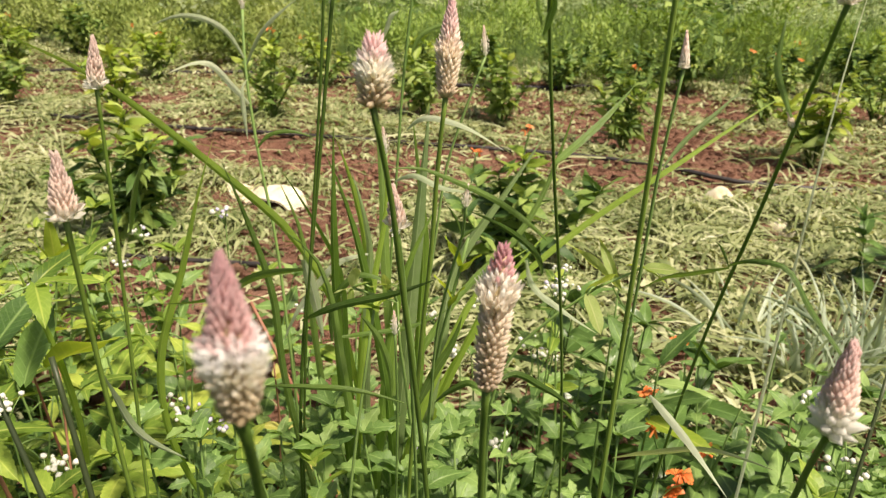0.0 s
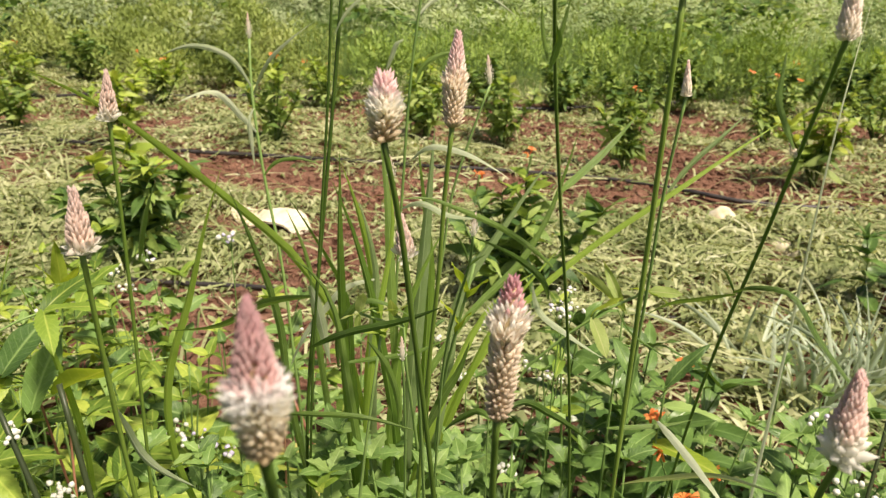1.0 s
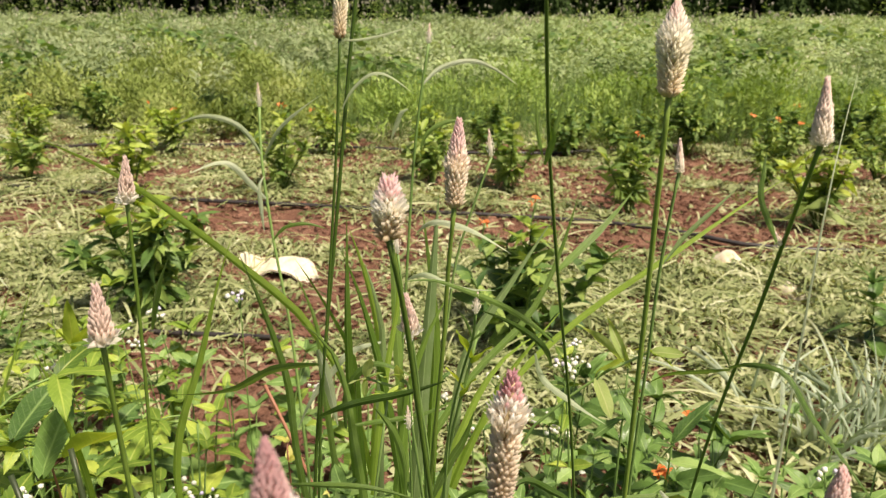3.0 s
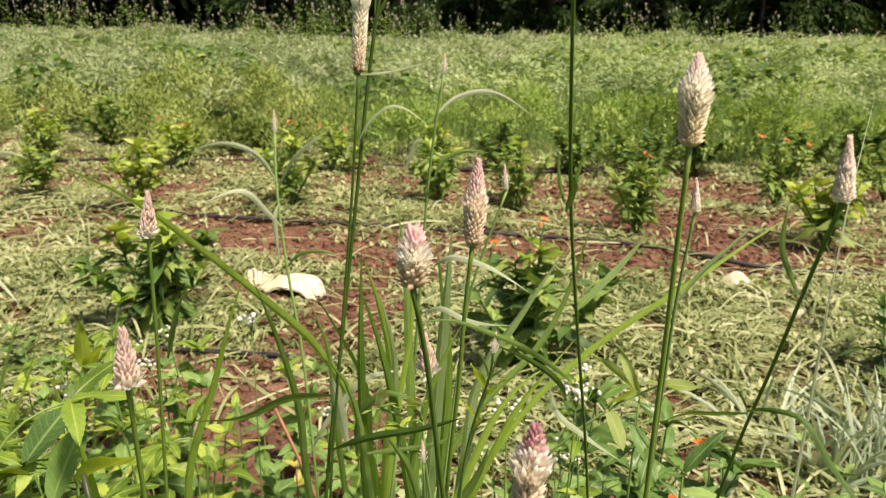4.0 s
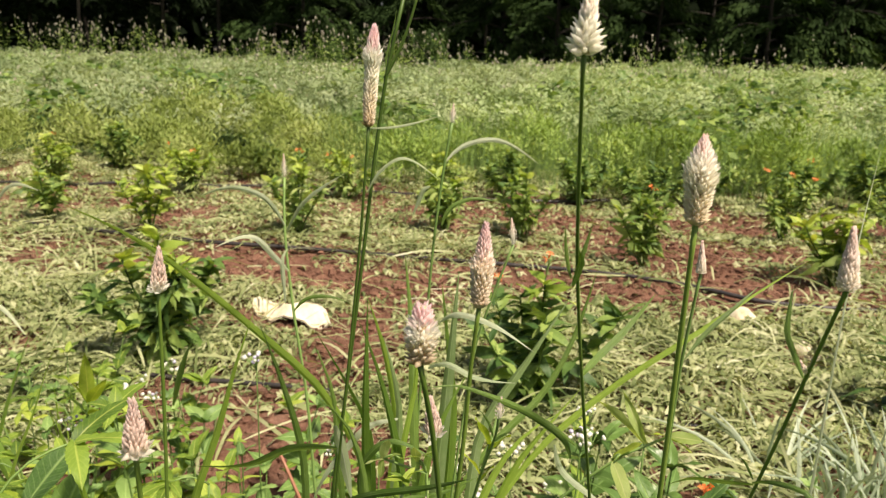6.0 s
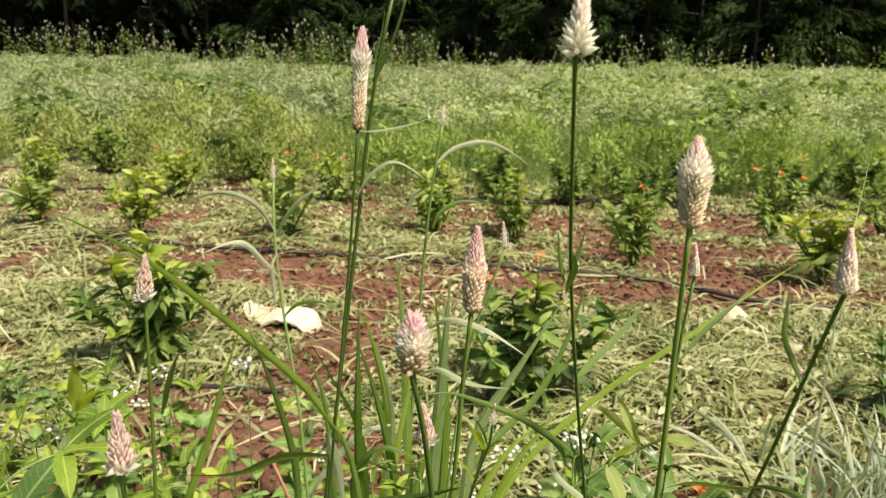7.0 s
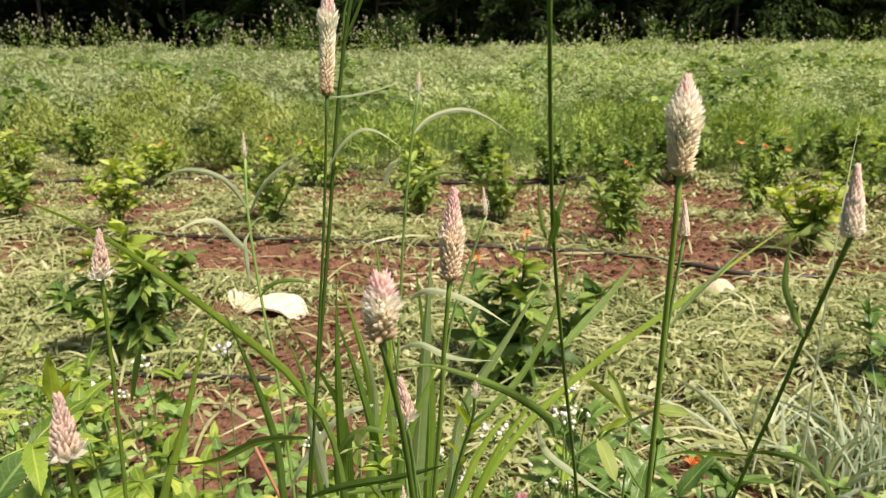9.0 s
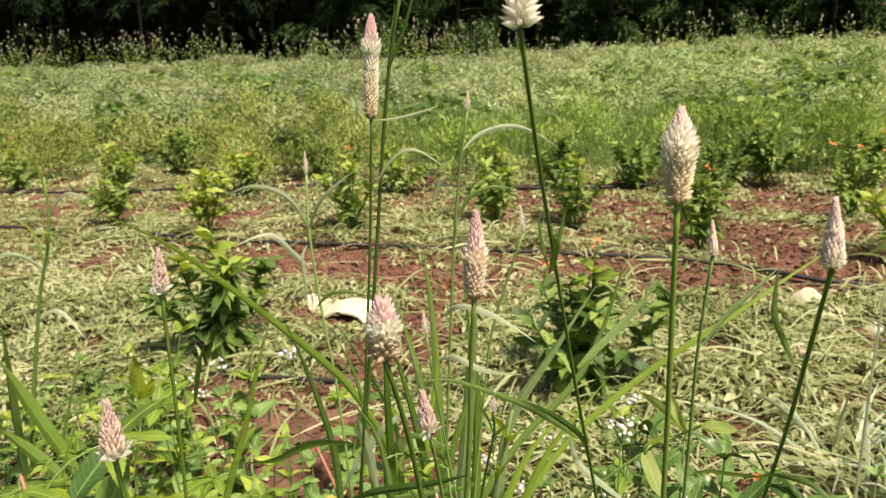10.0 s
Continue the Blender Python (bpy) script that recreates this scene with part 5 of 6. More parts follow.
plant = celosia("long_pale", [(-0.134, 0.404, 0.000), (-0.114, 0.400, 0.587), (-0.100, 0.397, 0.728), (-0.088, 0.395, 0.853), (-0.080, 0.392, 0.957)], (-0.075, 0.392, 1.042), 0.0079, 0.00125)
leaf_on(plant, [(-0.087, 0.420, 0.895), (-0.076, 0.420, 0.914), (-0.058, 0.420, 0.927), (-0.022, 0.420, 0.910)], 0.0036, BLADE_PALE, 0.39)
leaf_on(plant, [(-0.080, 0.400, 0.955), (-0.065, 0.400, 0.956), (-0.045, 0.400, 0.960), (-0.020, 0.400, 0.968)], 0.0023, BLADE_PALE, 0.00)
leaf_on(plant, [(-0.116, 0.405, 0.660), (-0.111, 0.408, 0.637), (-0.106, 0.412, 0.603), (-0.101, 0.415, 0.568)], 0.0105, BLADE_PALE, 0.2)
plant = celosia("tuft", [(0.1510, 0.287, 0.000), (0.1116, 0.200, 0.740), (0.0969, 0.168, 0.835), (0.0850, 0.135, 0.921), (0.0800, 0.103, 0.968), (0.0755, 0.070, 1.019)], (0.0772, 0.070, 1.0515), 0.0070, 0.0015)
leaf_on(plant, [(0.099, 0.200, 0.782), (0.086, 0.192, 0.796), (0.067, 0.184, 0.811), (0.042, 0.176, 0.824), (0.024, 0.168, 0.832), (0.009, 0.160, 0.833)], 0.0035, BLADE, -0.13)
leaf_on(plant, [(0.098, 0.200, 0.829), (0.108, 0.220, 0.832), (0.127, 0.240, 0.845), (0.149, 0.260, 0.867)], 0.0046, BLADE, 0.00)
leaf_on(plant, [(0.083, 0.137, 0.911), (0.080, 0.137, 0.922), (0.078, 0.137, 0.938)], 0.0018, BLADE, -0.13)
leaf_on(plant, [(0.084, 0.137, 0.911), (0.088, 0.137, 0.926), (0.091, 0.137, 0.940)], 0.0022, BLADE, -0.13)
leaf_on(plant, [(0.0835, 0.135, 0.908), (0.0855, 0.134, 0.916), (0.0865, 0.133, 0.922), (0.0845, 0.132, 0.927), (0.0848, 0.132, 0.934)], 0.0036, BLADE_MID, 0.5)
plant = celosia("bud", [(0.034, 0.300, 0.000), (0.014, 0.300, 0.563), (0.007, 0.300, 0.632), (-0.004, 0.300, 0.706), (-0.014, 0.300, 0.775), (-0.017, 0.300, 0.801)], (-0.019, 0.300, 0.822), 0.0044, 0.0009, STEM_PALE)
plant = celosia("bud", [(0.020, 0.270, 0.000), (0.026, 0.255, 0.600), (0.032, 0.240, 0.698), (0.041, 0.220, 0.748), (0.048, 0.200, 0.782), (0.050, 0.180, 0.807)], (0.051, 0.180, 0.822), 0.0034, 0.0009, STEM_PALE)
leaf_on(plant, [(0.047, 0.200, 0.782), (0.043, 0.200, 0.793), (0.037, 0.200, 0.801)], 0.0016, BLADE, 0.2)
leaf_on(plant, [(0.046, 0.200, 0.778), (0.052, 0.200, 0.784), (0.058, 0.200, 0.788)], 0.0016, BLADE, 0.1)
plant = celosia("bud", [(0.001, 0.250, 0.000), (0.001, 0.250, 0.523), (0.001, 0.250, 0.624), (-0.001, 0.250, 0.678)], (-0.002, 0.250, 0.699), 0.0043, 0.0010, STEM_PALE)
CLUMP = (-0.05, 0.47, 0.02)
plant = thing("grass_clump", (-0.05, 0.47, float(height(-0.05, 0.47)) - 0.01), "clump of long arching green grass blades", "grass")
leaf_on(plant, [CLUMP, (-0.081, 0.500, 0.423), (-0.131, 0.500, 0.603), (-0.166, 0.500, 0.655), (-0.214, 0.500, 0.697), (-0.283, 0.500, 0.752), (-0.366, 0.500, 0.810), (-0.450, 0.500, 0.846)], 0.0105, BLADE_BRIGHT, 0.30, taper=5.5)
leaf_on(plant, [CLUMP, (0.048, 0.450, 0.559), (0.086, 0.470, 0.613), (0.143, 0.490, 0.668), (0.253, 0.510, 0.754), (0.310, 0.530, 0.793), (0.358, 0.550, 0.821)], 0.0067, BLADE_BRIGHT, 0.20, taper=5.5)
leaf_on(plant, [(-0.084, 0.200, 0.658), (-0.056, 0.200, 0.660), (-0.024, 0.200, 0.661), (0.017, 0.200, 0.653)], 0.0044, BLADE, -0.39)
leaf_on(plant, [(-0.149, 0.430, 0.551), (-0.126, 0.430, 0.600), (-0.109, 0.430, 0.623), (-0.088, 0.430, 0.648), (-0.057, 0.430, 0.660)][::-1], 0.0072, BLADE_PALE, -0.26)
leaf_on(plant, [(-0.084, 0.300, 0.701), (-0.135, 0.333, 0.675), (-0.193, 0.367, 0.630), (-0.270, 0.400, 0.601)], 0.0075, BLADE, 0.7)
leaf_on(plant, [CLUMP, (-0.042, 0.400, 0.582), (-0.064, 0.417, 0.673), (-0.080, 0.433, 0.713), (-0.102, 0.450, 0.754)], 0.0104, BLADE_MID, 0.13, taper=5.5)
leaf_on(plant, [CLUMP, (-0.016, 0.420, 0.572), (-0.011, 0.447, 0.675), (-0.008, 0.473, 0.753), (-0.007, 0.500, 0.800)], 0.0145, BLADE_GREY, 0.10, taper=5.5)
leaf_on(plant, [CLUMP, (-0.134, 0.500, 0.502), (-0.140, 0.500, 0.577), (-0.146, 0.500, 0.649), (-0.166, 0.500, 0.703)], 0.0076, BLADE, -0.39, taper=5.5)
leaf_on(plant, [CLUMP, (-0.054, 0.400, 0.581), (-0.047, 0.417, 0.649), (-0.039, 0.433, 0.711), (-0.046, 0.450, 0.771)], 0.0066, BLADE_BRIGHT, -0.26, taper=5.5)
leaf_on(plant, [CLUMP, (-0.006, 0.440, 0.559), (-0.007, 0.467, 0.665), (-0.019, 0.493, 0.744), (-0.027, 0.520, 0.780)], 0.0140, BLADE_MID, 0.39, taper=5.5)
leaf_on(plant, [CLUMP, (-0.088, 0.450, 0.542), (-0.096, 0.467, 0.616), (-0.135, 0.483, 0.685), (-0.165, 0.500, 0.720)], 0.0104, BLADE_MID, 0.39, taper=5.5)
leaf_on(plant, [CLUMP, (-0.079, 0.500, 0.509), (-0.074, 0.517, 0.604), (-0.095, 0.533, 0.695), (-0.116, 0.550, 0.743)], 0.0116, BLADE_BRIGHT, 0.00, taper=5.5)
leaf_on(plant, [CLUMP, (-0.028, 0.400, 0.584), (-0.022, 0.407, 0.632), (-0.007, 0.413, 0.680), (0.013, 0.420, 0.722)], 0.0093, BLADE_MID, -0.13, taper=5.5)
leaf_on(plant, [CLUMP, (-0.078, 0.380, 0.592), (-0.086, 0.387, 0.637), (-0.105, 0.393, 0.675), (-0.135, 0.400, 0.693)], 0.0086, BLADE, 0.00, taper=5.5)
leaf_on(plant, [CLUMP, (0.031, 0.420, 0.578), (0.046, 0.430, 0.613), (0.072, 0.440, 0.649), (0.105, 0.450, 0.672)], 0.0090, BLADE_BRIGHT, 0.13, taper=5.5)
leaf_on(plant, [CLUMP, (0.017, 0.450, 0.555), (0.024, 0.483, 0.619), (0.074, 0.517, 0.703), (0.114, 0.550, 0.761)], 0.0125, BLADE_GREY, 0.26, taper=5.5)
leaf_on(plant, [CLUMP, (-0.038, 0.450, 0.548), (-0.046, 0.467, 0.635), (-0.054, 0.483, 0.745), (-0.065, 0.500, 0.815)], 0.0096, BLADE, -0.39, taper=5.5)
leaf_on(plant, [CLUMP, (-0.005, 0.500, 0.518), (0.036, 0.533, 0.577), (0.092, 0.567, 0.632), (0.147, 0.600, 0.782)], 0.0079, BLADE, -0.26, taper=5.5)
leaf_on(plant, [CLUMP, (-0.179, 0.500, 0.496), (-0.182, 0.500, 0.558), (-0.206, 0.500, 0.657), (-0.229, 0.500, 0.724)], 0.0090, BLADE, -0.13, taper=5.5)
leaf_on(plant, [CLUMP, (-0.269, 0.400, 0.555), (-0.243, 0.407, 0.634), (-0.217, 0.413, 0.722), (-0.201, 0.420, 0.769)], 0.0106, BLADE_BRIGHT, 0.13, taper=5.5)
leaf_on(plant, [(-0.094, 0.420, 0.562), (-0.086, 0.413, 0.621), (-0.062, 0.407, 0.647), (-0.015, 0.400, 0.637)], 0.0075, BLADE, 0.26)
leaf_on(plant, [(0.106, 0.300, 0.712), (0.099, 0.287, 0.734), (0.076, 0.273, 0.758), (0.046, 0.260, 0.776)], 0.0048, BLADE, 0.39)
leaf_on(plant, [(-0.071, 0.250, 0.683), (-0.040, 0.233, 0.707), (0.004, 0.217, 0.729), (0.032, 0.200, 0.750)], 0.0053, BLADE, -0.26)
leaf_on(plant, [(0.093, 0.300, 0.723), (0.101, 0.300, 0.700), (0.121, 0.290, 0.689), (0.150, 0.280, 0.675)], 0.0050, BLADE_PALE, 0.5)
leaf_on(plant, [(-0.087, 0.400, 0.578), (-0.053, 0.400, 0.587), (-0.013, 0.400, 0.597), (0.030, 0.400, 0.623)], 0.0050, BLADE, 0.26)
leaf_on(plant, [CLUMP, (0.045, 0.440, 0.562), (0.068, 0.450, 0.613), (0.097, 0.460, 0.653), (0.128, 0.480, 0.687)], 0.0085, BLADE_BRIGHT, 0.3, taper=5.5)
leaf_on(plant, [CLUMP, (-0.089, 0.420, 0.634), (-0.089, 0.420, 0.699), (-0.090, 0.430, 0.746), (-0.091, 0.440, 0.787)], 0.0105, BLADE_MID, 0.1, taper=5.5)
leaf_on(plant, [CLUMP, (-0.060, 0.440, 0.599), (-0.059, 0.450, 0.656), (-0.069, 0.460, 0.700), (-0.081, 0.470, 0.731)], 0.0095, BLADE_GREY, -0.3, taper=5.5)
plant = thing("grass_clump", (-0.80, 0.92, float(height(-0.80, 0.92)) - 0.01), "clump of broad green grass blades", "grass")
leaf_on(plant, [(-0.80, 0.92, 0.02), (-0.886, 0.900, 0.135), (-0.939, 0.900, 0.239), (-0.987, 0.900, 0.326), (-1.042, 0.900, 0.435)], 0.0300, BLADE_MID, -0.26, taper=5.5)
leaf_on(plant, [(-0.80, 0.92, 0.02), (-0.907, 0.900, 0.132), (-0.975, 0.900, 0.196), (-1.033, 0.900, 0.244), (-1.079, 0.900, 0.279)], 0.0288, BLADE_MID, -0.13, taper=5.5)
leaf_on(plant, [(-0.80, 0.92, 0.02), (-1.085, 0.950, 0.077), (-1.090, 0.950, 0.249), (-1.081, 0.950, 0.397), (-1.070, 0.950, 0.512)], 0.0264, BLADE, 0.00, taper=5.5)
leaf_on(plant, [(-0.80, 0.92, 0.02), (-1.033, 0.950, 0.086), (-0.981, 0.950, 0.231), (-0.903, 0.950, 0.421), (-0.871, 0.950, 0.485)], 0.0112, BLADE_MID, 0.13, taper=5.5)
stray = thing("grass_stalk", (0.345, 0.42, float(height(0.345, 0.42)) - 0.01), "thin pale grass stalk standing alone", "grass")
leaf_on(stray, [(0.345, 0.42, 0.0), (0.35, 0.43, 0.6), (0.358, 0.450, 0.868), (0.385, 0.500, 0.945)], 0.0036, BLADE_PALE)
twin = thing("grass_stalk", (-0.13, 0.44, float(height(-0.13, 0.44)) - 0.01), "tall bare green stalk rising beside the flower", "grass")
base = np.array(twin.location)
part("stem", tube("stem", spline([(-0.130, 0.440, 0.000), (-0.127, 0.430, 0.558), (-0.114, 0.430, 0.661), (-0.094, 0.430, 0.826), (-0.080, 0.430, 0.946), (-0.072, 0.430, 1.002), (-0.057, 0.430, 1.069)], 30) - base, np.linspace(0.0021, 0.0015, 30), STEM, 9, 0.08), twin)
part("side_stem", tube("side_stem", spline([(-0.074, 0.430, 0.997), (-0.061, 0.430, 1.022), (-0.052, 0.430, 1.046), (-0.046, 0.430, 1.067)], 14) - base, np.linspace(0.0016, 0.0011, 14), STEM, 8, 0.08), twin)
leaf_on(twin, [(-0.073, 0.430, 0.999), (-0.072, 0.430, 1.019), (-0.067, 0.430, 1.038), (-0.064, 0.430, 1.057)], 0.0016, BLADE, -0.3)


# ---- low plants in the foreground ----
def leaf_set(mat, kind):
    if kind == "palmate":
        return [leaf_mesh("leaflet", mat, 0.36, 11, 0.13, 0.22 + 0.1 * k, 0.45, 23, 0.2, k) for k in range(3)]
    if kind == "lobed":
        return [leaf_mesh("leaf", mat, 0.62, 4, 0.34, 0.2 + 0.12 * k, 0.55, 17, 0.25, k) for k in range(3)]
    if kind == "oval":
        return [leaf_mesh("leaf", mat, 0.46, 0, 0, 0.25 + 0.15 * k, 0.42, 10, 0.3, k) for k in range(3)]
    return [leaf_mesh("leaf", mat, 0.36, 7, 0.10, 0.25 + 0.15 * k, 0.40, 19, 0.35, k) for k in range(3)]


KINDS = {
    "palmate": (leaf_set(LEAF_LIME, "palmate"), "weed with large toothed yellow-green leaflets", LEAF_LIME),
    "lobed": (leaf_set(LEAF_MID, "lobed"), "low weed with lobed soft green leaves", LEAF_MID),
    "oval": (leaf_set(LEAF_MID, "oval"), "low weed with oval green leaves", LEAF_MID),
    "lime": (leaf_set(LEAF_LIME, "oval"), "low weed with bright yellow-green leaves", LEAF_LIME),
    "yellow": (leaf_set(LEAF_YELLOW, "oval"), "small weed with yellowing leaves", LEAF_YELLOW),
    "dark": (leaf_set(LEAF_DARK, "lance"), "plant with dark glossy wavy-edged leaves", LEAF_DARK),
}


def weed(kind, x, y, tall, size, nodes, seed, stem=None, lean=0.03, spread=0.0, bare_to=0.25):
    rng = np.random.default_rng(seed)
    meshes, label, _ = KINDS[kind]
    z0 = float(height(x, y)) - 0.01
    top = thing("weed", (x, y, z0), label, "weed", "weeds among the grass")
    end = np.array([rng.normal(0, lean), rng.normal(0, lean), tall])
    path = spline([(0, 0, 0), end * 0.5 + np.array([rng.normal(0, 0.012), rng.normal(0, 0.012), 0]), end], 12)
    part("stem", tube("stem", path, np.linspace(0.0026, 0.0012, 12), stem or STEM_PALE, 7), top)
    turn = rng.random() * 6.28
    for k in range(nodes):
        u = bare_to + (1 - bare_to) * (k + 0.6) / nodes
        q = path[min(11, int(u * 11.99))]
        turn += 1.57
        big = size * (1.1 - 0.55 * u ** 2) * rng.uniform(0.85, 1.15)
        if kind == "palmate":
            a = turn + rng.normal(0, 0.3)
            out = np.array([math.cos(a), math.sin(a), 0.45])
            hub = q + out * size * 0.6
            part("leaf_stalk", tube("leaf_stalk", spline([q, q + out * size * 0.35 + np.array([0, 0, 0.01]), hub], 5), np.linspace(0.0014, 0.001, 5), STEM_PALE, 6), top)
            for j in range(5):
                b = a + (j - 2) * 0.82
                part("leaflet", meshes[(k + j) % 3], top, "", aim(hub, (math.cos(b), math.sin(b), 0.12 + rng.normal(0, 0.12)), big * (1.0 - 0.13 * abs(j - 2)), rng.normal(0, 16)))
            continue
        for j in range(2):
            a = turn + j * 3.14159 + rng.normal(0, 0.35)
            way = (math.cos(a), math.sin(a), 0.25 + 0.6 * u + rng.normal(0, 0.18))
            part("leaf", meshes[(k + j) % 3], top, "", aim(q, way, big * rng.uniform(0.85, 1.15), rng.normal(0, 22)))
    if kind != "palmate":
        for j in range(3):
            a = turn + j * 2.1
            part("leaf", meshes[j], top, "", aim(path[-1], (math.cos(a), math.sin(a), 1.1), size * 0.5, rng.normal(0, 20)))
    return top


def ball(name, r, mat):
    bm = bmesh.new()
    bmesh.ops.create_icosphere(bm, subdivisions=1, radius=r)
    rng = random.Random(3)
    for v in bm.verts:
        v.co *= rng.uniform(0.85, 1.15)
    me = bpy.data.meshes.new(name)
    bm.to_mesh(me)
    bm.free()
    me.polygons.foreach_set("use_smooth", np.ones(len(me.polygons), bool))
    me.materials.append(mat)
    return me


BALL_WHITE, BALL_LILAC = ball("floret_ball", 0.0042, WHITE_FL), ball("floret_ball", 0.0042, LILAC_FL)
WEED_LEAF = KINDS["lobed"][0]


def ageratum(x, y, z, seed, lilac=0.3, balls=9, size=1.15):
    """Thin-stemmed weed with a loose head of small round florets."""
    rng = np.random.default_rng(seed)
    gx, gy = x + rng.normal(0, 0.03), y + rng.normal(0.02, 0.02)
    g = np.array([gx, gy, float(height(gx, gy)) - 0.01])
    top = thing("ageratum", tuple(g), "thin-stemmed weed with a cluster of white and lilac florets", "wildflower", "ageratum")
    end = np.array([x, y, z]) - g
    path = spline([(0, 0, 0), (end[0] * 0.3, end[1] * 0.3, end[2] * 0.55), end], 12)
    part("stem", tube("stem", path, np.linspace(0.0017, 0.0009, 12), STEM_PALE, 6), top)
    for k in range(balls):
        a, r = rng.random() * 6.28, 0.018 * size * math.sqrt(rng.random())
        q = end + np.array([r * math.cos(a), r * math.sin(a), rng.uniform(0.0, 0.014)])
        part("floret_stalk", tube("floret_stalk", [end - np.array([0, 0, 0.012]), (end + q) / 2 - np.array([0, 0, 0.004]), q], [0.0007, 0.0006, 0.0006], STEM_PALE, 4), top)
        me = BALL_LILAC if rng.random() < lilac * 0.6 else BALL_WHITE
        part("floret", me, top, "", Matrix.Translation(q) @ pose(0, 0, 0, rng.random() * 360, rng.random() * 360, 0) @ Matrix.Scale(size * rng.uniform(0.55, 1.0), 4))
    for k in range(3):
        q = path[3 + 2 * k]
        for j in range(2):
            a = k * 1.57 + j * 3.14 + rng.random()
            part("leaf", WEED_LEAF[(k + j) % 3], top, "", aim(q, (math.cos(a), math.sin(a), 0.4), rng.uniform(0.025, 0.04), rng.normal(0, 20)))


# large-leaved plants
weed("palmate", -0.44, 0.43, 0.50, 0.095, 5, 1, STEM_RED)
weed("palmate", -0.60, 0.52, 0.44, 0.10, 5, 2, STEM_RED)
weed("palmate", -0.33, 0.52, 0.36, 0.085, 4, 3)
weed("palmate", -0.72, 0.72, 0.36, 0.07, 4, 4)
weed("palmate", -0.52, 0.40, 0.56, 0.095, 5, 31)
weed("palmate", -0.40, 0.62, 0.42, 0.09, 4, 32)
weed("lime", -0.56, 0.60, 0.50, 0.075, 6, 33)
weed("lime", -0.36, 0.46, 0.40, 0.07, 5, 34)
weed("lime", -0.47, 0.66, 0.55, 0.08, 5, 5)
weed("lime", -0.62, 1.02, 0.36, 0.09, 6, 6)
weed("oval", -0.52, 0.92, 0.36, 0.08, 5, 7)
weed("lime", -0.80, 1.16, 0.28, 0.10, 5, 8)
weed("lime", -0.20, 0.98, 0.26, 0.07, 4, 9)
weed("oval", -0.30, 0.82, 0.28, 0.075, 5, 10)
weed("yellow", -0.25, 0.47, 0.30, 0.045, 4, 11)
weed("yellow", -0.19, 0.62, 0.27, 0.04, 4, 12)
weed("yellow", -0.29, 0.72, 0.40, 0.04, 3, 13, STEM_RED)
weed("lime", -0.056, 0.375, 0.655, 0.034, 2, 14, bare_to=0.93)
weed("lime", 0.20, 0.76, 0.52, 0.05, 4, 15, bare_to=0.6)
weed("oval", 0.16, 0.72, 0.40, 0.06, 5, 16)
weed("oval", 0.52, 0.62, 0.38, 0.085, 5, 41)
weed("lime", 0.46, 0.52, 0.36, 0.07, 5, 42)
weed("oval", 0.62, 0.72, 0.36, 0.085, 5, 43)
# leafy weeds at the foot of the clump
for i, (kind_, wx, wy, h, big_) in enumerate((("lobed", -0.102, 0.38, 0.493, 0.060), ("oval", -0.079, 0.40, 0.505, 0.055), ("lobed", -0.048, 0.37, 0.502, 0.060), ("lobed", -0.024, 0.40, 0.503, 0.055), ("oval", 0.007, 0.36, 0.512, 0.055), ("lobed", 0.026, 0.40, 0.504, 0.060), ("lobed", -0.023, 0.34, 0.491, 0.055), ("lime", -0.073, 0.34, 0.486, 0.050), ("lobed", 0.056, 0.38, 0.508, 0.055))):
    weed(kind_, wx, wy, h, big_, 6, 2100 + i, lean=0.012, bare_to=0.4)
for i in range(62):
    r_ = random.Random(50 + i)
    wx, wy = r_.uniform(-0.30, 0.66), r_.uniform(0.42, 0.95)
    weed("lobed" if i % 4 else "oval", wx, wy, r_.uniform(0.17, 0.33) * (1.1 if wy > 0.6 else 0.9), r_.uniform(0.05, 0.07), 4, 1060 + i)
for i in range(13):
    r_ = random.Random(150 + i)
    wx, wy = r_.uniform(-0.9, -0.25), r_.uniform(0.40, 0.95)
    weed(("lobed", "oval", "lime")[i % 3], wx, wy, r_.uniform(0.16, 0.34), r_.uniform(0.045, 0.07), 4, 170 + i)
for i in range(10):
    r_ = random.Random(250 + i)
    wx, wy = r_.uniform(0.42, 0.95), r_.uniform(0.5, 1.0)
    weed(("lobed", "oval")[i % 2], wx, wy, r_.uniform(0.2, 0.34), r_.uniform(0.05, 0.065), 4, 270 + i)
for i in range(22):
    r_ = random.Random(350 + i)
    wx, wy = r_.uniform(-1.5, -0.25), r_.uniform(0.95, 1.55)
    if -1.0 < wx < -0.12:
        continue
    weed(("lime", "oval", "lobed")[i % 3], wx, wy, r_.uniform(0.07, 0.2), r_.uniform(0.04, 0.07), 3, 370 + i)
for i in range(34):
    r_ = random.Random(750 + i)
    wx, wy = r_.uniform(-0.28, 0.42), r_.uniform(0.27, 0.46)
    weed(("lobed", "lobed", "oval")[i % 3], wx, wy, r_.uniform(0.34, 0.50), r_.uniform(0.04, 0.055), 5, 770 + i, bare_to=0.45)
for i in range(11):
    r_ = random.Random(850 + i)
    wx, wy = r_.uniform(-0.95, -0.36), r_.uniform(0.5, 1.02)
    weed(("lime", "palmate", "lime", "oval")[i % 4], wx, wy, r_.uniform(0.28, 0.42), r_.uniform(0.07, 0.095), 4, 870 + i)

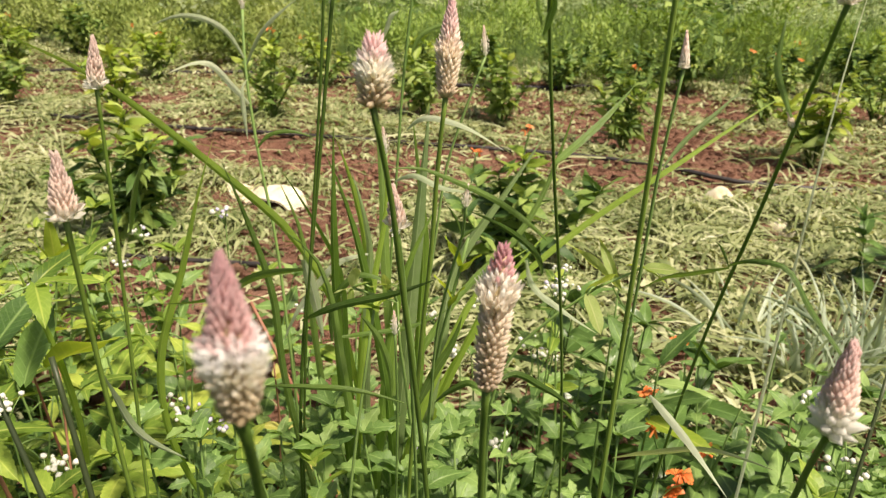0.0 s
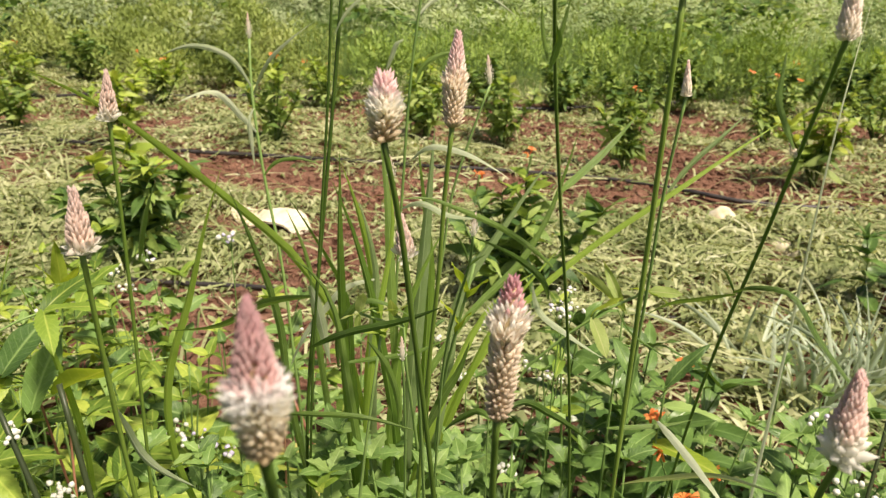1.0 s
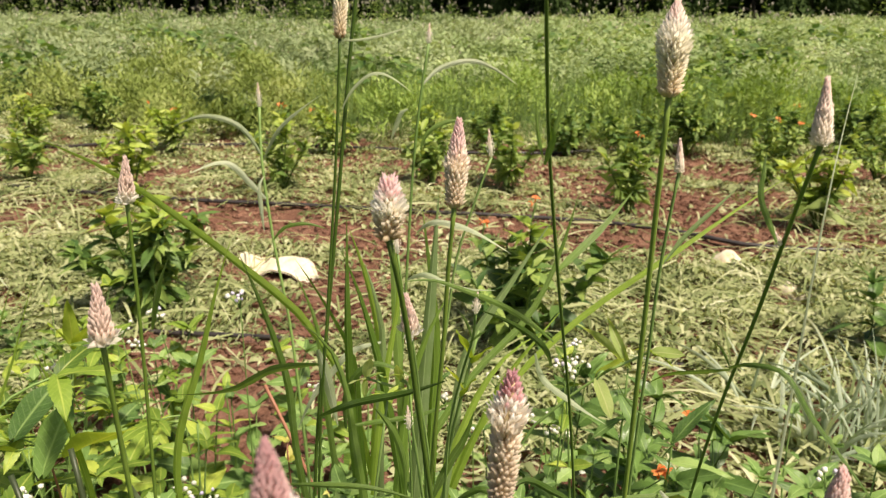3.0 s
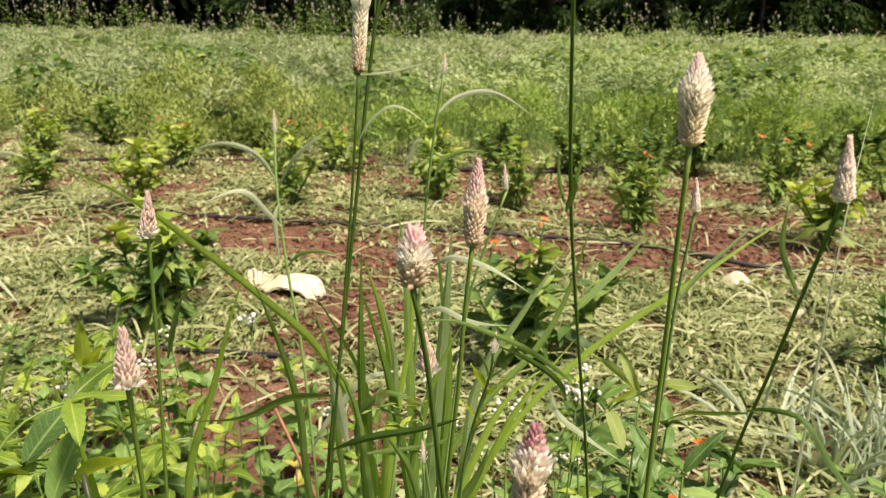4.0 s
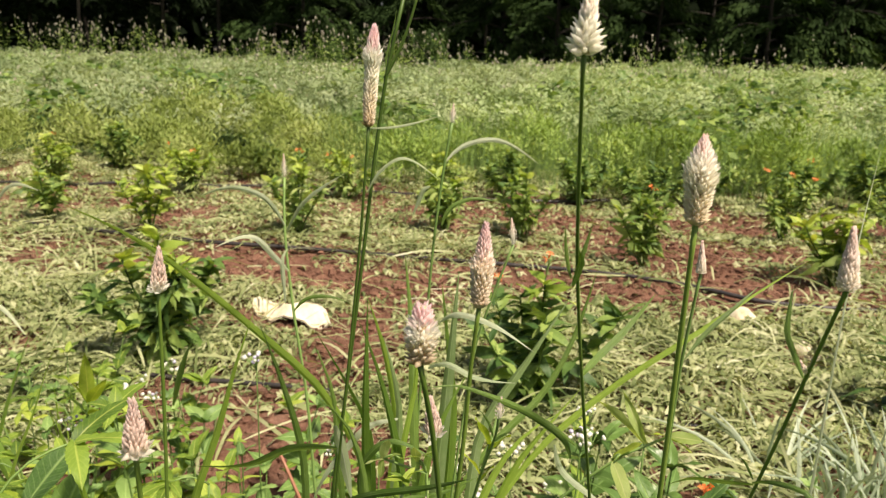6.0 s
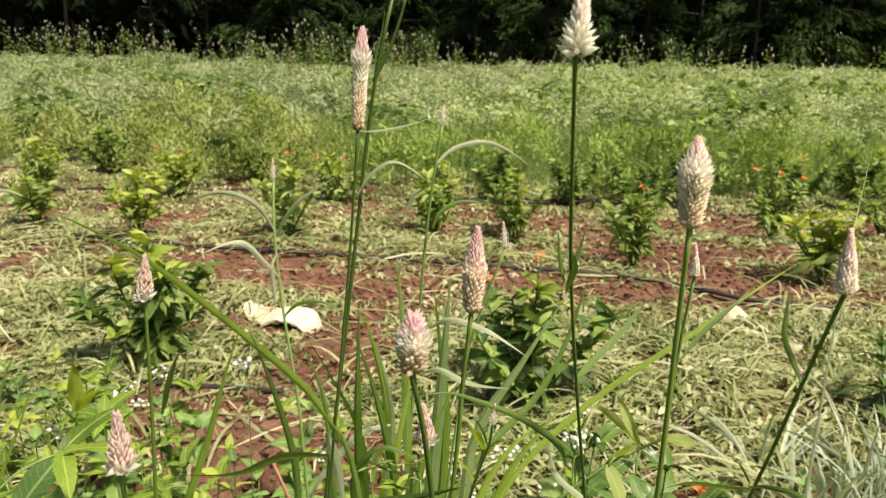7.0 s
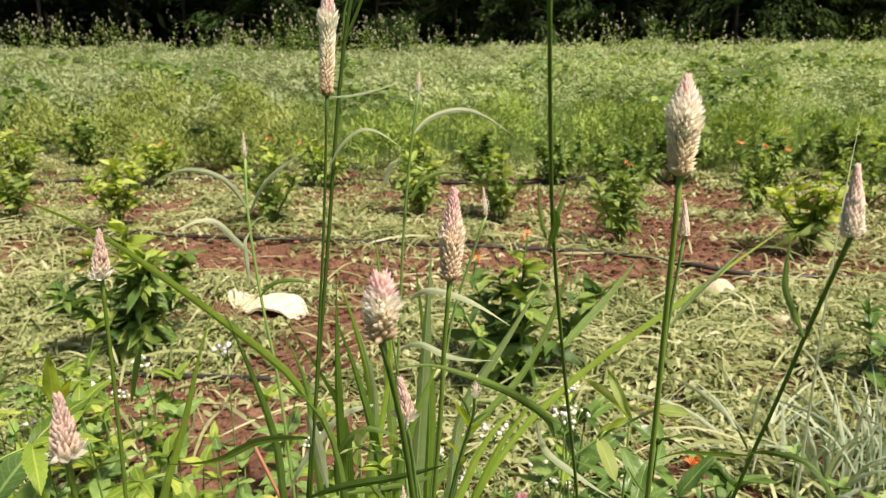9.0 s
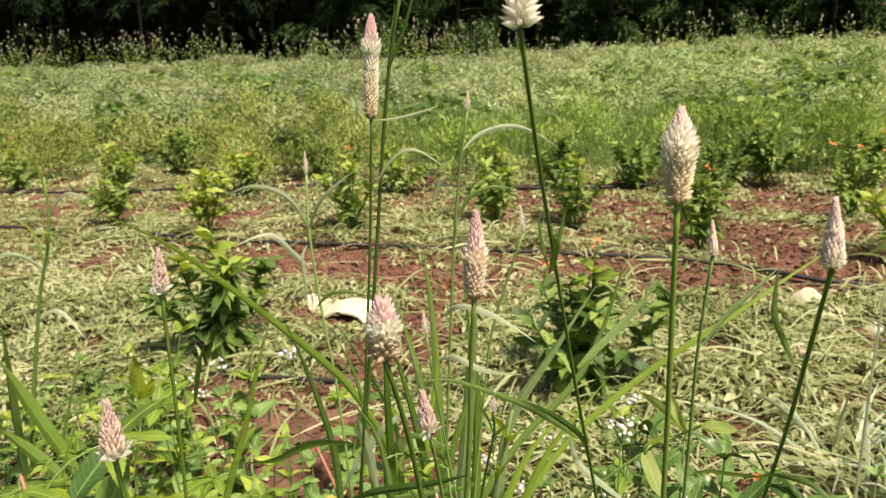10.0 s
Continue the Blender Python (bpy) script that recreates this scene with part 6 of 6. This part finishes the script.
for i in range(16):
    r_ = random.Random(950 + i)
    wx, wy = r_.uniform(-1.25, -0.5), r_.uniform(0.95, 1.5)
    if wx > -1.0:
        continue
    weed(("lime", "oval", "lobed", "palmate")[i % 4], wx, wy, r_.uniform(0.16, 0.30), r_.uniform(0.06, 0.09), 4, 970 + i)


for i in range(10):
    r_ = random.Random(450 + i)
    wx, wy = r_.uniform(-0.85, -0.25), r_.uniform(0.85, 1.12)
    weed(("lime", "oval", "lobed")[i % 3], wx, wy, r_.uniform(0.22, 0.36), r_.uniform(0.055, 0.085), 4, 470 + i)


for i in range(18):
    r_ = random.Random(650 + i)
    wx, wy = r_.uniform(1.0, 2.4) * (1 if i % 2 else -1), r_.uniform(0.0, 1.1)
    weed(("oval", "lobed", "lime")[i % 3], wx, wy, r_.uniform(0.15, 0.32), r_.uniform(0.05, 0.085), 4, 670 + i)


def fan_leaf(top, root, hub, angles, size, seed):
    """One leaf of large toothed leaflets that spread from the end of its stalk."""
    rng = np.random.default_rng(seed)
    root, hub = np.array(root), np.array(hub)
    part("leaf_stalk", tube("leaf_stalk", spline([root, (root + hub) / 2 + np.array([0, 0, 0.02]), hub], 6), np.linspace(0.0017, 0.0012, 6), STEM_PALE, 6), top)
    for j, (a, rise) in enumerate(angles):
        part("leaflet", KINDS["palmate"][0][j % 3], top, "", aim(hub, (math.cos(a), math.sin(a), rise), size * rng.uniform(0.85, 1.15), rng.normal(0, 14)))


fan_base = (-0.46, 0.40, float(height(-0.46, 0.40)) - 0.01)
fan = thing("weed", fan_base, "tall weed with fans of large toothed yellow-green leaflets", "weed", "weeds among the grass")
fan_stem = spline([(0, 0, 0), (0.01, -0.02, 0.25), (-0.005, -0.04, 0.47), (-0.03, -0.03, 0.60)], 14)
part("stem", tube("stem", fan_stem, np.linspace(0.0034, 0.0018, 14), STEM_RED, 8), fan)
fan_leaf(fan, fan_stem[9], (0.005, -0.055, 0.475), ((-0.5, -0.1), (-1.5, -0.5), (0.5, 0.25), (1.6, 0.5), (3.6, 0.0)), 0.075, 1)
fan_leaf(fan, fan_stem[11], (-0.05, -0.05, 0.565), ((-0.3, 0.2), (-1.4, -0.6), (0.9, 0.5), (3.3, 0.0)), 0.07, 2)
fan_leaf(fan, fan_stem[6], (0.06, -0.04, 0.39), ((0.0, 0.0), (-1.1, -0.3), (1.2, 0.4), (2.6, 0.2), (-2.2, -0.3)), 0.08, 3)
fan_leaf(fan, fan_stem[12], (0.05, 0.02, 0.62), ((0.1, 0.3), (1.2, 0.6), (-0.9, 0.1)), 0.065, 4)


def broad_weed(base, stem_pts, leaves, label, mat=None):
    """A weed with a bent stem and a few single leaves; each leaf is a foot, a tip, a mesh and a roll."""
    b = np.array([base[0], base[1], float(height(base[0], base[1])) - 0.01])
    top = thing("weed", tuple(b), label, "weed", "weeds among the grass")
    path = spline([b] + [np.array(p) for p in stem_pts], 16) - b
    part("stem", tube("stem", path, np.linspace(0.0028, 0.0013, 16), mat or STEM_PALE, 7), top)
    for foot, tip, mesh, roll in leaves:
        f, t = np.array(foot) - b, np.array(tip) - b
        k = path[int(np.argmin(np.linalg.norm(path - f, axis=1)))]
        if np.linalg.norm(k - f) > 0.004:
            part("leaf_stalk", tube("leaf_stalk", spline([k, (k + f) / 2 + np.array([0, 0, 0.004]), f], 5), np.linspace(0.0011, 0.0009, 5), STEM_PALE, 5), top)
        part("leaf", mesh, top, "", aim(f, t - f, float(np.linalg.norm(t - f)) * 1.04, roll))
    return top


OVAL_WIDE = leaf_mesh("leaf", LEAF_MID, 0.54, 0, 0, 0.12, 0.45, 12, 0.2, 5)
OVAL_LIME = leaf_mesh("leaf", LEAF_FRESH, 0.40, 9, 0.05, 0.10, 0.45, 19, 0.25, 6)
HANGING = leaf_mesh("leaf", LEAF_PALE, 0.46, 11, 0.06, 0.05, 0.45, 23, 0.2, 7)
TOOTHED = leaf_mesh("leaf", LEAF_MID, 0.27, 9, 0.16, 0.2, 0.5, 23, 0.35, 8)
OVAL_PALE = leaf_mesh("leaf", LEAF_PALE, 0.42, 0, 0, 0.10, 0.5, 10, 0.2, 11)
LANCE_LIME = leaf_mesh("leaf", LEAF_FRESH, 0.24, 0, 0, 0.12, 0.4, 10, 0.3, 9)
ROLLED = leaf_mesh("leaf", LEAF_PALE, 0.17, 0, 0, 0.1, 0.5, 12, 0.7, 10)
broad_weed((-0.45, 0.50), [(-0.46, 0.47, 0.30), (-0.455, 0.44, 0.49)], [((-0.475, 0.42, 0.520), (-0.450, 0.47, 0.572), OVAL_WIDE, 10), ((-0.433, 0.40, 0.490), (-0.425, 0.45, 0.562), OVAL_WIDE, -10), ((-0.477, 0.42, 0.502), (-0.530, 0.40, 0.518), OVAL_LIME, 40), ((-0.482, 0.44, 0.495), (-0.545, 0.43, 0.530), OVAL_LIME, 30), ((-0.414, 0.42, 0.501), (-0.322, 0.41, 0.564), OVAL_LIME, -35)], "weed with broad oval leaves, some lit yellow-green", STEM_RED)
broad_weed((-0.72, 0.82), [(-0.702, 0.80, 0.236), (-0.679, 0.80, 0.337), (-0.660, 0.80, 0.433)], [((-0.662, 0.80, 0.423), (-0.682, 0.79, 0.485), LANCE_LIME, 20), ((-0.659, 0.80, 0.428), (-0.610, 0.78, 0.495), LANCE_LIME, -30), ((-0.660, 0.80, 0.433), (-0.653, 0.79, 0.530), LANCE_LIME, 10), ((-0.665, 0.80, 0.402), (-0.697, 0.79, 0.458), OVAL_WIDE, 30), ((-0.663, 0.80, 0.407), (-0.610, 0.79, 0.436), LANCE_LIME, -30), ((-0.69, 0.80, 0.30), (-0.60, 0.78, 0.34), LANCE_LIME, -20), ((-0.69, 0.80, 0.28), (-0.77, 0.78, 0.32), LANCE_LIME, 20)], "slim upright weed with fresh lance leaves")
broad_weed((0.05, 0.50), [(0.075, 0.46, 0.30), (0.104, 0.448, 0.564), (0.135, 0.448, 0.598), (0.161, 0.448, 0.624), (0.181, 0.448, 0.638), (0.215, 0.448, 0.658)], [((0.163, 0.44, 0.627), (0.179, 0.418, 0.596), HANGING, 0), ((0.215, 0.448, 0.658), (0.195, 0.44, 0.665), OVAL_LIME, 20), ((0.215, 0.448, 0.658), (0.238, 0.44, 0.649), OVAL_LIME, -20), ((0.217, 0.448, 0.658), (0.247, 0.44, 0.661), HANGING, 30), ((0.163, 0.448, 0.625), (0.185, 0.44, 0.655), OVAL_LIME, 10)], "leaning weed stem with a pale hanging leaf and small oval leaves")
broad_weed((0.24, 0.64), [(0.23, 0.63, 0.30), (0.228, 0.62, 0.54)], [((0.228, 0.62, 0.548), (0.165, 0.66, 0.598), ROLLED, 60), ((0.230, 0.62, 0.550), (0.200, 0.66, 0.602), ROLLED, -50), ((0.220, 0.62, 0.510), (0.256, 0.555, 0.470), TOOTHED, 0), ((0.249, 0.60, 0.500), (0.222, 0.545, 0.470), TOOTHED, 10), ((0.235, 0.62, 0.48), (0.18, 0.60, 0.46), TOOTHED, 0)], "weed with pale rolled leaves over dark toothed ones")
broad_weed((0.30, 0.66), [(0.295, 0.63, 0.25), (0.290, 0.60, 0.45)], [((0.290, 0.60, 0.455), (0.330, 0.61, 0.520), TOOTHED, 20), ((0.288, 0.60, 0.45), (0.262, 0.56, 0.49), TOOTHED, -20), ((0.29, 0.61, 0.42), (0.36, 0.58, 0.44), TOOTHED, 0), ((0.29, 0.61, 0.38), (0.24, 0.55, 0.40), TOOTHED, 0), ((0.292, 0.61, 0.36), (0.37, 0.56, 0.36), OVAL_LIME, 0)], "weed with dark wavy toothed leaves")
broad_weed((0.02, 0.47), [(-0.018, 0.370, 0.613), (-0.022, 0.360, 0.654), (-0.040, 0.360, 0.659), (-0.057, 0.360, 0.657)], [((-0.057, 0.360, 0.658), (-0.053, 0.354, 0.683), OVAL_PALE, 0), ((-0.058, 0.360, 0.656), (-0.059, 0.354, 0.640), OVAL_PALE, 10), ((-0.057, 0.360, 0.657), (-0.074, 0.354, 0.655), OVAL_PALE, 20), ((-0.041, 0.360, 0.659), (-0.022, 0.354, 0.669), OVAL_PALE, -20), ((-0.054, 0.360, 0.658), (-0.041, 0.354, 0.669), OVAL_PALE, 0), ((-0.026, 0.360, 0.657), (-0.027, 0.354, 0.678), OVAL_PALE, 0), ((-0.024, 0.360, 0.659), (-0.010, 0.354, 0.676), OVAL_PALE, 0)], "creeping weed with pale oval leaves in fours")
broad_weed((0.09, 0.45), [(0.027, 0.340, 0.631), (0.035, 0.330, 0.672), (0.042, 0.330, 0.701), (0.046, 0.330, 0.726)], [((0.041, 0.330, 0.697), (0.031, 0.320, 0.733), LANCE_LIME, 10), ((0.041, 0.330, 0.694), (0.056, 0.320, 0.720), LANCE_LIME, -20), ((0.034, 0.330, 0.669), (0.023, 0.320, 0.698), LANCE_LIME, 0), ((0.033, 0.330, 0.661), (0.043, 0.320, 0.689), LANCE_LIME, 0)], "thin branching weed with narrow fresh leaves")
lone = thing("grass_clump", (-0.60, 0.52, float(height(-0.60, 0.52)) - 0.01), "two bright yellow-green grass blades", "grass")
leaf_on(lone, [(-0.60, 0.52, 0.0), (-0.59, 0.51, 0.30), (-0.561, 0.500, 0.498), (-0.524, 0.500, 0.577), (-0.497, 0.500, 0.640), (-0.477, 0.500, 0.684)], 0.0075, BLADE_BRIGHT, 0.2, taper=5.5)
leaf_on(lone, [(-0.60, 0.52, 0.0), (-0.43, 0.46, 0.30), (-0.405, 0.420, 0.525), (-0.419, 0.420, 0.588), (-0.432, 0.420, 0.635)], 0.0090, BLADE_BRIGHT, -0.2, taper=5.5)


def undergrowth():
    """Low seedlings and creepers that hide the soil, dark green for shaded gaps between the weeds."""
    rng = np.random.default_rng(12)
    n = 15000
    x, y = rng.uniform(-1.1, 1.05, n), rng.uniform(0.12, 1.12, n)
    keep = rng.random(n) < np.clip(1.25 - bare(x, y) - np.clip(y - 0.85, 0, 1) * 3, 0, 1)
    x, y = x[keep], y[keep]
    n = len(x)
    z = height(x, y) + 0.005 + 0.16 * rng.random(n) ** 1.5 * np.clip(1.3 - y, 0.25, 1)
    a = rng.random(n) * 6.28
    L = rng.uniform(0.018, 0.042, n)
    v, f = fine_leaves(np.stack([x, y, z], 1), np.stack([np.cos(a), np.sin(a), rng.uniform(0.0, 0.8, n)], 1), L, L * rng.uniform(0.35, 0.6, n), rng)
    uv = np.tile(np.array([(q, t) for t in (0, 0.3, 0.62, 1.0) for q in (0.0, 0.5, 1.0)]), (n, 1))
    ob = new("undergrowth", mesh_of("undergrowth", v, f, UNDER, uv))
    n = 16000
    x, y = rng.normal(0, 1.9, n), 1.1 - abs(rng.normal(0, 1.3, n))
    keep = (abs(x) > 1.05) | (y < 0.14)
    x, y = x[keep], y[keep]
    n = len(x)
    a = rng.random(n) * 6.28
    L = rng.uniform(0.03, 0.06, n)
    far, q = leaf_cloud(np.stack([x, y, height(x, y) + 0.1 * rng.random(n) ** 2], 1), np.stack([np.cos(a), np.sin(a), rng.uniform(0.1, 0.9, n)], 1), L, L * 0.4, 0.2, rng)
    outer = new("undergrowth", mesh_of("undergrowth", far, q, UNDER, smooth=False))
    tagged(outer, "low green weeds round the edge of the plot", "undergrowth", kind="stuff")
    tagged(ob, "low seedlings and creepers in dark green for the shaded gaps between weeds", "undergrowth", kind="stuff")


# Dark greens put the shade of the gaps between weeds into colour.
UNDER = leaf_mat("undergrowth_leaf", [(0.0, (0.03, 0.075, 0.018)), (1.0, (0.12, 0.22, 0.05))], 0.5, 0.25, 20.0, 0.3, 0.3)
undergrowth()
# dark glossy plants, some with orange flowers
FLOWERS_AT = {0: ((0.287, 0.62, 0.411), (0.372, 0.80, 0.395)), 1: ((0.298, 0.60, 0.367), (0.370, 0.60, 0.339)), 5: ((0.330, 0.55, 0.332), (0.321, 0.55, 0.298))}
for i, (wx, wy, h) in enumerate(((0.29, 0.84, 0.35), (0.37, 0.74, 0.31), (0.45, 0.90, 0.31), (0.20, 0.93, 0.37), (0.34, 0.98, 0.32), (0.27, 0.72, 0.30), (0.52, 0.78, 0.27), (1.30, 1.74, 0.36), (1.42, 1.66, 0.42), (1.44, 1.92, 0.36), (1.16, 1.86, 0.24))):
    p_ = weed("dark", wx, wy, h, 0.13, 6, 400 + i, STEM)
    tagged(p_, "crossandra plant with dark glossy leaves and orange flowers" if i < 7 else "", "bush" if i < 7 else "")
    r_ = random.Random(500 + i)
    for fx, fy, fz in FLOWERS_AT.get(i, ()):
        q_ = (fx - wx, fy - wy, fz)
        for j in range(3):
            part("flower", FLOWER, p_, "orange flower", Matrix.Translation(q_) @ pose(r_.uniform(-0.008, 0.008), r_.uniform(-0.008, 0.008), 0.004 * j, r_.uniform(-30, 60), r_.uniform(-40, 40), r_.uniform(0, 360)))
        part("flower_stalk", tube("flower_stalk", spline([(0, 0, h * 0.55), (q_[0] * 0.6, q_[1] * 0.6, (h * 0.55 + fz) / 2 + 0.02), (q_[0], q_[1], fz - 0.006)], 6), np.linspace(0.0016, 0.001, 6), STEM_PALE, 5), p_)
# pale-headed weeds by the large-leaved plants, then those round the grass clump
for i, (ax, ay, az, li) in enumerate(((-0.392, 0.32, 0.515, 0.0), (-0.45, 0.42, 0.353, 0.0), (-0.40, 0.40, 0.37, 0.0), (-0.331, 0.55, 0.343, 0.6), (-0.30, 0.56, 0.32, 0.8), (-0.603, 0.85, 0.44, 0.4), (-0.59, 0.95, 0.43, 0.1), (-0.317, 0.70, 0.578, 0.7), (-0.40, 0.62, 0.30, 0.1), (-0.006, 0.60, 0.50, 0.4), (-0.055, 0.55, 0.34, 0.4), (0.0, 0.55, 0.33, 0.5))):
    ageratum(ax, ay, az, 600 + i, li)
for i, (ax, ay, az, li) in enumerate(((0.086, 0.50, 0.385, 0.0), (0.136, 0.80, 0.35, 0.3), (0.16, 0.78, 0.34, 0.2), (0.189, 0.90, 0.43, 0.4), (0.022, 0.80, 0.318, 0.2), (0.158, 0.70, 0.494, 0.3), (0.175, 0.72, 0.49, 0.7), (0.06, 0.72, 0.46, 0.0), (-0.633, 0.95, 0.365, 0.3), (0.47, 0.46, 0.42, 0.0), (0.50, 0.62, 0.40, 0.2), (-0.70, 0.80, 0.38, 0.1), (-0.22, 0.74, 0.42, 0.0))):
    ageratum(ax, ay, az, 612 + i, li)


# ---- grass tufts ----
def tuft(x, y, tall, count, spread, mat, seed, label, width=0.007):
    rng = np.random.default_rng(seed)
    top = thing("grass_tuft", (x, y, float(height(x, y)) - 0.01), label, "grass", "grass tufts")
    for k in range(count):
        a = rng.random() * 6.28
        r = spread * math.sqrt(rng.random())
        h = tall * rng.uniform(0.55, 1.1)
        b = np.array([rng.normal(0, 0.03), rng.normal(0, 0.03), 0])
        e = b + np.array([r * math.cos(a), r * math.sin(a), h * (0.95 - 0.5 * r / spread)])
        mid = b + (e - b) * 0.5 + np.array([0, 0, h * 0.16])
        part("blade", blade_mesh("blade", [b, mid, e], width * rng.uniform(0.6, 1.2), mat, rng.normal(0, 0.9), 0.2, 8), top)


tuft(0.93, 1.28, 0.43, 36, 0.30, GREY_GRASS, 1, "tuft of long grey-green grass leaves on mulch", 0.011)
tuft(0.80, 1.24, 0.36, 30, 0.15, GREY_GRASS, 2, "upright tuft of broad grey-green grass", 0.011)
tuft(1.02, 1.36, 0.40, 30, 0.18, GREY_GRASS, 13, "upright tuft of broad grey-green grass", 0.011)
tuft(0.72, 1.45, 0.26, 16, 0.36, GREY_GRASS, 12, "low tuft of grey-green grass", 0.011)
tuft(1.45, 1.6, 0.40, 40, 0.3, GREY_GRASS, 3, "tuft of long grey-green grass leaves on mulch", 0.010)
tuft(-0.06, 0.52, 0.40, 9, 0.32, BLADE, 4, "clump of narrow green grass at the foot of the stems", 0.006)
tuft(-0.20, 0.62, 0.32, 7, 0.30, BLADE_MID, 5, "clump of narrow green grass at the foot of the stems", 0.006)
tuft(0.12, 0.60, 0.32, 8, 0.32, BLADE, 6, "clump of narrow green grass at the foot of the stems", 0.006)
tuft(-1.05, 1.25, 0.26, 24, 0.25, BLADE_BRIGHT, 7, "small tuft of fresh green grass", 0.006)
tuft(-0.95, 0.62, 0.62, 9, 0.25, BLADE_BRIGHT, 8, "few broad bright grass blades", 0.016)
tuft(0.62, 0.55, 0.34, 16, 0.2, BLADE, 9, "small clump of narrow green grass", 0.007)
tuft(2.2, 2.5, 0.3, 40, 0.35, GREY_GRASS, 10, "tuft of grey-green grass on mulch", 0.009)
tuft(-1.75, 1.2, 0.3, 24, 0.25, BLADE, 11, "small tuft of green grass", 0.007)


# young plant with narrow leaves, beside the rows
sap = thing("young_plant", (-1.25, 1.1, float(height(-1.25, 1.1)) - 0.01), "young upright plant with narrow pale leaves", "plant")
sp_ = spline([(-1.25, 1.1, 0), (-1.15, 1.1, 0.36), (-1.10, 1.1, 0.533), (-1.05, 1.1, 0.666), (-1.037, 1.1, 0.79)], 20) - np.array([-1.25, 1.1, 0])
part("stem", tube("stem", sp_, np.linspace(0.006, 0.0025, 20), STEM_PALE, 8), sap)
for k_, (dx, dz, w_) in enumerate(((0.14, 0.05, 0.009), (-0.11, 0.03, 0.009), (0.15, -0.02, 0.010), (-0.13, -0.08, 0.011), (0.045, 0.12, 0.007), (-0.035, 0.11, 0.007), (0.015, 0.14, 0.006), (-0.06, 0.07, 0.007), (0.06, 0.05, 0.006), (-0.02, 0.13, 0.006))):
    q_ = sp_[17 - 3 * k_] if k_ < 4 else sp_[19 - (k_ - 4)]
    part("leaf", blade_mesh("leaf", [q_, q_ + np.array([dx * 0.5, -0.02, abs(dz) * 0.7 + 0.02]), q_ + np.array([dx, -0.04, dz])], w_, BLADE_PALE if k_ < 4 else BLADE_BRIGHT, 0.2 * k_), sap)


def cut_stem(pts, r, label, mat=None):
    base = np.array([pts[0][0], pts[0][1], float(height(pts[0][0], pts[0][1])) - 0.01])
    path = spline([base] + [np.array(p) for p in pts[1:]], 16)
    ob = new("cut_stem", tube("cut_stem", path - base, np.linspace(r * 1.15, r, 16), mat or STEM_DARK, 9, 0.06))
    ob.location = base
    tagged(ob, label, "plant stem")


cut_stem([(-0.27, 0.28, 0), (-0.329, 0.33, 0.407), (-0.371, 0.37, 0.548)], 0.0030, "dark upright stem with its top cut off")
cut_stem([(-0.25, 0.24, 0), (-0.33, 0.28, 0.38), (-0.40, 0.32, 0.55)], 0.0028, "dark leaning stem with its top cut off")
cut_stem([(-0.08, 0.55, 0), (-0.185, 0.58, 0.364), (-0.223, 0.60, 0.434), (-0.258, 0.62, 0.490)], 0.0024, "reddish leaning weed stem", STEM_RED)
cut_stem([(0.40, 0.36, 0), (0.448, 0.40, 0.437), (0.475, 0.45, 0.56)], 0.0020, "thin brown leaning stem")
